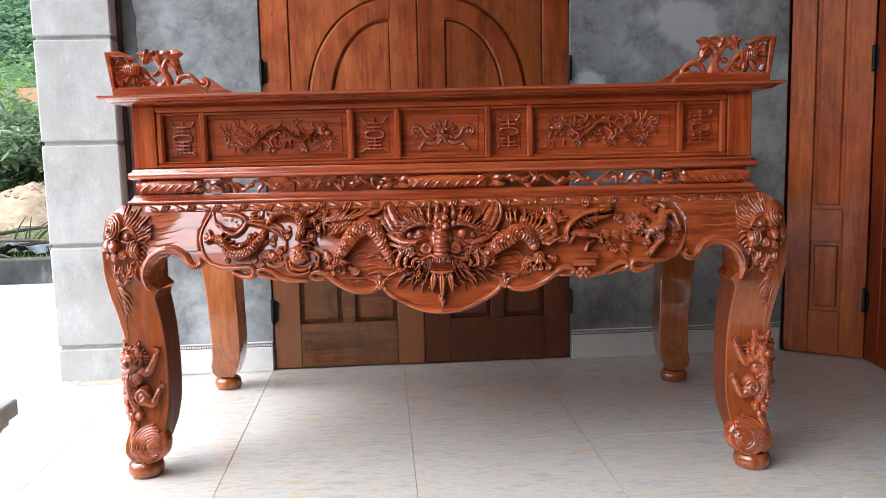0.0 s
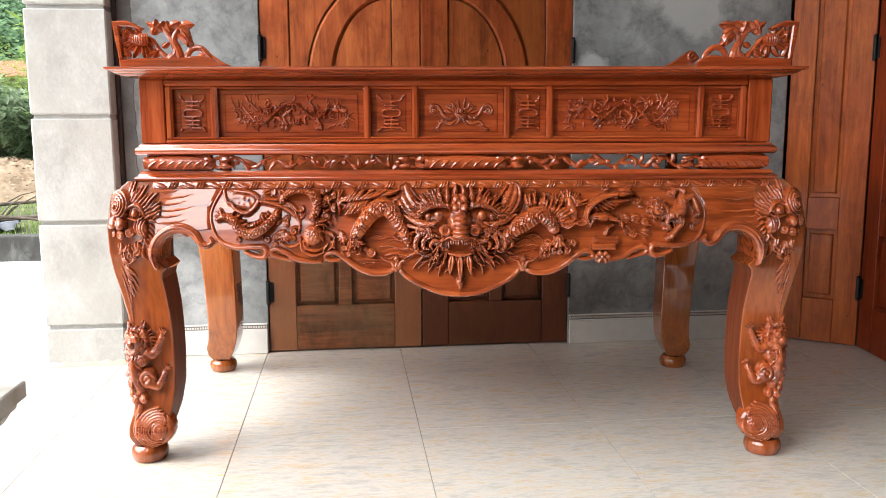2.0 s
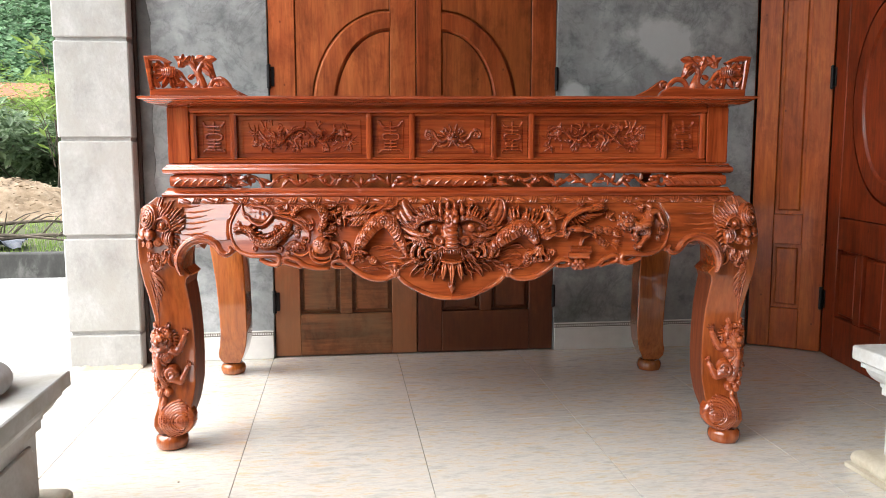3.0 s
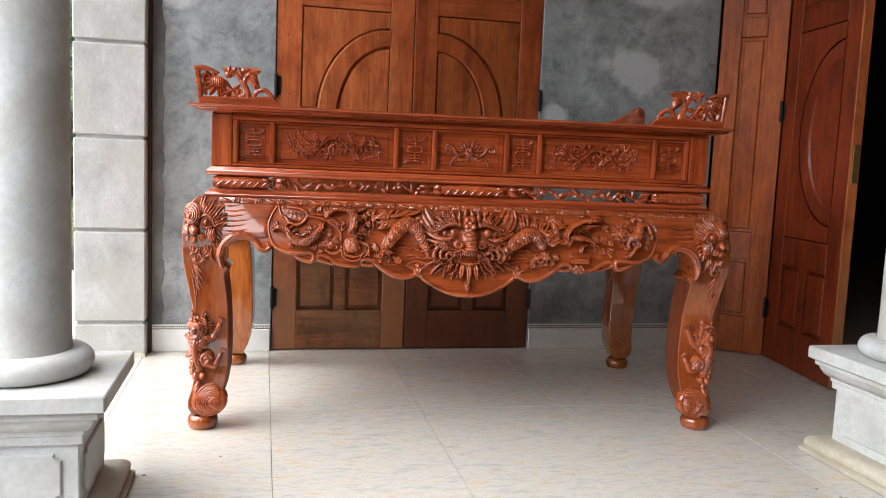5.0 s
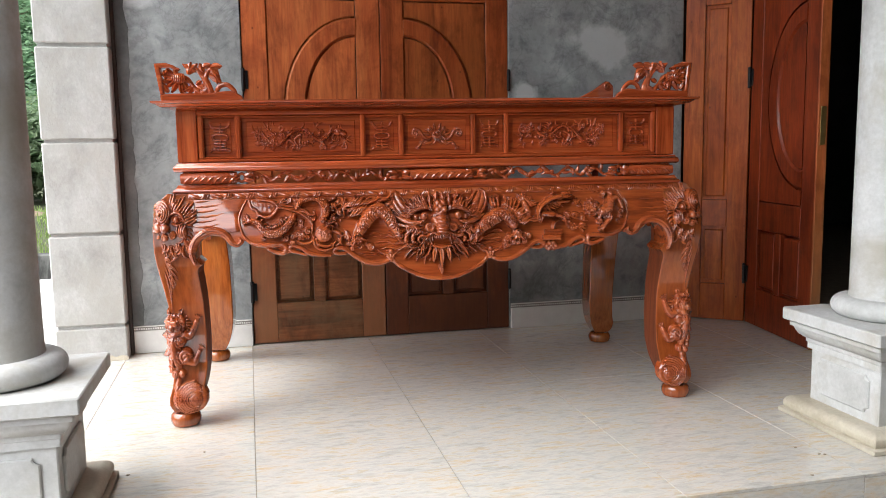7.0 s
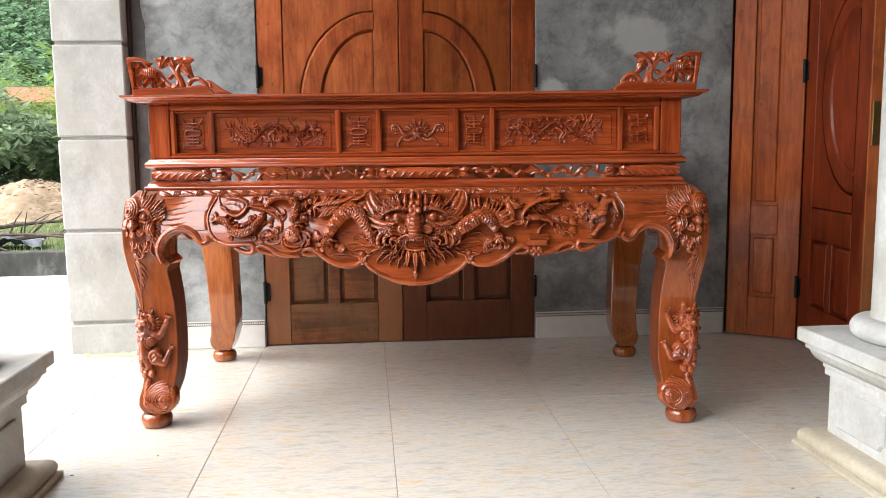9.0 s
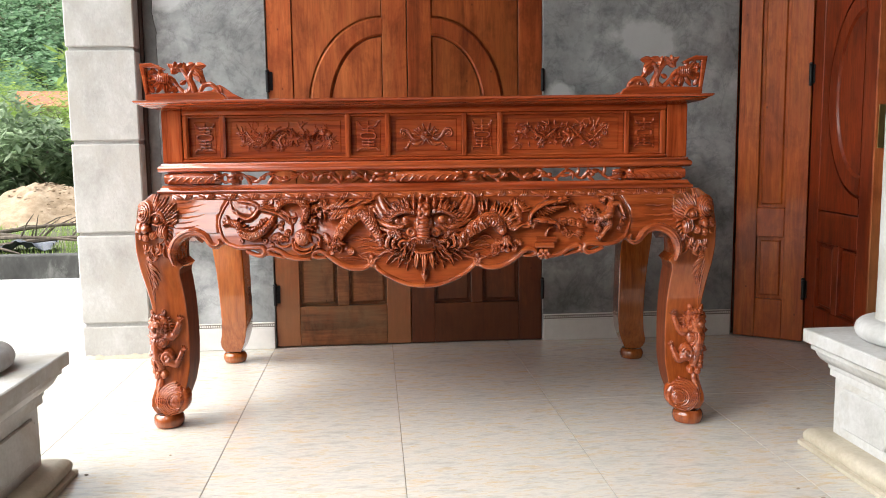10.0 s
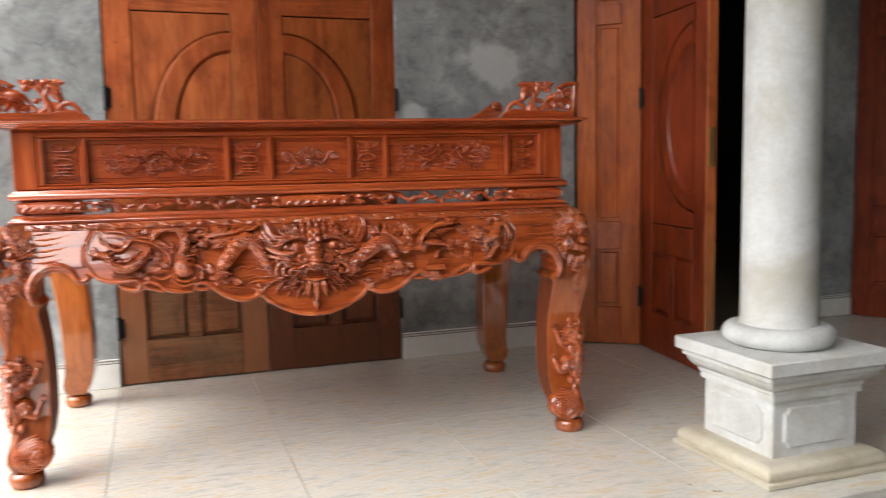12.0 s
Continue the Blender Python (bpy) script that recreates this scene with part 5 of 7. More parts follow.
# rounded rim with scrolled breaks along the scallops, one for each side
for s in (-1, 1):
    R = Relief(*((0.0, 0.91) if s > 0 else (-0.91, 0.0)), 0.505, 0.836)
    C = [(x, z + 0.006) for x, z in HALF[:6]]
    R.stroke([(s * x, z) for x, z in C], [0.008, 0.0075, 0.0075], 0.002, "round", 0.9)
    for C, w in (([(0.186, 0.604), (0.215, 0.590), (0.258, 0.591), (0.298, 0.607), (0.332, 0.632), (0.360, 0.650), (0.384, 0.648), (0.390, 0.636), (0.374, 0.628), (0.350, 0.628)], 0.0095),
                 ([(0.404, 0.624), (0.440, 0.625), (0.478, 0.634), (0.506, 0.652), (0.534, 0.662), (0.550, 0.655), (0.540, 0.644), (0.515, 0.636), (0.492, 0.628)], 0.0085),
                 ([(0.622, 0.652), (0.594, 0.640), (0.570, 0.638), (0.560, 0.652), (0.570, 0.667), (0.604, 0.667), (0.650, 0.667), (0.686, 0.678), (0.706, 0.694)], 0.0088)):
        R.stroke([(s * x, z) for x, z in C], [w * 0.7, w, w, w * 0.9, w * 0.55], 0.004, "round", 1.25)
    R.stroke([(s * x, z) for x, z in ((0.690, 0.680), (0.708, 0.700), (0.722, 0.735), (0.725, 0.765), (0.716, 0.795), (0.698, 0.829))], [0.0055, 0.0042, 0.0036, 0.0036], 0.006, "ridge", 1.0)
    # flared bud between the middle lobe and the next scallop
    for a in (62, 90, 118):
        R.lock(s * 0.185, 0.596, a, 0.034, 0.008, 0, 0.006, 0, 1.1)
    R.ball(s * 0.185, 0.632, 0.010, 0.010, 0.012, 0.006)
    R.lock(s * 0.180, 0.622, 180 if s > 0 else 0, 0.060, 0.0055, -0.9 * s, 0.004, 0, 1.2)
    R.lock(s * 0.192, 0.620, 0 if s > 0 else 180, 0.050, 0.0055, 0.9 * s, 0.004, 0, 1.2)
    # arch moulding that curls down the leg
    C = [(0.724, 0.692), (0.718, 0.680), (0.734, 0.671), (0.752, 0.680), (0.768, 0.702), (0.790, 0.717), (0.816, 0.722), (0.846, 0.715), (0.872, 0.695), (0.886, 0.668), (0.889, 0.640), (0.880, 0.608)]
    R.stroke([(s * x, z) for x, z in C], [0.006, 0.010, 0.014, 0.016, 0.016, 0.015, 0.006], 0.005, "round", 0.9)
    R.stroke([(s * x, z + 0.004) for x, z in C], [0.002, 0.004, 0.005, 0.005, 0.004, 0.002], 0.017, "ridge", 1.2)
    apron_relief("edge_moulding", R, "rounded scrolling rim of the apron", lambda gx, gz: gz < 0.831)

# -- carving on the left of the field: tail, claw, ribbon-tied cloud plate --
rng = random.Random(27)
R = Relief(-0.73, -0.36, 0.60, 0.835)
plate_rim = [(-0.693, 0.835), (-0.667, 0.838), (-0.655, 0.827), (-0.624, 0.824), (-0.603, 0.817), (-0.588, 0.803), (-0.599, 0.780), (-0.624, 0.764), (-0.655, 0.776), (-0.665, 0.791), (-0.680, 0.797), (-0.688, 0.819), (-0.693, 0.835)]
R.stroke([(-0.672, 0.818), (-0.644, 0.802), (-0.613, 0.797)], [0.018, 0.024, 0.024], 0.006, "flat", 0.25)
R.stroke(plate_rim, [0.0045, 0.006, 0.006, 0.0045], 0.008, "round", 1.2)
for C, w in (([(-0.590, 0.804), (-0.532, 0.800), (-0.491, 0.787), (-0.470, 0.769), (-0.454, 0.773), (-0.460, 0.783)], 0.0055), ([(-0.588, 0.798), (-0.532, 0.787), (-0.489, 0.764), (-0.465, 0.737), (-0.468, 0.709)], 0.006), ([(-0.532, 0.793), (-0.488, 0.777), (-0.473, 0.754)], 0.004)):
    R.stroke(C, [w * 0.7, w, w, w * 0.8, w * 0.5], 0.010, "ridge", 1.5)
R.body([(-0.678, 0.753), (-0.656, 0.744), (-0.637, 0.718), (-0.606, 0.707), (-0.574, 0.717), (-0.547, 0.741), (-0.532, 0.766)], [0.011, 0.013, 0.0155, 0.016, 0.015, 0.012], [0.008, 0.012, 0.016, 0.016, 0.012, 0.006], 0.0105, 1, True, 1.0)
R.paw(-0.688, 0.755, 160, 0.017, 0.012, 4)
R.body([(-0.519, 0.798), (-0.501, 0.821), (-0.470, 0.833), (-0.438, 0.829), (-0.419, 0.807), (-0.416, 0.776), (-0.426, 0.753)], [0.010, 0.014, 0.0165, 0.017, 0.016, 0.013], [0.006, 0.012, 0.018, 0.020, 0.018, 0.012], 0.0105, 1, True, 1.0)
for a in (160, 200, 240, 275, 310):    # folded leaf beside the tail
    R.lock(-0.506, 0.706, a, 0.026, 0.009, 0.4, 0.010, 0, 1.0, "leaf")
R.curl(-0.481, 0.713, 0.012, 0.0042, 1.4, 40, 1, 0.008, 1.4)
R.stroke([(-0.522, 0.680), (-0.494, 0.667), (-0.470, 0.675), (-0.460, 0.690)], [0.003, 0.005, 0.005, 0.003], 0.008, "ridge", 1.4)
R.ball(-0.426, 0.701, 0.030, 0.030, 0.020, 0.010)         # rounded boss with curled texture
for i in range(11):
    a = i * 2.4
    R.curl(-0.426 + 0.0062 * math.sqrt(i) * math.cos(a), 0.701 + 0.0062 * math.sqrt(i) * math.sin(a), 0.0065, 0.0026, 1.2, 40 * i, 1, 0.022, 1.4)
for C in ([(-0.454, 0.687), (-0.445, 0.664), (-0.414, 0.657), (-0.391, 0.669)], [(-0.463, 0.694), (-0.456, 0.659), (-0.426, 0.643), (-0.389, 0.653)], [(-0.398, 0.712), (-0.370, 0.704), (-0.364, 0.679), (-0.382, 0.658)], [(-0.389, 0.708), (-0.360, 0.692), (-0.366, 0.665)]):
    R.stroke(C, [0.0035, 0.006, 0.006, 0.003], 0.010, "ridge", 1.4)
for x, z, r, a in ((-0.401, 0.827, 0.013, 20), (-0.385, 0.801, 0.014, 120), (-0.401, 0.789, 0.011, 220), (-0.366, 0.778, 0.016, 80), (-0.389, 0.755, 0.014, 300), (-0.351, 0.750, 0.013, 190), (-0.335, 0.770, 0.011, 10), (-0.368, 0.814, 0.011, 250), (-0.401, 0.740, 0.011, 60)):
    R.ball(x, z, r, r, r * 0.7, 0.008)
    R.curl(x, z, r * 0.85, r * 0.30, 1.3, a, rng.choice((-1, 1)), 0.014, 1.5)
for x, z, a, n, ln in ((-0.389, 0.820, 60, 4, 0.03), (-0.364, 0.807, 20, 5, 0.045), (-0.341, 0.788, -40, 4, 0.035), (-0.414, 0.757, -100, 4, 0.03), (-0.438, 0.835, 40, 4, 0.032)):
    R.tuft(x, z, a, n, ln, rng, 0.0046, 0.012, 80)
for i in range(26):
    x, z = rng.uniform(-0.43, -0.33), rng.uniform(0.665, 0.822)
    R.lock(x, z, rng.uniform(0, 360), rng.uniform(0.020, 0.040), 0.0044, rng.uniform(-2, 2), rng.uniform(0.012, 0.024), 0.1, 1.6)
for x, z, r, a in ((-0.640, 0.690, 0.010, 40), (-0.560, 0.690, 0.012, 150), (-0.538, 0.672, 0.010, 300), (-0.575, 0.755, 0.009, 80), (-0.505, 0.745, 0.011, 10), (-0.485, 0.690, 0.010, 200), (-0.548, 0.822, 0.010, 120), (-0.450, 0.668, 0.010, 60)):
    R.curl(x, z, r, r * 0.34, 1.4, a, rng.choice((-1, 1)), 0.006, 1.4)
for x, z, a, n, ln in ((-0.520, 0.745, 200, 4, 0.034), (-0.500, 0.725, 120, 4, 0.030), (-0.580, 0.815, 10, 3, 0.036), (-0.545, 0.690, 20, 4, 0.032), (-0.470, 0.745, 60, 4, 0.030)):
    R.tuft(x, z, a, n, ln, rng, 0.0046, 0.005, 100)
apron_relief("dragon_tail", R, "looping scaly dragon tail with claws, ribbons and clouds", k=1.25)
g = Geo()
ball(g, (-0.619, face(0.797) - 0.013, 0.797), (0.0045, 0.0025, 0.0045), 10, 6)
part("inlaid_stud", g, M_STUD, apron, "small dark blue inlaid stud")

# -- the two arching bodies beside the head --
for s in (-1, 1):
    rng = random.Random(41 + s)
    R = Relief(*((0.09, 0.43) if s > 0 else (-0.39, -0.08)), 0.575, 0.835)

    def A(a):
        return a if s > 0 else 180 - a
    if s < 0:
        top = [(-0.152, 0.689), (-0.174, 0.728), (-0.197, 0.766), (-0.223, 0.783), (-0.254, 0.765), (-0.280, 0.734), (-0.300, 0.701)]
        mane, paw_at, claw_a, snails = ((-0.345, 0.807), (-0.208, 0.824)), (-0.307, 0.690), -70, [(-0.258, 0.651, 0.014), (-0.294, 0.656, 0.012), (-0.320, 0.665, 0.012), (-0.339, 0.688, 0.011)]
        wind = [[(-0.233, 0.686), (-0.197, 0.695), (-0.159, 0.675), (-0.124, 0.679)], [(-0.239, 0.663), (-0.202, 0.669), (-0.165, 0.658), (-0.121, 0.662)], [(-0.221, 0.639), (-0.190, 0.646), (-0.152, 0.639), (-0.109, 0.645)], [(-0.264, 0.691), (-0.239, 0.698), (-0.215, 0.689)], [(-0.302, 0.627), (-0.252, 0.630), (-0.208, 0.624)]]
    else:
        top = [(0.119, 0.665), (0.136, 0.696), (0.165, 0.722), (0.199, 0.742), (0.229, 0.757), (0.257, 0.743), (0.273, 0.718)]
        mane, paw_at, claw_a, snails = ((0.199, 0.796), (0.299, 0.763)), (0.289, 0.690), -100, [(0.252, 0.647, 0.015), (0.311, 0.655, 0.014), (0.289, 0.652, 0.012), (0.329, 0.674, 0.012)]
        wind = [[(0.119, 0.678), (0.155, 0.671), (0.193, 0.685), (0.219, 0.676)], [(0.112, 0.651), (0.155, 0.646), (0.199, 0.656), (0.232, 0.642)], [(0.137, 0.627), (0.187, 0.633), (0.224, 0.627), (0.262, 0.629)], [(0.193, 0.664), (0.218, 0.670), (0.237, 0.662)], [(0.193, 0.695), (0.219, 0.701), (0.239, 0.691)]]
    for C in wind:
        R.stroke(C, [0.002, 0.0042, 0.0046, 0.0018], 0.002, "ridge", 1.6)
        R.stroke([(x + 0.012, z - 0.010) for x, z in C[:3]], [0.0016, 0.0034, 0.0012], 0.001, "ridge", 1.6)
    for i in range(17):          # windswept crest behind the body
        t = i / 16
        x, z = mane[0][0] + (mane[1][0] - mane[0][0]) * t, mane[0][1] + (mane[1][1] - mane[0][1]) * t - 0.012
        for d, up in ((0.0, 0.030), (0.018, 0.022), (0.034, 0.026)):
            R.lock(x + 0.4 * d, z - d, (46 - 26 * t if s < 0 else 104 - 80 * t) + rng.uniform(-10, 10), rng.uniform(0.040, 0.066) if s < 0 else rng.uniform(0.036, 0.055), 0.0054, rng.uniform(-0.6, 0.4), up, 0.05, 1.6)
    R.body(top, [0.016, 0.021, 0.026, 0.027, 0.025, 0.019], [0.010, 0.014, 0.020, 0.024, 0.022, 0.016], 0.0125, -1 if s < 0 else 1, False, 0.95, 0.0)
    R.paw(paw_at[0], paw_at[1], claw_a, 0.024, 0.022, 4)
    for x, z, r in snails:
        R.ball(x, z, r, r, r * 0.7, 0.006)
        R.curl(x, z, r * 0.9, r * 0.30, 1.5, rng.uniform(0, 360), rng.choice((-1, 1)), 0.012, 1.5)
    if s < 0:
        for i in range(9):       # bundle of strands where the crest begins
            R.lock(-0.358, 0.794, 75 - 16 * i, rng.uniform(0.035, 0.055), 0.0055, rng.uniform(-1, 1), 0.014, 0.06, 1.5)
        for i in range(6):
            R.lock(-0.333, 0.698, 120 + 24 * i, 0.030, 0.0050, 0.8, 0.010, 0.05, 1.5)
    else:
        for i in range(12):      # fan of spines over the second trunk
            t = i / 11
            R.lock(0.324, 0.772, 128 - 105 * t, rng.uniform(0.048, 0.062), 0.0054, -0.25, 0.010, 0, 1.5)
        R.stroke([(0.324, 0.794), (0.331, 0.768), (0.336, 0.747)], [0.010, 0.015, 0.010], 0.016, "round", 1.0)
        R.stroke([(0.331, 0.743), (0.351, 0.733), (0.365, 0.735)], [0.008, 0.010, 0.012], 0.010, "leaf", 1.0)
        for i in range(7):
            R.lock(0.280, 0.788, 150 - 22 * i, rng.uniform(0.026, 0.036), 0.0048, 0.4, 0.012, 0, 1.5)
    for i in range(11):      # cloud curls under the claws
        x, z, r = paw_at[0] + rng.uniform(-0.050, 0.060), paw_at[1] - rng.uniform(0.012, 0.050), rng.uniform(0.008, 0.013)
        R.ball(x, z, r, r, r * 0.5, 0.004)
        R.curl(x, z, r * 0.9, r * 0.32, 1.4, rng.uniform(0, 360), rng.choice((-1, 1)), 0.007, 1.4)
    apron_relief("dragon_body", R, "arching scaly dragon body with spiny crest and claws", k=1.15)

# -- the bird, books and beast --
rng = random.Random(31)
R = Relief(0.33, 0.62, 0.60, 0.835)
for i in range(10):          # primaries, then two shorter rows over them
    t = i / 9
    R.lock(0.386 + 0.066 * t, 0.766 + 0.014 + 0.020 * math.sin(t * 2.2), -68 + 62 * t, 0.046 + 0.014 * t, 0.0066, 0.3, 0.012, 0, 1.2)
for i in range(8):
    t = i / 7
    R.lock(0.389 + 0.062 * t, 0.775 + 0.014 + 0.022 * math.sin(t * 2.2), -62 + 55 * t, 0.026, 0.0058, 0.3, 0.019, 0, 1.2)
R.stroke([(0.373, 0.741), (0.375, 0.770), (0.404, 0.797), (0.443, 0.812), (0.486, 0.816)], [0.005, 0.0075, 0.0085, 0.0075, 0.005], 0.022, "round", 1.2)
for i in range(5):           # raised far wing
    R.lock(0.469, 0.809, 52 - 9 * i, 0.056 - 0.003 * i, 0.0068, -0.2, 0.010 + 0.002 * i, 0, 1.1)
R.ball(0.414, 0.751, 0.036, 0.0125, 0.020, 0.014, 0)
for i in range(6):           # tail
    R.lock(0.396, 0.747, 172 + 12 * i, 0.034, 0.0052, 0.3, 0.012, 0, 1.2)
R.stroke([(0.439, 0.747), (0.456, 0.744), (0.469, 0.734), (0.471, 0.721)], [0.009, 0.0085, 0.007, 0.003], 0.020, "round", 1.1)
R.stroke([(0.450, 0.726), (0.434, 0.718), (0.425, 0.698)], [0.003, 0.004, 0.0025], 0.012, "round", 1.4)
R.eye(0.461, 0.740, 0.003, 0.028)
for x, z, a, n, ln in ((0.480, 0.753, -40, 6, 0.04), (0.505, 0.747, -20, 6, 0.04), (0.486, 0.722, -60, 5, 0.032), (0.536, 0.734, -10, 5, 0.036), (0.517, 0.784, 40, 5, 0.034), (0.536, 0.709, -30, 4, 0.03), (0.424, 0.835, 0, 4, 0.035), (0.449, 0.832, 170, 4, 0.03)):
    R.tuft(x, z, a, n, ln, rng, 0.0048, 0.003, 120)
R.curl(0.506, 0.700, 0.013, 0.004, 1.4, 60, -1, 0.004, 1.4)
R.stroke([(0.517, 0.703), (0.536, 0.695), (0.546, 0.680)], [0.003, 0.0045, 0.002], 0.004, "ridge", 1.4)
apron_relief("bird", R, "carved bird with a spread wing", k=1.7)
for z, dx in ((0.690 - 0.006, 0.004), (0.670 - 0.006, -0.004)):
    g = Geo()
    x = 0.423 + dx
    tube(g, [(x - 0.034, FY - 0.012, z), (x + 0.034, FY - 0.012, z)], 0.0105, 12)
    for k in (-0.028, -0.012, 0.0, 0.012, 0.028):
        tube(g, [(x + k, FY - 0.012, z - 0.0001), (x + k + 0.003, FY - 0.012, z)], 0.0122, 12)
    part("rolled_book", swell(g), M_CARVE, apron, "carved rolled book tied with bands")
R = Relief(0.38, 0.47, 0.595, 0.675)
R.curl(0.418, 0.634, 0.013, 0.0055, 1.4, 0, 1, 0.012)
for a in range(0, 360, 60):
    R.ball(0.418 + 0.017 * math.cos(radians(a)), 0.634 + 0.014 * math.sin(radians(a)), 0.0085, 0.0085, 0.010, 0.008)
apron_relief("rosette", R, "", lambda gx, gz: gz > 0.60)
R = Relief(0.53, 0.73, 0.63, 0.835)
for x, z, a, n, ln in ((0.555, 0.746, 200, 4, 0.028), (0.549, 0.777, 160, 4, 0.028), (0.617, 0.833, 180, 4, 0.02)):
    R.tuft(x, z, a, n, ln, rng, 0.0046, 0.003, 100)
R.stroke([(0.595, 0.760), (0.623, 0.757), (0.647, 0.768), (0.657, 0.794), (0.660, 0.823)], [0.014, 0.016, 0.017, 0.016, 0.009], [0.016, 0.020, 0.022, 0.020, 0.010], "round", 1.15)
for pts, pa in ((((0.642, 0.753), (0.650, 0.734), (0.630, 0.712), (0.618, 0.695)), -130), (((0.616, 0.754), (0.605, 0.733), (0.611, 0.724)), -90), (((0.665, 0.802), (0.686, 0.805), (0.696, 0.781), (0.701, 0.764)), -80), (((0.662, 0.823), (0.646, 0.832), (0.636, 0.820)), 220)):
    R.stroke(pts, [0.0115, 0.0095, 0.0085, 0.007], 0.020, "round", 1.15)
    R.paw(pts[-1][0], pts[-1][1], pa, 0.012, 0.016, 4)
for i in range(13):
    R.lock(0.587, 0.769, 27.7 * i, 0.036, 0.0050, 0.9, 0.014, 0, 1.4)
R.ball(0.585, 0.769, 0.018, 0.017, 0.022, 0.016)
for a in range(0, 360, 45):
    R.curl(0.585 + 0.021 * math.cos(radians(a)), 0.769 + 0.020 * math.sin(radians(a)), 0.008, 0.0032, 1.2, a, 1, 0.024, 1.4)
R.ball(0.577, 0.762, 0.009, 0.007, 0.012, 0.030)
R.eye(0.579, 0.776, 0.0038, 0.036)
R.eye(0.590, 0.777, 0.0038, 0.036)
for i in range(7):           # plumes down the flank
    R.lock(0.643, 0.753, 205 + 12 * i, 0.036, 0.0046, 0.4, 0.020, 0, 1.4)
for x, z, r in ((0.606, 0.832, 0.008), (0.621, 0.834, 0.009), (0.698, 0.736, 0.010), (0.686, 0.719, 0.010)):
    R.curl(x, z, r, r * 0.36, 1.3, 60, 1, 0.006, 1.5)
apron_relief("small_beast", R, "small carved lion-like beast", k=1.25)

# -- head in the middle, standing well out of the apron --
hr = random.Random(91)
R = Relief(-0.215, 0.215, 0.535, 0.853, 0.0016)
R.ball(0, 0.730, 0.125, 0.098, 0.046, 0.0, 0, 0.002)
R.ball(0, 0.735, 0.036, 0.056, 0.026, 0.046)
for s in (-1, 1):
    def A(a):
        return a if s > 0 else 180 - a

    def line(pts, radii, lift, prof="round", k=1.1):
        R.stroke([(s * x, z) for x, z in pts], radii, lift, prof, k)
    for i in range(15):          # hair behind the ears, swept outwards
        t = i / 14
        R.lock(s * (0.118 + 0.016 * math.sin(t * 3.1)), 0.690 + 0.110 * t, A(-28 + 88 * t + hr.uniform(-8, 8)), hr.uniform(0.046, 0.066), 0.0052, hr.uniform(-0.7, 0.7) * s, 0.006 + 0.010 * t, 0.06, 1.4)
    line([(0.116, 0.750), (0.140, 0.786), (0.158, 0.816), (0.164, 0.842)], [0.010, 0.020, 0.021, 0.012], [0.034, 0.030, 0.022, 0.014], "leaf", 0.7)      # ear
    line([(0.126, 0.744), (0.160, 0.772), (0.178, 0.806), (0.176, 0.838), (0.160, 0.848)], [0.003, 0.0045, 0.005, 0.005, 0.004], [0.034, 0.030, 0.022, 0.020])
    for i in range(11):          # hair combed from the brow up to the ear
        t = i / 10
        R.lock(s * (0.052 + 0.056 * t), 0.790 - 0.026 * t, A(84 - 52 * t + hr.uniform(-6, 6)), hr.uniform(0.040, 0.056), 0.0056, hr.uniform(-0.9, 0.1) * s, 0.044 - 0.010 * t, 0.04, 1.4)
    for i in range(12):
        t = i / 11
        R.lock(s * (0.070 + 0.046 * t), 0.786 - 0.034 * t, A(62 - 50 * t + hr.uniform(-8, 8)), hr.uniform(0.026, 0.040), 0.0042, hr.uniform(-0.6, 0.6) * s, 0.054 - 0.014 * t, 0.05, 1.5)
    for i in range(5):           # row of short crown spikes
        R.lock(s * (0.014 + 0.021 * i), 0.800 - 0.003 * i, A(88 - 7 * i), 0.044 - 0.003 * i, 0.0095 - 0.0006 * i, 0.3 * s, 0.042 - 0.003 * i, 0, 1.1)
    line([(0.028, 0.778), (0.056, 0.787), (0.088, 0.780), (0.114, 0.764)], [0.004, 0.0075, 0.0065, 0.003], 0.054)       # brow
    line([(0.072, 0.739), (0.088, 0.735), (0.108, 0.736), (0.136, 0.744), (0.164, 0.758)], [0.005, 0.0085, 0.0095, 0.008, 0.003], [0.058, 0.054, 0.046, 0.034, 0.024])    # lid running out to a horn
    line([(0.092, 0.727), (0.118, 0.722), (0.146, 0.727), (0.172, 0.738)], [0.004, 0.0065, 0.006, 0.002], [0.046, 0.038, 0.028, 0.018])
    for pts, w, lf in (([(0.056, 0.708), (0.086, 0.716), (0.116, 0.704), (0.130, 0.678), (0.120, 0.656), (0.104, 0.660)], 0.0080, 0.036), ([(0.060, 0.698), (0.084, 0.703), (0.104, 0.690), (0.106, 0.668), (0.092, 0.664)], 0.0070, 0.042), ([(0.060, 0.686), (0.076, 0.688), (0.086, 0.676), (0.080, 0.664)], 0.0056, 0.047), ([(0.124, 0.712), (0.146, 0.700), (0.152, 0.676), (0.138, 0.660)], 0.0070, 0.020)):
        line(pts, [w * 0.6, w, w, w, w * 0.5], lf)                                                                     # folds of the cheek
    for i in range(7):           # flames under the cheek
        R.lock(s * (0.070 + 0.008 * i), 0.652 - 0.002 * (i % 3), A(-34 + 12 * i), hr.uniform(0.050, 0.070), 0.0056, (0.9 if i % 2 else -0.9) * s, 0.018 - 0.001 * i, 0.14, 1.3)
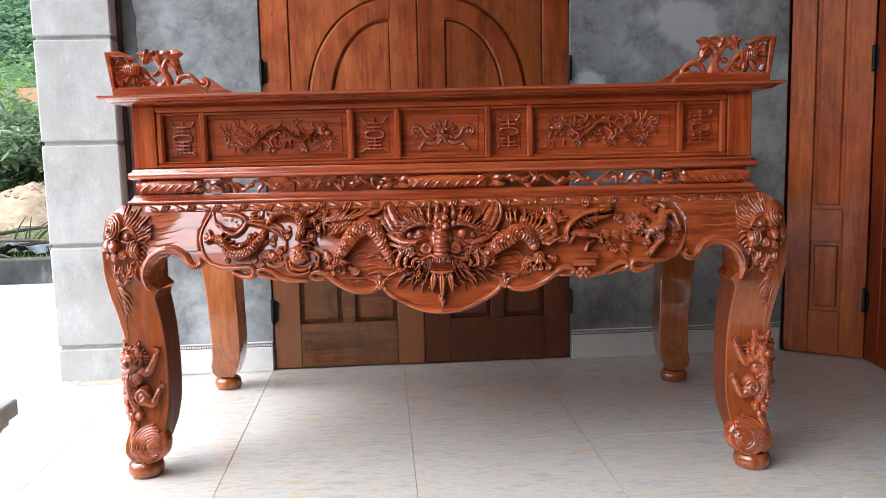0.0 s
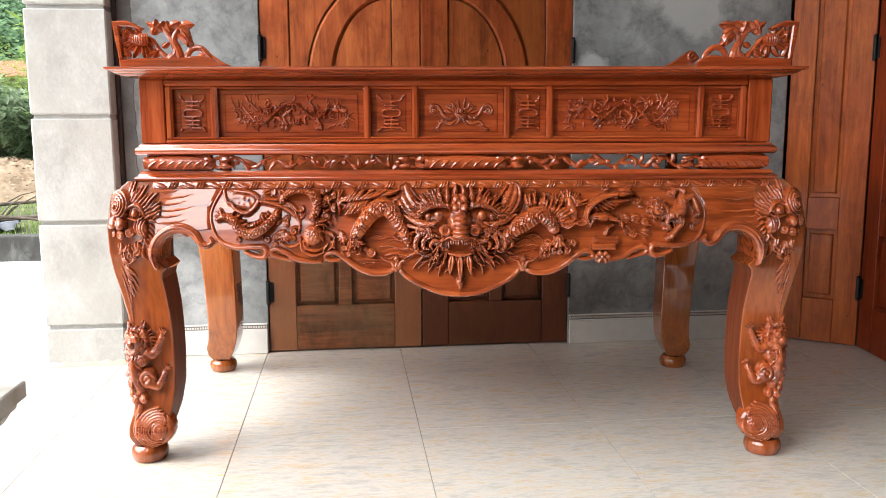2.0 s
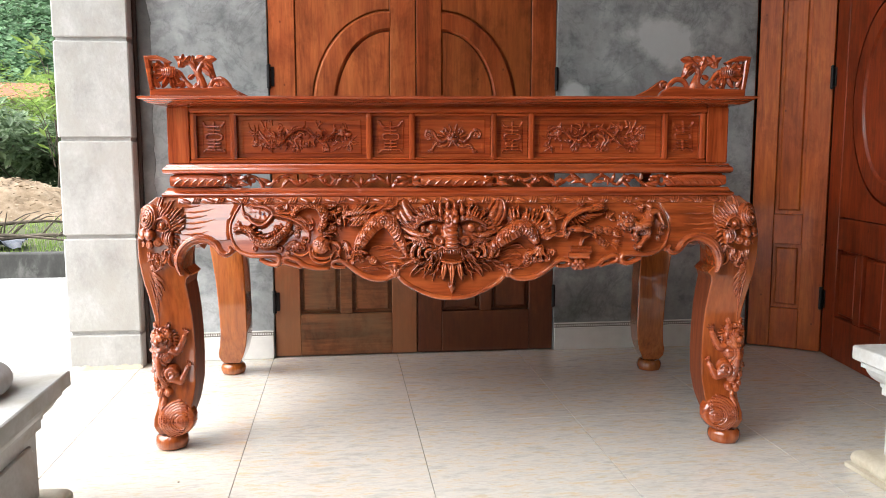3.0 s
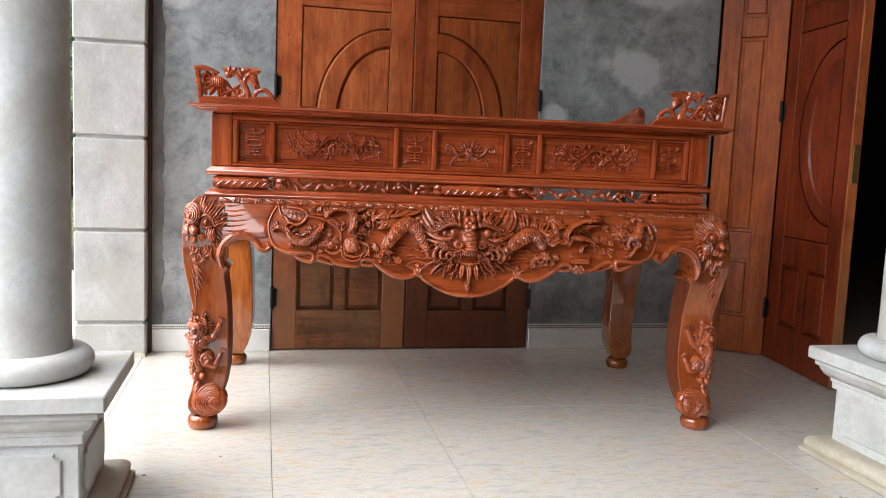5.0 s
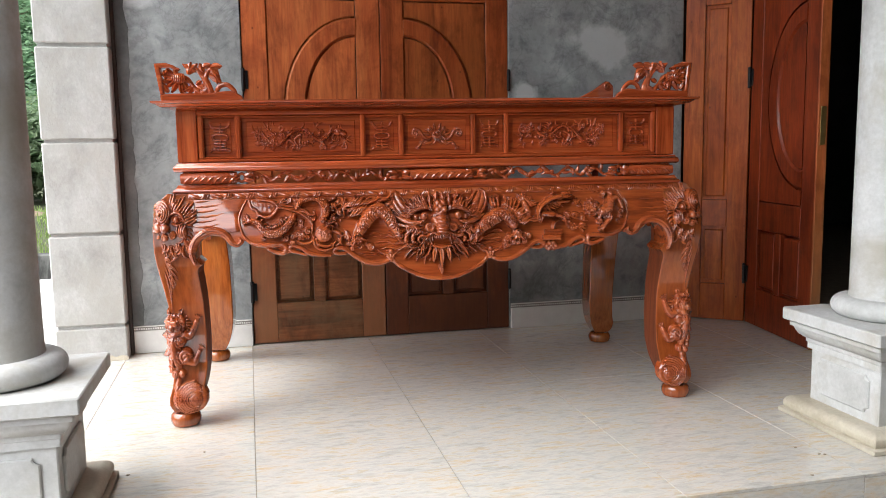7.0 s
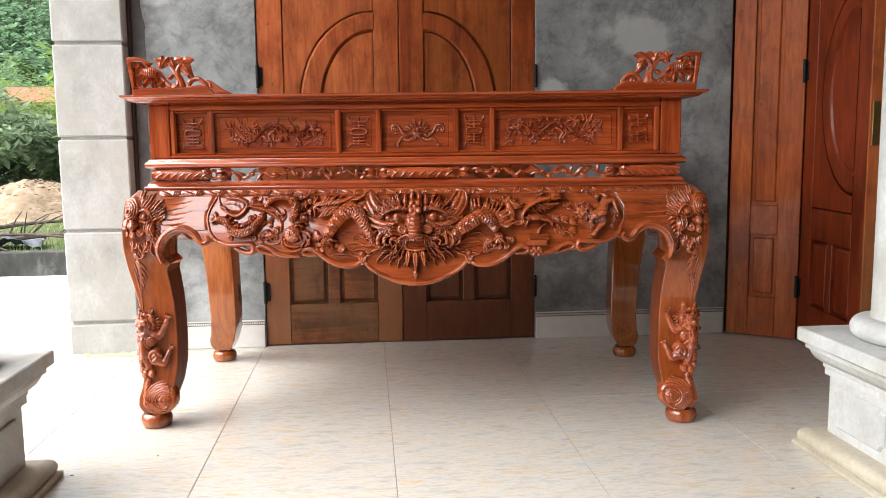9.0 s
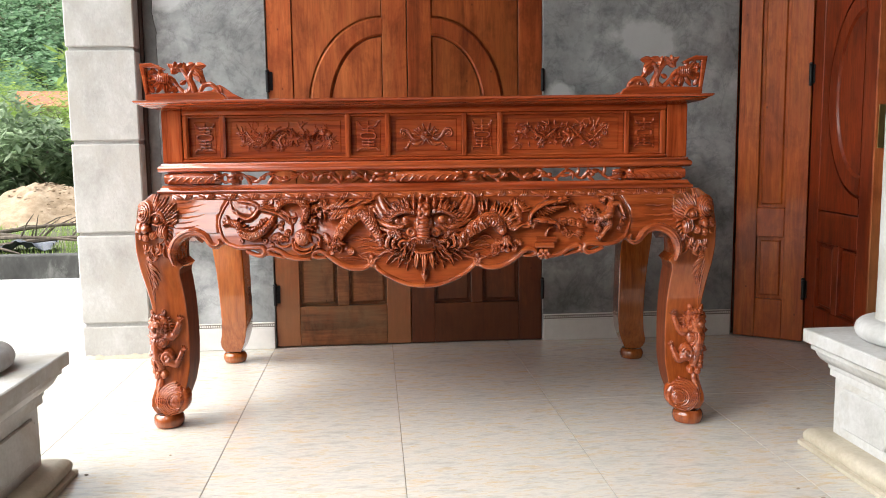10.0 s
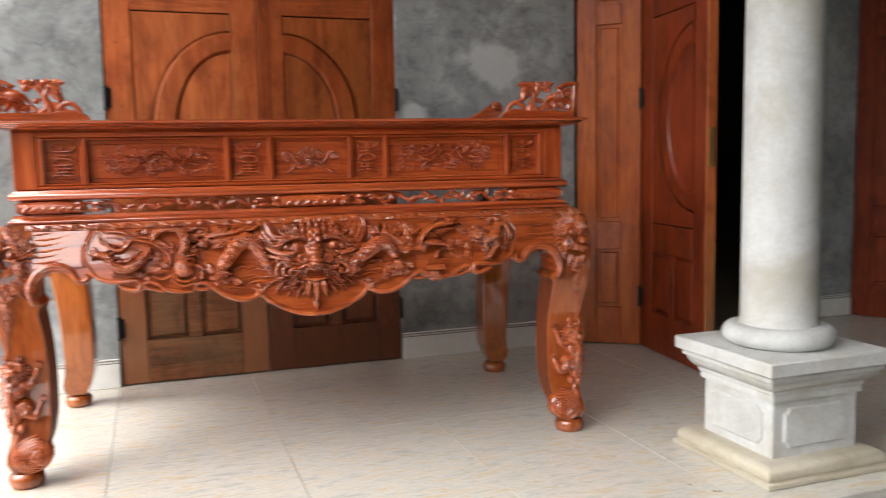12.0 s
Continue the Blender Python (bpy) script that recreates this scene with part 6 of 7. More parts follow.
    for i in range(9):           # beard swept out and down
        R.lock(s * (0.008 + 0.009 * i), 0.640 - 0.001 * i, A(-86 + 9 * i), 0.060 - 0.001 * i + hr.uniform(-0.008, 0.008), 0.0054, 0.7 * s * (1 if i % 2 else -0.8), 0.020 - 0.0016 * i, 0.16, 1.5)
    for i in range(5):
        R.lock(s * (0.012 + 0.013 * i), 0.650, A(-82 + 13 * i), 0.038, 0.0054, -0.5 * s, 0.032 - 0.003 * i, 0.08, 1.5)
    for i in range(5):           # curled tufts of the brow
        R.curl(s * (0.036 + 0.018 * i), 0.782 + (0.004, 0.007, 0.004, -0.002, -0.010)[i], 0.0085, 0.0032, 1.3, 70 * i, s, 0.060 - 0.004 * i, 1.3)
    R.ball(s * 0.042, 0.718, 0.020, 0.017, 0.012, 0.052)
R.hollow(0, 0.668, 0.038, 0.015, 0.014)                  # open mouth
for s in (-1, 1):
    R.stroke([(s * 0.044, 0.694), (s * 0.054, 0.684), (s * 0.056, 0.672)], [0.005, 0.006, 0.003], 0.044, "round", 1.1)
    for i in range(6):           # whiskers over the corner of the mouth
        R.lock(s * (0.050 + 0.004 * i), 0.690 - 0.007 * i, (-12 - 12 * i) if s > 0 else (192 + 12 * i), hr.uniform(0.026, 0.042), 0.0042, hr.uniform(-1.4, 1.4), 0.044 - 0.002 * i, 0.14, 1.4)
    for i in range(110):         # gouge cuts following the hair
        a, d = hr.uniform(-75, 88), hr.uniform(0.068, 0.165)
        x, z = d * math.cos(radians(a)), 0.732 + 0.72 * d * math.sin(radians(a))
        if not (0.04 < x < 0.105 and 0.745 < z < 0.782):
            a += hr.uniform(-25, 25)
            R.groove(s * x, z, a if s > 0 else 180 - a, hr.uniform(0.016, 0.034), 0.0026, hr.uniform(-1.5, 1.5), 0.0042)
    for i in range(16):          # short curls between brow, eye and cheek
        x, z = hr.uniform(0.076, 0.122), hr.uniform(0.690, 0.742)
        R.curl(s * x, z, hr.uniform(0.006, 0.009), 0.0026, 1.2, hr.uniform(0, 360), hr.choice((-1, 1)), 0.066 - 0.30 * (x - 0.03), 1.3)
R.ball(0, 0.784, 0.026, 0.034, 0.032, 0.050)             # long bossed forehead
for x, z in ((-0.011, 0.806), (0.011, 0.806), (0.0, 0.792), (-0.013, 0.783), (0.013, 0.783)):
    R.ball(x, z, 0.010, 0.011, 0.009, 0.074)
R.stroke([(-0.044, 0.692), (-0.030, 0.700), (-0.016, 0.693), (0.0, 0.698), (0.016, 0.693), (0.030, 0.700), (0.044, 0.692)], [0.003, 0.006, 0.007, 0.006, 0.003], 0.058, "round", 1.0)     # upper lip
R.stroke([(-0.032, 0.650), (0.0, 0.645), (0.032, 0.650)], [0.003, 0.006, 0.003], 0.040, "round", 1.2)     # lower lip
for x in (-0.024, 0.0, 0.024):
    R.lock(x, 0.640, -90 + x * 300, 0.070 if x == 0 else 0.050, 0.0100, 0, 0.034, 0, 1.2, "leaf")
R.stroke([(0, 0.585), (0, 0.566), (0, 0.546)], [0.004, 0.012, 0.003], 0.010, "round", 0.9)
head = apron_relief("dragon_head", R, "large carved dragon head with bulging eyes and teeth", lambda gx, gz: gz > foot_line(gx) + 0.010, table)
for s in (-1, 1):
    for x, z, r, out in ((0.062, 0.759, 0.0140, 0.066), (0.092, 0.755, 0.0100, 0.056)):
        g = Geo()
        ball(g, (s * x, face(z) - out, z), r, 16, 12)
        part("eye", g, M_CARVE, head)
    g = Geo()
    y = face(0.724) - 0.070
    P = [(s * 0.042 + 0.0115 * math.cos(a), y, 0.719 + 0.0115 * math.sin(a)) for a in np.linspace(0, 2 * math.pi, 21)]
    tube(g, P, 0.0056, 9)
    ball(g, (s * 0.043, y + 0.006, 0.719), (0.011, 0.005, 0.011), 10, 6)
    part("nostril", g, M_CARVE, head)
    g = Geo()
    for i in range(5):
        x = 0.005 + 0.007 * i
        lock(g, s * x, face(0.69) - 0.064 + 0.004 * i, 0.690, -90, 0.014 if i != 4 else 0.026, 0.0040, 0, 0.0, 5, 6)
    part("teeth_row", g, M_CARVE, head)
# ribbed snout: one turned body with five swellings
g = Geo()
prof = []
for i in range(31):
    t = i / 30
    z = 0.764 - 0.066 * t
    r = 0.0155 + 0.005 * t - 0.004 * max(0, t - 0.85) / 0.15 + 0.0048 * abs(math.sin(t * 5 * math.pi))
    prof.append((r, z, -0.066 - 0.022 * math.sin(t * 2.4)))
for r, z, d in prof:
    g.v += [(r * math.cos(2 * math.pi * j / 18), face(z) + d + r * 1.1 * math.sin(2 * math.pi * j / 18), z) for j in range(18)]
g.f += [(i * 18 + j, i * 18 + (j + 1) % 18, (i + 1) * 18 + (j + 1) % 18, (i + 1) * 18 + j) for i in range(30) for j in range(18)] + [tuple(range(18)), tuple(30 * 18 + j for j in range(18))]
part("snout", g, M_CARVE, head, "ribbed snout", 60)


# -- legs --
# reach from the leg's axis: outwards, inwards along the table; to the front, to the back
OUTU = [(0.050, 0.040), (0.065, 0.054), (0.085, 0.062), (0.11, 0.062), (0.15, 0.050), (0.22, 0.042), (0.35, 0.046), (0.45, 0.055), (0.52, 0.066), (0.58, 0.077), (0.65, 0.085), (0.72, 0.086), (0.78, 0.082), (0.81, 0.074), (0.835, 0.060), (0.854, 0.040)]
INU = [(0.050, 0.020), (0.075, 0.036), (0.11, 0.052), (0.155, 0.066), (0.22, 0.075), (0.30, 0.076), (0.40, 0.074), (0.47, 0.071), (0.54, 0.065), (0.60, 0.057), (0.70, 0.060), (0.854, 0.062)]
FRONT = [(0.050, 0.080), (0.085, 0.086), (0.14, 0.076), (0.22, 0.056), (0.35, 0.045), (0.45, 0.052), (0.52, 0.066), (0.60, 0.086), (0.66, 0.096), (0.72, 0.096), (0.78, 0.080), (0.82, 0.058), (0.854, 0.034)]
REAR = [(0.050, 0.004), (0.085, 0.024), (0.14, 0.050), (0.22, 0.072), (0.35, 0.082), (0.46, 0.078), (0.56, 0.066), (0.64, 0.060), (0.854, 0.062)]



def leg_at(z):
    return np.interp(z, *zip(*FRONT)), np.interp(z, *zip(*REAR))


def carved_leg(su, sv, carved, label):
    def place(a, b, z):
        return (su * (0.940 + a), sv * (0.430 + b), z)
    g = Geo()
    zs = [0.050, 0.058, 0.07, 0.085] + sorted(list(np.linspace(0.11, 0.854, 40)) + [0.600, 0.620])
    rows = []
    for z in zs:
        o, i = leg_at(z)
        o, i = o - (0.012 if z < 0.055 else 0), i - (0.012 if z < 0.055 else 0)
        ring = []
        c = 0.005
        ou = np.interp(z, *zip(*OUTU)) - (0.012 if z < 0.055 else 0)
        iu = np.interp(z, *zip(*INU)) - (0.012 if z < 0.055 else 0)
        if carved:       # pointed spur under the arch
            iu += 0.020 * max(0.0, 1 - abs(z - 0.600) / 0.020)
        for ca, cb, a0 in ((ou - c, o - c, 0), (-iu + c, o - c, 90), (-iu + c, -i + c, 180), (ou - c, -i + c, 270)):
            for k in range(4):
                t = math.radians(a0 + 30 * k)
                ring.append(place(ca + c * math.cos(t), cb + c * math.sin(t), z))
        rows.append(ring)
    n = len(rows[0])
    v = [p for r in rows for p in r]
    f = [(i * n + j, i * n + (j + 1) % n, (i + 1) * n + (j + 1) % n, (i + 1) * n + j) for i in range(len(rows) - 1) for j in range(n)]
    f += [tuple(range(n)), tuple((len(rows) - 1) * n + j for j in range(n))]
    g.add(v, f)
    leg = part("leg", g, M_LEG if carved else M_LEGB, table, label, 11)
    if carved:           # the inner side gets a darker matt wood, its shade put into colour
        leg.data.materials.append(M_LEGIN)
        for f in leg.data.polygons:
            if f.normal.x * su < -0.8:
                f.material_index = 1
    g = Geo()
    lathe(g, [(0.042, 0.0), (0.050, 0.004), (0.055, 0.016), (0.056, 0.028), (0.052, 0.042), (0.044, 0.0495)], 28, (su * 0.954, sv * 0.472))
    part("bun_foot", g, M_LEG if carved else M_LEGB, leg)
    if not carved:
        return leg
    s = su

    def X(u):          # from the distance to the table's middle
        return s * u

    def A(a):          # mirror an angle
        return a if s > 0 else 180 - a

    def Y(z, lift=0.0):
        return -(0.430 + leg_at(z)[0]) - lift

    def on_leg(name, R, label=""):
        R.H = np.where(R.H > -0.5, R.H * 0.85, R.H)
        R.xs = 0.872 + (R.xs - 0.872) * 0.87          # drawn in to the leg's width
        part(name, R.geo(lambda u, z: Y(z) + max(0.0, u - 0.965) ** 2 * 9.0, s, -0.030), M_CARVE, leg, label, 75, False)

    # mask of a lion at the knee, its snout at the outer corner
    rng = random.Random(40)
    R = Relief(0.872, 1.062, 0.605, 0.856)
    for i in range(8):       # leaf tips under the jaw
        R.lock(0.912 + 0.014 * i, 0.672 + 0.004 * math.sin(i), -75 - 7 * i, 0.040, 0.0070, 0.9 if i % 2 else -0.9, 0.002, 0.05)
    for i in range(13):      # strands swept up and inwards
        t = i / 12
        R.lock(0.978 - 0.085 * t, 0.800 - 0.050 * t, 78 + 62 * t, 0.058 + 0.012 * math.sin(i * 2.1), 0.0062, 0.45, 0.008, 0.05, 1.5)
    for i in range(9):
        t = i / 8
        R.lock(0.970 - 0.050 * t, 0.790 - 0.040 * t, 88 + 55 * t, 0.042, 0.0058, 0.5, 0.015, 0.05, 1.5)
    for i in range(6):
        R.lock(0.912, 0.745 - 0.013 * i, 165 + 12 * i, 0.034, 0.0062, 0.9, 0.006, 0.08, 1.3)
    for u, z, r, st, fl in ((0.918, 0.690, 0.015, 20, 1), (0.945, 0.668, 0.015, 60, -1), (0.975, 0.660, 0.014, 100, 1), (1.003, 0.664, 0.013, 40, -1), (1.028, 0.676, 0.012, 80, 1), (0.930, 0.648, 0.009, 0, 1), (0.962, 0.638, 0.009, 30, -1)):
        R.lock(u, z + 0.012, -90 + fl * 30, 0.046, 0.0085, -fl * 2.0, 0.006, 0.05, 1.3)
        R.lock(u + 0.008, z + 0.012, -90 - fl * 20, 0.034, 0.0060, fl * 2.4, 0.010, 0.05, 1.4)
    R.ball(0.930, 0.722, 0.022, 0.024, 0.022, 0.010)         # cheek
    for i in range(4):
        R.stroke([(0.915 + 0.009 * i, 0.700 + 0.004 * i), (0.922 + 0.009 * i, 0.725), (0.916 + 0.010 * i, 0.744)], [0.003, 0.0042, 0.003], 0.027, "ridge", 1.0)
    for u, z, r, st, fl in ((0.968, 0.712, 0.016, 200, 1), (1.000, 0.702, 0.015, 150, -1), (1.030, 0.706, 0.013, 90, 1)):
        R.ball(u, z, r * 0.95, r * 0.95, r * 0.6, 0.014)
        R.curl(u, z, r * 0.85, r * 0.32, 1.3, st, fl, 0.018, 1.5)
    R.ball(0.998, 0.736, 0.020, 0.018, 0.024, 0.024)
    R.ball(1.032, 0.737, 0.021, 0.020, 0.026, 0.018)
    R.ball(0.952, 0.768, 0.022, 0.017, 0.012, 0.014)         # eye and its lids
    R.ball(0.952, 0.766, 0.012, 0.0115, 0.014, 0.020, 0, 0.008)
    R.stroke([(0.918, 0.760), (0.935, 0.784), (0.958, 0.790), (0.978, 0.778), (0.985, 0.756)], [0.004, 0.006, 0.007, 0.006, 0.004], 0.022, "ridge", 1.6)
    R.stroke([(0.928, 0.752), (0.950, 0.746), (0.972, 0.752)], [0.003, 0.005, 0.003], 0.020, "ridge", 1.2)
    R.ball(1.012, 0.793, 0.040, 0.042, 0.036, 0.010, 0, 0.006)  # ribbed snout
    for i in range(5):
        r = 0.036 - 0.0078 * i
        R.stroke([(1.014 + r * math.cos(a), 0.790 + r * 1.1 * math.sin(a)) for a in np.linspace(0.6, 4.6, 16)], [0.0028, 0.0038, 0.0038, 0.0028], 0.0085 + 0.036 * math.sqrt(1 - (r / 0.042) ** 2), "ridge", 1.5, 0.005, 0)
    R.ball(1.020, 0.786, 0.008, 0.009, 0.012, 0.042)
    on_leg("lion_mask", R, "carved lion mask with flowing mane")
    # leaf spray down the outer edge
    R = Relief(0.90, 1.06, 0.40, 0.675)
    for d, z1, w in ((0.0, 0.425, 0.0070), (0.011, 0.455, 0.0055), (0.021, 0.490, 0.0048), (0.030, 0.525, 0.0042)):
        R.stroke([(1.028 - d, 0.655), (1.022 - d, 0.610), (1.008 - d, 0.560), (0.998 - 0.5 * d, (0.560 + z1) / 2), (0.996, z1)], [w, w, w * 0.9, w * 0.7, w * 0.3], 0.002, "ridge", 1.3)
    for u, z, a, ln, w, cu in ((1.006, 0.628, 175, 0.034, 0.0085, 1.5), (0.998, 0.606, 205, 0.050, 0.0090, 0.5), (0.994, 0.588, 220, 0.052, 0.0085, 0.4), (0.992, 0.568, 236, 0.046, 0.0075, 0.3), (0.992, 0.548, 246, 0.040, 0.0065, 0.2)):
        R.lock(u, z, a, ln, w, cu, 0.002, 0, 1.1, "leaf")
    on_leg("leaf_spray", R)
    # small lion that climbs the outer edge
    R = Relief(0.87, 1.055, 0.155, 0.445)
    for i in range(11):      # mane behind the head
        R.lock(0.968, 0.372, 100 + 17 * i, 0.052, 0.0066, 0.9, 0.010, 0.06, 1.4)
    for i in range(8):
        R.lock(1.006 - 0.003 * i, 0.335 - 0.014 * i, -40 - 5 * i, 0.034, 0.0058, -0.6, 0.008, 0, 1.3)
    R.stroke([(0.962, 0.345), (0.932, 0.336), (0.914, 0.358), (0.900, 0.386)], [0.018, 0.016, 0.013, 0.011], [0.016, 0.014, 0.010, 0.008], "round", 1.2)
    for i in range(4):
        R.stroke([(0.934 - 0.008 * i, 0.325 + 0.012 * i), (0.922 - 0.007 * i, 0.350 + 0.010 * i)], [0.002, 0.003], 0.026 - 0.003 * i, "ridge", 1.2)
    R.paw(0.897, 0.396, 105, 0.014, 0.008, 4)
    R.stroke([(0.985, 0.350), (1.000, 0.308), (0.990, 0.265), (0.978, 0.225)], [0.024, 0.027, 0.025, 0.015], [0.014, 0.018, 0.016, 0.010], "round", 1.2)
    for i in range(9):       # low comb down the spine
        R.ball(1.006 + 0.012 * math.sin(0.5 + i * 0.35), 0.352 - 0.015 * i, 0.009, 0.008, 0.010, 0.026)
    R.ball(0.966, 0.318, 0.021, 0.021, 0.016, 0.026)         # shoulder knob
    R.curl(0.966, 0.318, 0.015, 0.0050, 1.3, 120, -1, 0.036)
    for i in range(6):
        R.lock(0.978 + 0.002 * i, 0.335 - 0.016 * i, 200, 0.026, 0.0052, 0.8, 0.034, 0, 1.2)
    R.ball(0.950, 0.262, 0.032, 0.034, 0.026, 0.012)
    R.curl(0.950, 0.262, 0.024, 0.0075, 1.4, 160, -1, 0.032)
    R.stroke([(0.938, 0.246), (0.916, 0.238), (0.903, 0.260), (0.893, 0.278)], [0.017, 0.015, 0.012, 0.011], [0.014, 0.012, 0.010, 0.006], "round", 1.2)
    R.paw(0.889, 0.285, 118, 0.013, 0.006, 4)
    R.ball(0.992, 0.372, 0.036, 0.034, 0.034, 0.014)         # head
    for a in range(20, 240, 20):
        R.ball(0.990 + 0.037 * math.cos(radians(a)), 0.377 + 0.036 * math.sin(radians(a)), 0.0095, 0.0095, 0.012, 0.020)
    R.curl(0.962, 0.398, 0.013, 0.005, 1.3, 40, 1, 0.028)
    for a in range(0, 360, 40):
        R.curl(0.994 + 0.025 * math.cos(radians(a)), 0.370 + 0.024 * math.sin(radians(a)), 0.010, 0.0042, 1.3, a, 1, 0.034, 1.5)
    R.ball(1.002, 0.368, 0.016, 0.014, 0.016, 0.040)
    R.curl(0.984, 0.384, 0.010, 0.0042, 1.4, 20, 1, 0.046, 1.5)
    for i in range(5):
        R.lock(0.984 + 0.010 * i, 0.336, -80 - 8 * i, 0.026, 0.0055, 0.7 if i % 2 else -0.7, 0.022, 0, 1.3)
    for u, z, a, ln in ((1.022, 0.335, 0, 0.028), (1.018, 0.275, -20, 0.030), (0.968, 0.412, 110, 0.026), (1.010, 0.412, 70, 0.026)):
        R.tuft(u, z, a, 4, ln, rng, 0.0062, 0.010, 90)
    for u, z, r in ((1.016, 0.318, 0.012), (1.010, 0.245, 0.011)):
        R.curl(u, z, r, r * 0.36, 1.4, 40, 1, 0.034, 1.5)
    for u, z, r in ((0.966, 0.200, 0.016), (0.994, 0.198, 0.017), (1.010, 0.212, 0.012)):
        R.ball(u, z, r, r, r * 1.2, 0.010)
        R.curl(u, z, r * 0.62, r * 0.26, 1.2, 40, 1, 0.010 + r * 0.8)
    for i in range(5):
        R.lock(0.992, 0.220, -20 - 38 * i, 0.036, 0.0055, 0.8, 0.012)
    on_leg("climbing_lion", R, "small carved lion climbing the leg")
    # snail scroll over the foot
    R = Relief(0.862, 1.035, 0.050, 0.196)
    R.stroke([(0.986, 0.194), (0.980, 0.172), (0.990, 0.150), (0.986, 0.130)], [0.008, 0.012, 0.014, 0.010], 0.002, "round", 1.1)
    R.ball(0.936, 0.110, 0.074, 0.058, 0.022, 0.0, 0)
    for i in range(6):       # strands that wind round the eye of the scroll
        r = 0.029 + 0.0085 * i
        R.stroke([(0.912 + r * 1.12 * math.cos(a), 0.106 + r * 0.92 * math.sin(a)) for a in np.linspace(2.3 - 0.16 * i, -2.0 + 0.20 * i, 16)], [0.0035, 0.0058, 0.0058, 0.003], 0.019 - 0.0022 * i, "ridge", 1.3, 0.004, 0)
    R.ball(0.912, 0.106, 0.027, 0.027, 0.014, 0.010, 0, 0.006)
    R.curl(0.912, 0.106, 0.020, 0.0060, 1.2, 150, -1, 0.017, 1.0)
    on_leg("snail_scroll", R)
    return leg


carved_leg(-1, -1, True, "front leg carved with a lion mask and climbing lion")
carved_leg(1, -1, True, "front leg carved with a lion mask and climbing lion")
carved_leg(-1, 1, False, "plain curved back leg")
carved_leg(1, 1, False, "plain curved back leg")

# side and back aprons
SIDE = [(0.872 - 0.53, 0.60), (0.335, 0.64), (0.322, 0.672), (0.295, 0.70), (0.262, 0.712), (0.235, 0.700), (0.215, 0.668), (0.190, 0.655), (0.120, 0.665), (0.05, 0.640), (0.0, 0.625)]
for s in (-1, 1):
    pts = [tuple(p) for p in spline(SIDE[::-1], 4)]
    out = [(-x, z) for x, z in pts[::-1]] + pts[1:] + [(0.37, 0.60), (0.37, 0.855), (-0.37, 0.855), (-0.37, 0.60)]
    g = Geo()
    plate(g, out, -0.985, -0.945, 0.005)
    g.moved(pose(0, 0, 0, 0, 0, -90 if s < 0 else 90))
    part("side_apron", g, M_APRON, table)
g = Geo()
block(g, -0.88, 0.88, 0.445, 0.475, 0.68, 0.855, 0.004)
part("back_apron", g, M_APRON, table)
g = Geo()
block(g, -0.955, 0.955, -0.44, 0.46, 0.835, 0.8548, 0.003)
part("deck", g, M_APRON, table)

# -- waist: two mouldings with an openwork band between --
def rail_ring(name, mat, prof):
    """A moulding that runs round the case; prof holds (reach beyond the case, height)."""
    g = Geo()
    v = []
    hx, y0, y1 = 0.935, BOXY, 0.465
    for r, z in prof:
        v += [(-hx - r, y0 - r, z), (hx + r, y0 - r, z), (hx + r, y1 + r, z), (-hx - r, y1 + r, z)]
    k = len(prof)
    f = [(i * 4 + j, i * 4 + (j + 1) % 4, (i + 1) * 4 + (j + 1) % 4, (i + 1) * 4 + j) for i in range(k - 1) for j in range(4)]
    f += [(0, 1, 2, 3), tuple((k - 1) * 4 + j for j in range(4))]
    g.add(v, f)
    return part(name, g, mat, table, "", 50)


rail_ring("lower_moulding", M_BOX, [(0.000, 0.8552), (0.020, 0.8555), (0.023, 0.860), (0.022, 0.865), (0.014, 0.870), (0.010, 0.876), (0.006, 0.8835), (-0.02, 0.884)])
rail_ring("upper_moulding", M_BOX, [(-0.02, 0.929), (0.010, 0.9295), (0.017, 0.934), (0.019, 0.942), (0.016, 0.951), (0.008, 0.956), (0.006, 0.962), (-0.01, 0.9635)])

rng = random.Random(33)
waist = Geo()
block(waist, -0.105, 0.125, BOXY, BOXY + 0.03, 0.8843, 0.9288, 0.003)
wb = part("waist_band", waist, M_BOX, table, "openwork waist band carved with vines")
for xa, xb, ya, yb in [(-0.925, -0.735, BOXY, BOXY + 0.03), (0.735, 0.925, BOXY, BOXY + 0.03)] + [(s * 0.90 - 0.02, s * 0.90 + 0.02, y - 0.02, y + 0.02) for s in (-1, 1) for y in (0.42, 0.0)]:
    g = Geo()
    block(g, xa, xb, ya, yb, 0.8843, 0.9288, 0.003)
    part("waist_block", g, M_BOX, wb)
g = Geo()
for xa, xb, d in ((-0.93, -0.745, 1), (0.745, 0.93, -1), (-0.10, 0.12, 1)):
    P = [(x, BOXY - 0.004, 0.9065) for x in np.linspace(xa, xb, 12)]
    tube(g, P, [0.018, 0.0215, 0.0215, 0.017], 12)
    for i in range(7):
        x = xa + (xb - xa) * (i + 0.5) / 7
        lock(g, x, BOXY - 0.022, 0.890, 55 if d > 0 else 125, 0.040, 0.0042, -0.5 * d, 0.004)
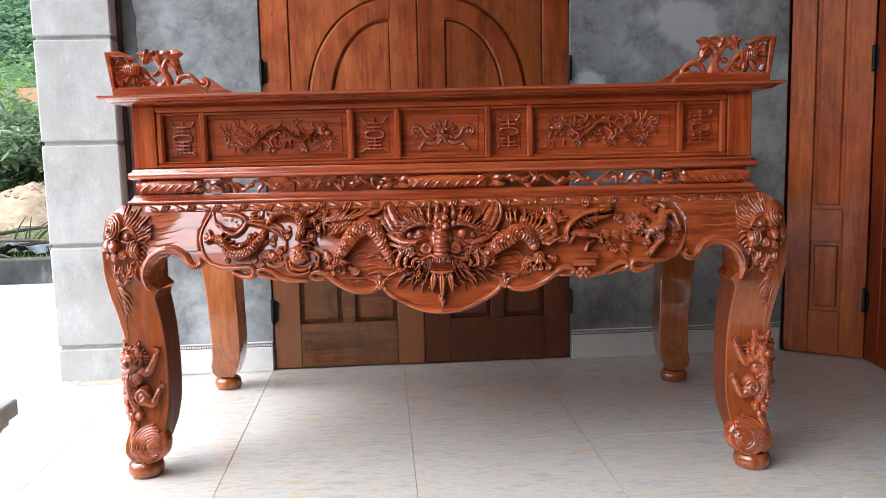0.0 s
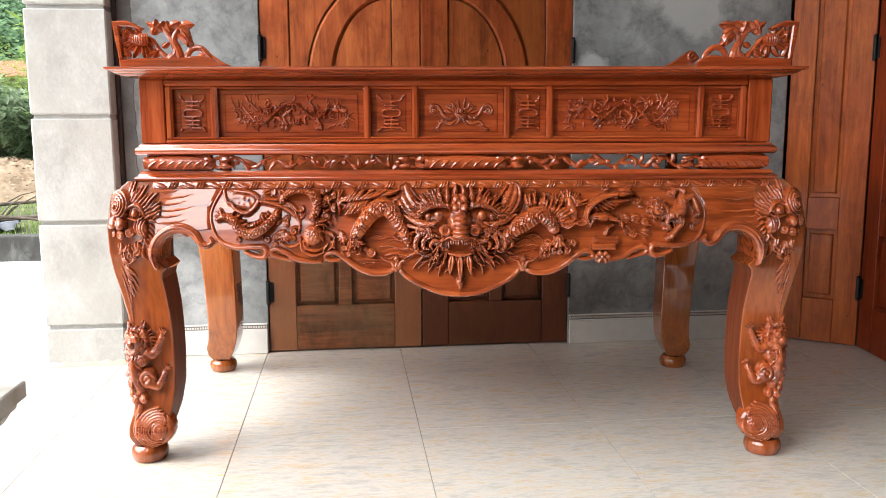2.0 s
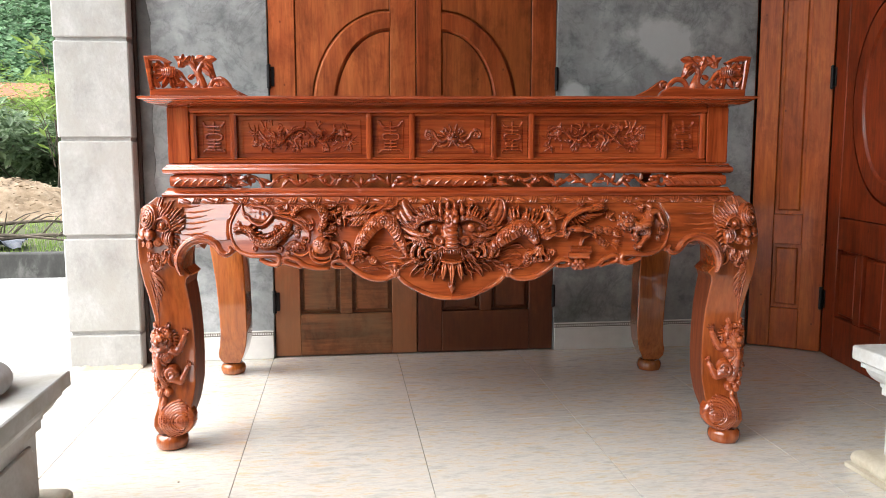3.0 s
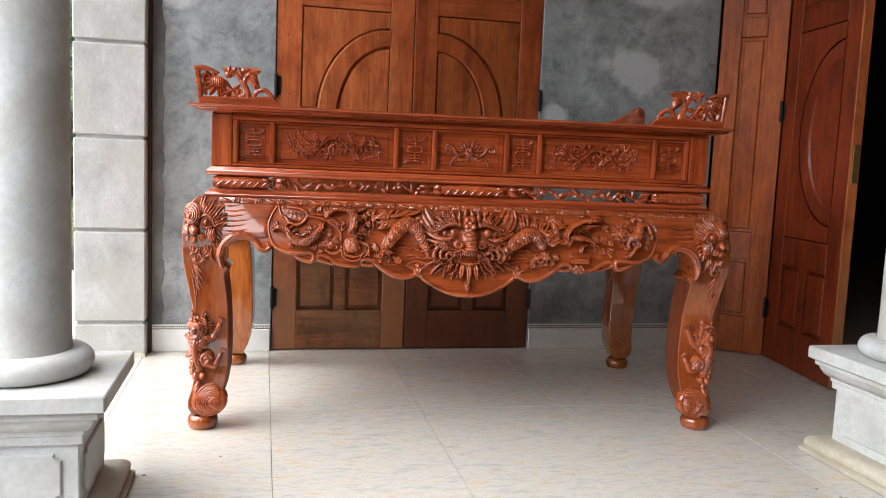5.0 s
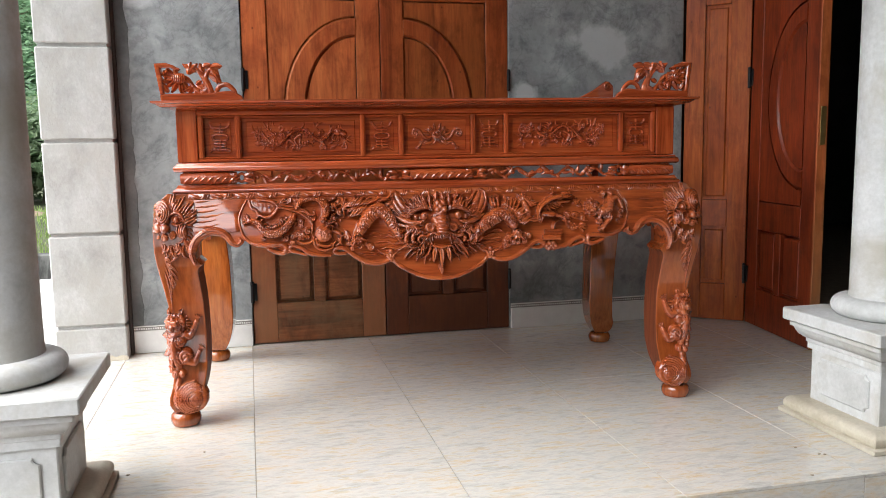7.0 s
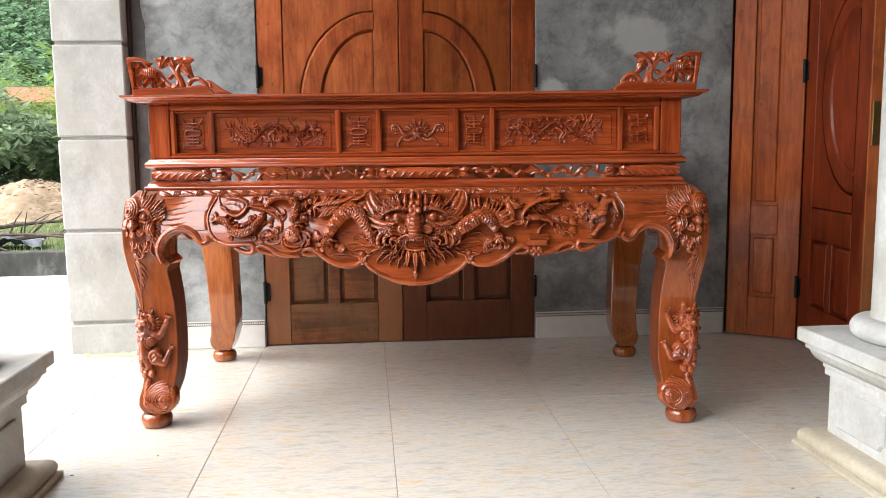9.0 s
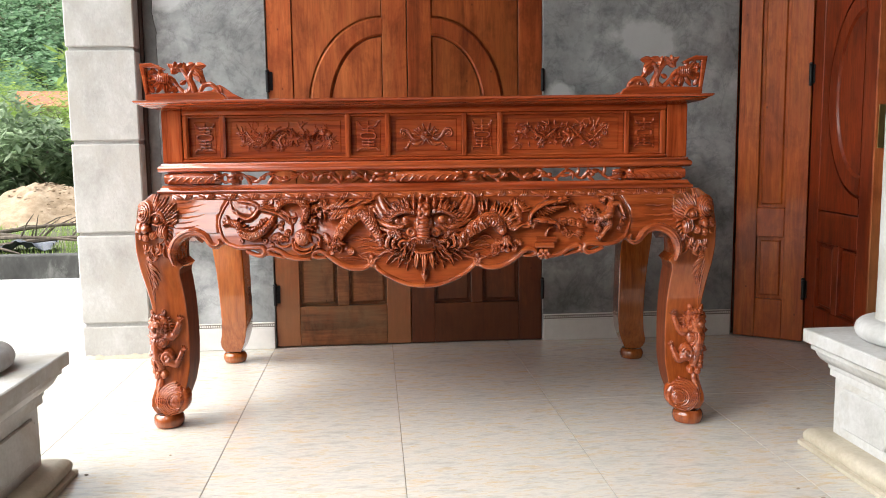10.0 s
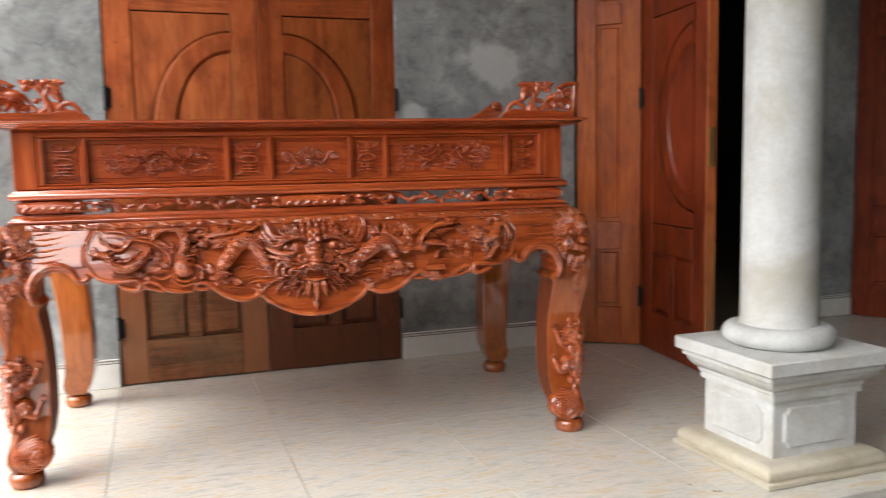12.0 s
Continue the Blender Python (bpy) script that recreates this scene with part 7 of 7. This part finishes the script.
for xc in (-0.715, 0.715, -0.135, 0.15):
    for d in (-1, 1):
        for a in (-24, 24):
            lock(g, xc + d * 0.010, BOXY - 0.004, 0.9065 + 0.006 * (1 if a > 0 else -1), a if d > 0 else 180 - a, 0.036, 0.0095, 0.5 * d * (-1 if a > 0 else 1), 0.008)
    P = [(xc + 0.012 * math.cos(a), BOXY - 0.002, 0.9065 + 0.015 * math.sin(a)) for a in np.linspace(0, 6.283, 15)]
    tube(g, P, 0.0055, 7)
for xa, xb in ((-0.69, -0.17), (0.19, 0.69)):
    n = 44
    for ph in (0, math.pi):
        P = [(xa + (xb - xa) * i / n, BOXY + 0.008, 0.9065 + 0.015 * math.sin(i / n * 5 * 2 * math.pi + ph)) for i in range(n + 1)]
        if ph == 0:
            tube(g, P, 0.0056, 7)
    for i in range(26):
        x = xa + (xb - xa) * (i + 0.5) / 26
        z = 0.9065 + 0.013 * math.sin((i + 0.5) / 26 * 5 * 2 * math.pi)
        lock(g, x, BOXY + 0.006, z, rng.choice((30, 60, 150, 210, 320, 340)), rng.uniform(0.028, 0.048), 0.0080, rng.uniform(-1.6, 1.6), 0.004)
        if i % 4 == 1:
            ball(g, (x, BOXY + 0.003, 0.9065), (0.009, 0.006, 0.008), 9, 6)
part("vine", g, M_CARVER, wb)

# -- upper case --
g = Geo()
block(g, -0.935, 0.935, BOXY + 0.030, 0.455, 0.9636, 1.150, 0.002)
case = part("case", g, M_BOXV, table, "upper case with framed relief panels")
for x0, x1 in ((-0.938, -0.866), (0.866, 0.938)):
    g = Geo()
    block(g, x0, x1, BOXY, BOXY + 0.0298, 0.9638, 1.150, 0.003)
    part("corner_post", g, M_BOXV, case)
g = Geo()
block(g, -0.8655, 0.8655, BOXY - 0.004, BOXY + 0.0298, 1.132, 1.150, 0.005)
block(g, -0.8655, 0.8655, BOXY + 0.004, BOXY + 0.0298, 1.122, 1.1318, 0.004)
part("top_rail", g, M_BOX, case)
g = Geo()
block(g, -0.8655, 0.8655, BOXY - 0.004, BOXY + 0.0298, 0.9638, 0.975, 0.004)
block(g, -0.8655, 0.8655, BOXY + 0.004, BOXY + 0.0298, 0.9752, 0.983, 0.004)
part("bottom_rail", g, M_BOX, case)
DIV = [-0.854, -0.722, -0.271, -0.128, 0.146, 0.273, 0.726, 0.854]
for x in DIV:
    g = Geo()
    x = max(-0.854, min(0.854, x))
    block(g, x - 0.0105, x + 0.0105, BOXY - 0.0005, BOXY + 0.0297, 0.9735, 1.1335, 0.006)
    part("divider", g, M_BOXV, case)


def relief_panel(x0, x1, kind, seed):
    """A sunk panel with a raised border line and a low relief."""
    rng = random.Random(seed)
    yb = BOXY + 0.026
    z0, z1 = 0.983, 1.122
    g = Geo()
    block(g, x0, x1, yb, yb + 0.006, z0, z1, 0.001)
    plate(g, rect(x0 + 0.016, x1 - 0.016, z0 + 0.012, z1 - 0.012), yb - 0.003, yb + 0.001, 0.003)
    pn = part("panel", g, M_BOX, case)
    y = yb - 0.003
    cx, cz = (x0 + x1) / 2, (z0 + z1) / 2
    R = Relief(x0 + 0.018, x1 - 0.018, z0 + 0.014, z1 - 0.014, 0.0014)
    if kind == "sign":       # rounded long-life emblem
        def bar(pts, w=0.0034):
            R.stroke([(cx + a * 1.08, cz + b * 1.02) for a, b in pts], [w, w], 0.002, "flat", 1.5, 0.002, 0)
        bar([(0, -0.044), (0, -0.013)])
        bar([(0, 0.013), (0, 0.048)])
        for b, w in ((0.034, 0.024), (0.022, 0.018), (-0.021, 0.018), (-0.032, 0.018)):
            bar([(-w, b), (w, b)])
        for d in (-1, 1):
            bar([(d * 0.022, 0.034), (d * 0.028, 0.038), (d * 0.032, 0.048), (d * 0.038, 0.051)])
            bar([(0, -0.042), (d * 0.028, -0.042), (d * 0.032, -0.049), (d * 0.038, -0.051)])
        bar([(0.025 * (abs(math.cos(t)) ** 0.6) * (1 if math.cos(t) >= 0 else -1), 0.0105 * (abs(math.sin(t)) ** 0.6) * (1 if math.sin(t) >= 0 else -1)) for t in np.linspace(0, 6.283, 25)])
        name = "emblem"
    elif kind == "mask":     # small beast's face over scrolled limbs
        for d in (-1, 1):
            R.stroke([(cx + d * 0.014, cz - 0.004), (cx + d * 0.036, cz - 0.016), (cx + d * 0.054, cz - 0.004), (cx + d * 0.066, cz + 0.016), (cx + d * 0.086, cz + 0.022), (cx + d * 0.092, cz + 0.008)], [0.005, 0.0065, 0.006, 0.0055, 0.004], 0.002, "round")
            R.curl(cx + d * 0.082, cz + 0.006, 0.013, 0.0040, 1.4, 60, -d, 0.003)
            R.stroke([(cx + d * 0.012, cz - 0.022), (cx + d * 0.034, cz - 0.032), (cx + d * 0.056, cz - 0.026), (cx + d * 0.068, cz - 0.042)], [0.005, 0.006, 0.005, 0.004], 0.002, "round")
            R.paw(cx + d * 0.070, cz - 0.044, 270 + d * 35, 0.010, 0.002, 4)
            for i in range(9):
                R.lock(cx + d * rng.uniform(0.024, 0.075), cz + rng.uniform(-0.040, 0.020), (40 if d > 0 else 140) + rng.uniform(-80, 80), rng.uniform(0.014, 0.026), 0.0032, rng.uniform(-2.4, 2.4), 0.001, 0.25)
            for i in range(4):
                R.lock(cx + d * (0.006 + 0.008 * i), cz + 0.012 - 0.004 * i, 90 - d * (6 + 20 * i), 0.032 - 0.002 * i, 0.0050, -0.3 * d, 0.003, 0, 1.2)
            R.curl(cx + d * 0.030, cz + 0.020, 0.009, 0.0030, 1.2, 90, d, 0.004)
        R.ball(cx, cz - 0.004, 0.019, 0.022, 0.010, 0.003)
        R.ball(cx, cz + 0.006, 0.008, 0.009, 0.006, 0.010)
        for d in (-1, 1):
            R.eye(cx + d * 0.010, cz + 0.002, 0.0032, 0.011)
            R.lock(cx + d * 0.004, cz - 0.016, 270 + d * 22, 0.026, 0.0045, 0.5 * d, 0.006, 0, 1.2)
        name = "mask_relief"
    else:                    # running dragon among twigs
        d = 1 if kind == "dragon" else -1
        w = (x1 - x0) / 2 - 0.035

        def A(a):
            return a if d > 0 else 180 - a
        for i in range(90):      # scattered twigs and cloud wisps
            R.lock(cx + rng.uniform(-0.95, 0.95) * w, cz + rng.uniform(-0.046, 0.034), rng.choice((20, 60, 120, 160, 200, 340)), rng.uniform(0.014, 0.030), 0.0029, rng.uniform(-3, 3), rng.uniform(0.001, 0.003), 0.3, 1.7)
        for i in range(14):
            R.curl(cx + rng.uniform(-0.9, 0.9) * w, cz + rng.uniform(-0.044, 0.032), rng.uniform(0.006, 0.010), 0.0024, 1.3, rng.uniform(0, 360), rng.choice((-1, 1)), 0.002, 1.6)
        for k, h in ((-0.86, 0.012), (-0.70, -0.030), (-0.05, -0.030), (0.30, 0.030), (0.90, -0.012)):     # forked branches
            for j in range(5):
                R.lock(cx + d * k * w, cz + h, A(-70 + 50 * j + rng.uniform(-15, 15)), rng.uniform(0.022, 0.036), 0.0030, rng.uniform(-1.6, 1.6), 0.002, 0.25, 1.7)
        for i in range(10):      # tail flames
            R.lock(cx - d * (0.55 + 0.05 * (i % 4)) * w, cz - 0.024 + 0.008 * i, A(180 - 16 - 9 * i), rng.uniform(0.030, 0.052), 0.0036, rng.uniform(-1.2, 0.6) * d, 0.002, 0.3)
        R.body([(cx + d * k * w, cz + h) for k, h in ((-0.62, -0.036), (-0.44, -0.030), (-0.30, -0.004), (-0.12, 0.022), (0.08, 0.024), (0.22, 0.004), (0.36, -0.014), (0.50, -0.004), (0.62, 0.016), (0.74, 0.012))], [0.003, 0.0046, 0.0054, 0.0058, 0.0056, 0.0054, 0.005], 0.004, 0.0066, d, False, 0.9)
        for i in range(16):
            k = -0.5 + 1.2 * i / 15
            R.lock(cx + d * k * w, cz + 0.018 * math.sin(i * 1.3), rng.uniform(0, 360), 0.022, 0.0036, 1.2, 0.008, 0.1, 1.7)
        for k, h, ln in ((-0.24, -0.012, 1), (-0.02, 0.006, -1), (0.34, -0.014, 1), (0.54, 0.0, -1)):
            a0, b0 = cx + d * k * w, cz + h
            R.stroke([(a0, b0), (a0 + d * 0.020 * ln, b0 - 0.016), (a0 + d * 0.008 * ln, cz - 0.036)], [0.0055, 0.0045, 0.0035], 0.005, "round")
            R.paw(a0 + d * 0.010 * ln, cz - 0.038, -90 + 40 * ln * d, 0.009, 0.003, 4)
        hx, hz = cx + d * 0.76 * w, cz + 0.014
        for i in range(14):
            R.lock(hx, hz, 360 * i / 14 + rng.uniform(-12, 12), rng.uniform(0.020, 0.034), 0.0036, rng.uniform(-1.4, 1.4), 0.003, 0.2)
        R.ball(hx, hz, 0.017, 0.013, 0.010, 0.005)
        R.ball(hx + d * 0.018, hz - 0.006, 0.012, 0.008, 0.008, 0.005)
        R.eye(hx + d * 0.006, hz + 0.005, 0.0036, 0.013)
        name = "dragon_relief"
    R.H[R.H > -0.5] *= 1.5 if kind == "sign" else 1.15
    part(name, R.geo(lambda x, z: y, 1, -0.0008), M_CARVER, pn, "", 70, False)


kinds = ["sign", "dragon", "sign", "mask", "sign", "dragon_back", "sign"]
ends = [max(-0.854, min(0.854, x)) for x in DIV]
for i, kd in enumerate(kinds):
    relief_panel(ends[i] + 0.011, ends[i + 1] - 0.011, kd, 60 + i)

# -- top board with an ogee edge --
g = Geo()
v = []
prof = [(-0.012, 1.1502), (0.004, 1.1504), (0.012, 1.1523), (0.030, 1.1561), (0.050, 1.1607), (0.060, 1.1668), (0.064, 1.1698), (0.074, 1.1728), (0.080, 1.1774), (0.080, 1.1812), (0.076, 1.1827)]
for r, z in prof:
    v += [(-0.930 - r, BOXY - r * 0.9, z), (0.930 + r, BOXY - r * 0.9, z), (0.930 + r, 0.47 + r * 0.5, z), (-0.930 - r, 0.47 + r * 0.5, z)]
k = len(prof)
f = [(i * 4 + j, i * 4 + (j + 1) % 4, (i + 1) * 4 + (j + 1) % 4, (i + 1) * 4 + j) for i in range(k - 1) for j in range(4)]
f += [(0, 1, 2, 3), tuple((k - 1) * 4 + j for j in range(4))]
g.add(v, f)
part("top_board", g, M_BOX, table, "thick top board with a moulded edge", 50)

# -- pierced ears on the front corners, plain ramps behind --
def flat_leaf(g, x, z, ang, ln, w, y, thick=0.02, bend=0.0, n=7):
    """A pointed leaf cut from a board: bevelled edges, a raised middle rib."""
    a = radians(ang)
    v = []
    for i in range(n + 1):
        t = i / n
        h = max(0.0015, w * math.sin(math.pi * min(1.0, 0.14 + 0.86 * t)) ** 0.8)
        nx, nz = -math.sin(a), math.cos(a)
        v += [(x + nx * h, y + thick, z + nz * h), (x + nx * h, y + 0.005, z + nz * h), (x + nx * h * 0.45, y + 0.002, z + nz * h * 0.45), (x, y - 0.003, z),
              (x - nx * h * 0.45, y + 0.002, z - nz * h * 0.45), (x - nx * h, y + 0.005, z - nz * h), (x - nx * h, y + thick, z - nz * h)]
        a += bend / n
        x, z = x + math.cos(a) * ln / n, z + math.sin(a) * ln / n
    f = [(i * 7 + j, i * 7 + (j + 1) % 7, (i + 1) * 7 + (j + 1) % 7, (i + 1) * 7 + j) for i in range(n) for j in range(7)]
    f += [tuple(range(7)), tuple(n * 7 + j for j in range(7))]
    return g.add(v, f)


for s in (-1, 1):
    EY = -0.470
    def flipx(pts):
        return [(s * x, z) for x, z in pts] if s > 0 else [(-x, z) for x, z in pts[::-1]]

    def turned(a):
        return a if s > 0 else 180 - a
    base = [(0.690, 1.1830), (0.982, 1.1830), (0.983, 1.206), (0.940, 1.209), (0.860, 1.211), (0.800, 1.212), (0.765, 1.216), (0.742, 1.218), (0.722, 1.212), (0.704, 1.202)]
    g = Geo()
    plate(g, flipx(base), EY, EY + 0.028, 0.004)
    ear = part("ear", g, M_BOX, table, "pierced corner ear carved with a lotus and leaves")
    post = [(0.969, 1.2065), (0.983, 1.2065), (0.999, 1.3140), (0.958, 1.3165), (0.935, 1.3080), (0.912, 1.2960), (0.920, 1.2880), (0.945, 1.2980), (0.978, 1.2985)]
    g = Geo()
    plate(g, flipx(post), EY, EY + 0.028, 0.004)
    part("ear_frame", g, M_BOX, ear)
    g = Geo()
    ym = EY + 0.004
    fx, fz = 0.917, 1.262
    ball(g, (s * fx, ym + 0.004, fz), (0.025, 0.016, 0.019), 16, 10)
    for i in range(7):
        x = -0.021 + 0.007 * i
        P = [(s * (fx + x * (1 - 0.25 * t * t)), ym - 0.012 + 0.010 * t * t + 8.0 * x * x, fz + 0.016 * t) for t in np.linspace(-1, 1, 8)]
        tube(g, P, 0.0026, 6)
    part("lotus_flower", g, M_CARVER, ear)
    for a, ln, w in ((-160, 0.030, 0.008), (-128, 0.040, 0.009), (-98, 0.044, 0.0085), (-66, 0.044, 0.009), (-38, 0.042, 0.009), (-12, 0.044, 0.009), (14, 0.046, 0.009), (40, 0.044, 0.0085), (68, 0.036, 0.008)):
        g = Geo()
        flat_leaf(g, s * (fx + 0.018 * math.cos(radians(a))), fz + 0.012 * math.sin(radians(a)), turned(a), ln, w, ym + 0.004, 0.018, 0.15 * s)
        part("petal", g, M_CARVER, ear)
    # branches
    for C, w in (([(0.840, 1.208), (0.822, 1.226), (0.826, 1.252), (0.838, 1.276), (0.856, 1.296)], (0.014, 0.011, 0.010, 0.008)), ([(0.808, 1.208), (0.816, 1.236), (0.826, 1.262), (0.812, 1.290), (0.786, 1.306)], (0.014, 0.012, 0.011, 0.009, 0.006)),
                 ([(0.846, 1.210), (0.868, 1.232), (0.884, 1.258)], (0.010, 0.008, 0.007)), ([(0.792, 1.210), (0.778, 1.234), (0.752, 1.240), (0.730, 1.222), (0.724, 1.208)], (0.008, 0.009, 0.009, 0.008))):
        g = Geo()
        rope(g, [(s * x, z, 0.0) for x, z in C], ym + 0.011, list(w), 8, 10)
        part("branch", g, M_CARVER, ear)
    # leaves
    for x, z, a, ln, w in ((0.856, 1.290, 15, 0.052, 0.012), (0.880, 1.280, 118, 0.046, 0.011), (0.884, 1.276, 92, 0.046, 0.010), (0.832, 1.284, 60, 0.034, 0.011), (0.836, 1.300, 150, 0.036, 0.011), (0.806, 1.300, 160, 0.040, 0.013), (0.808, 1.296, 200, 0.034, 0.012), (0.800, 1.288, 228, 0.044, 0.012), (0.812, 1.276, 205, 0.052, 0.014),
                           (0.790, 1.268, 250, 0.026, 0.008), (0.870, 1.232, -30, 0.036, 0.010), (0.880, 1.252, 40, 0.026, 0.008), (0.858, 1.240, 130, 0.024, 0.008), (0.956, 1.214, 55, 0.036, 0.009), (0.952, 1.298, -70, 0.030, 0.008), (0.968, 1.290, -110, 0.034, 0.008), (0.972, 1.250, 165, 0.026, 0.008), (0.900, 1.212, 70, 0.036, 0.009), (0.885, 1.212, 120, 0.030, 0.009)):
        g = Geo()
        flat_leaf(g, s * x, z, turned(a), ln, w, ym + 0.002, 0.018, 0.35 * s)
        part("leaf", g, M_CARVER, ear)
    ramp_out = [(0.70, 1.1830), (1.000, 1.1830), (1.000, 1.285), (0.985, 1.305), (0.962, 1.312), (0.945, 1.302), (0.900, 1.270), (0.840, 1.240), (0.770, 1.215)]
    g = Geo()
    plate(g, flipx(ramp_out), 0.425, 0.455, 0.004)
    back = part("back_ear", g, M_BOX, table, "plain sloping ear on the back corner")
    g = Geo()
    curl(g, s * 0.972, 0.424, 1.285, 0.020, 0.007, 1.3, 90, s)
    part("scroll_tip", g, M_BOX, back)


# ---- porch floor tiles, last ----
floor = empty("floor", pose(0, 0, 0), "polished beige porcelain floor tiles with fine streaks and dark joints", "floor", kind="structure")
TS, TL = 0.602, 1.20
X0, Y0 = -0.527 - 2 * TS, PORCH_Y
shared = {}
ix = 0
while X0 + ix * TS < 8.0:
    iy = 0
    while Y0 + iy * TL < WALL_Y + 0.05:
        xa, ya = X0 + ix * TS, Y0 + iy * TL
        xa_c, ya_c = max(xa, -1.47), ya
        w, d = xa + TS - xa_c, min(ya + TL, WALL_Y + 0.04) - ya_c
        iy += 1
        if w < 0.02 or d < 0.02:
            continue
        k = (round(w, 4), round(d, 4))
        if k not in shared:
            g = Geo()
            block(g, 0.0009, w - 0.0009, 0.0009, d - 0.0009, -0.010, 0.0, 0.0008)
            shared[k] = mesh_of("tile", g, M_TILE, 0)
        t = new("tile", shared[k])
        t.parent = floor
        t.location = (xa_c, ya_c, 0)
    ix += 1
# riser tiles under the porch edge
x = X0
while x < 8.0:
    xa = max(x, -1.47)
    if x + TS > -1.40:
        g = Geo()
        block(g, 0.0015, x + TS - xa - 0.0015, -0.010, 0.0, -0.29, -0.0115, 0.0012)
        t = part("riser_tile", g, M_TILE, floor, smooth=0)
        t.location = (xa, PORCH_Y + 0.012, 0)
    x += TS

# crumbs of dirt on the tiles
rng = random.Random(15)
for x, y in ((1.252, 1.702), (1.215, 1.772), (1.266, 1.694), (1.118, 1.56), (-0.918, 2.12), (-0.694, 2.26)):
    g = Geo()
    ball(g, (0, 0, 0.0022), (rng.uniform(0.003, 0.007), rng.uniform(0.003, 0.005), 0.0024), 7, 5)
    c = part("crumb", g, M_GROUT)
    c.location = (x, y, 0.0)
    tagged(c, "tiny dark crumb of dirt on the floor tiles", "crumb", "crumbs on the floor")
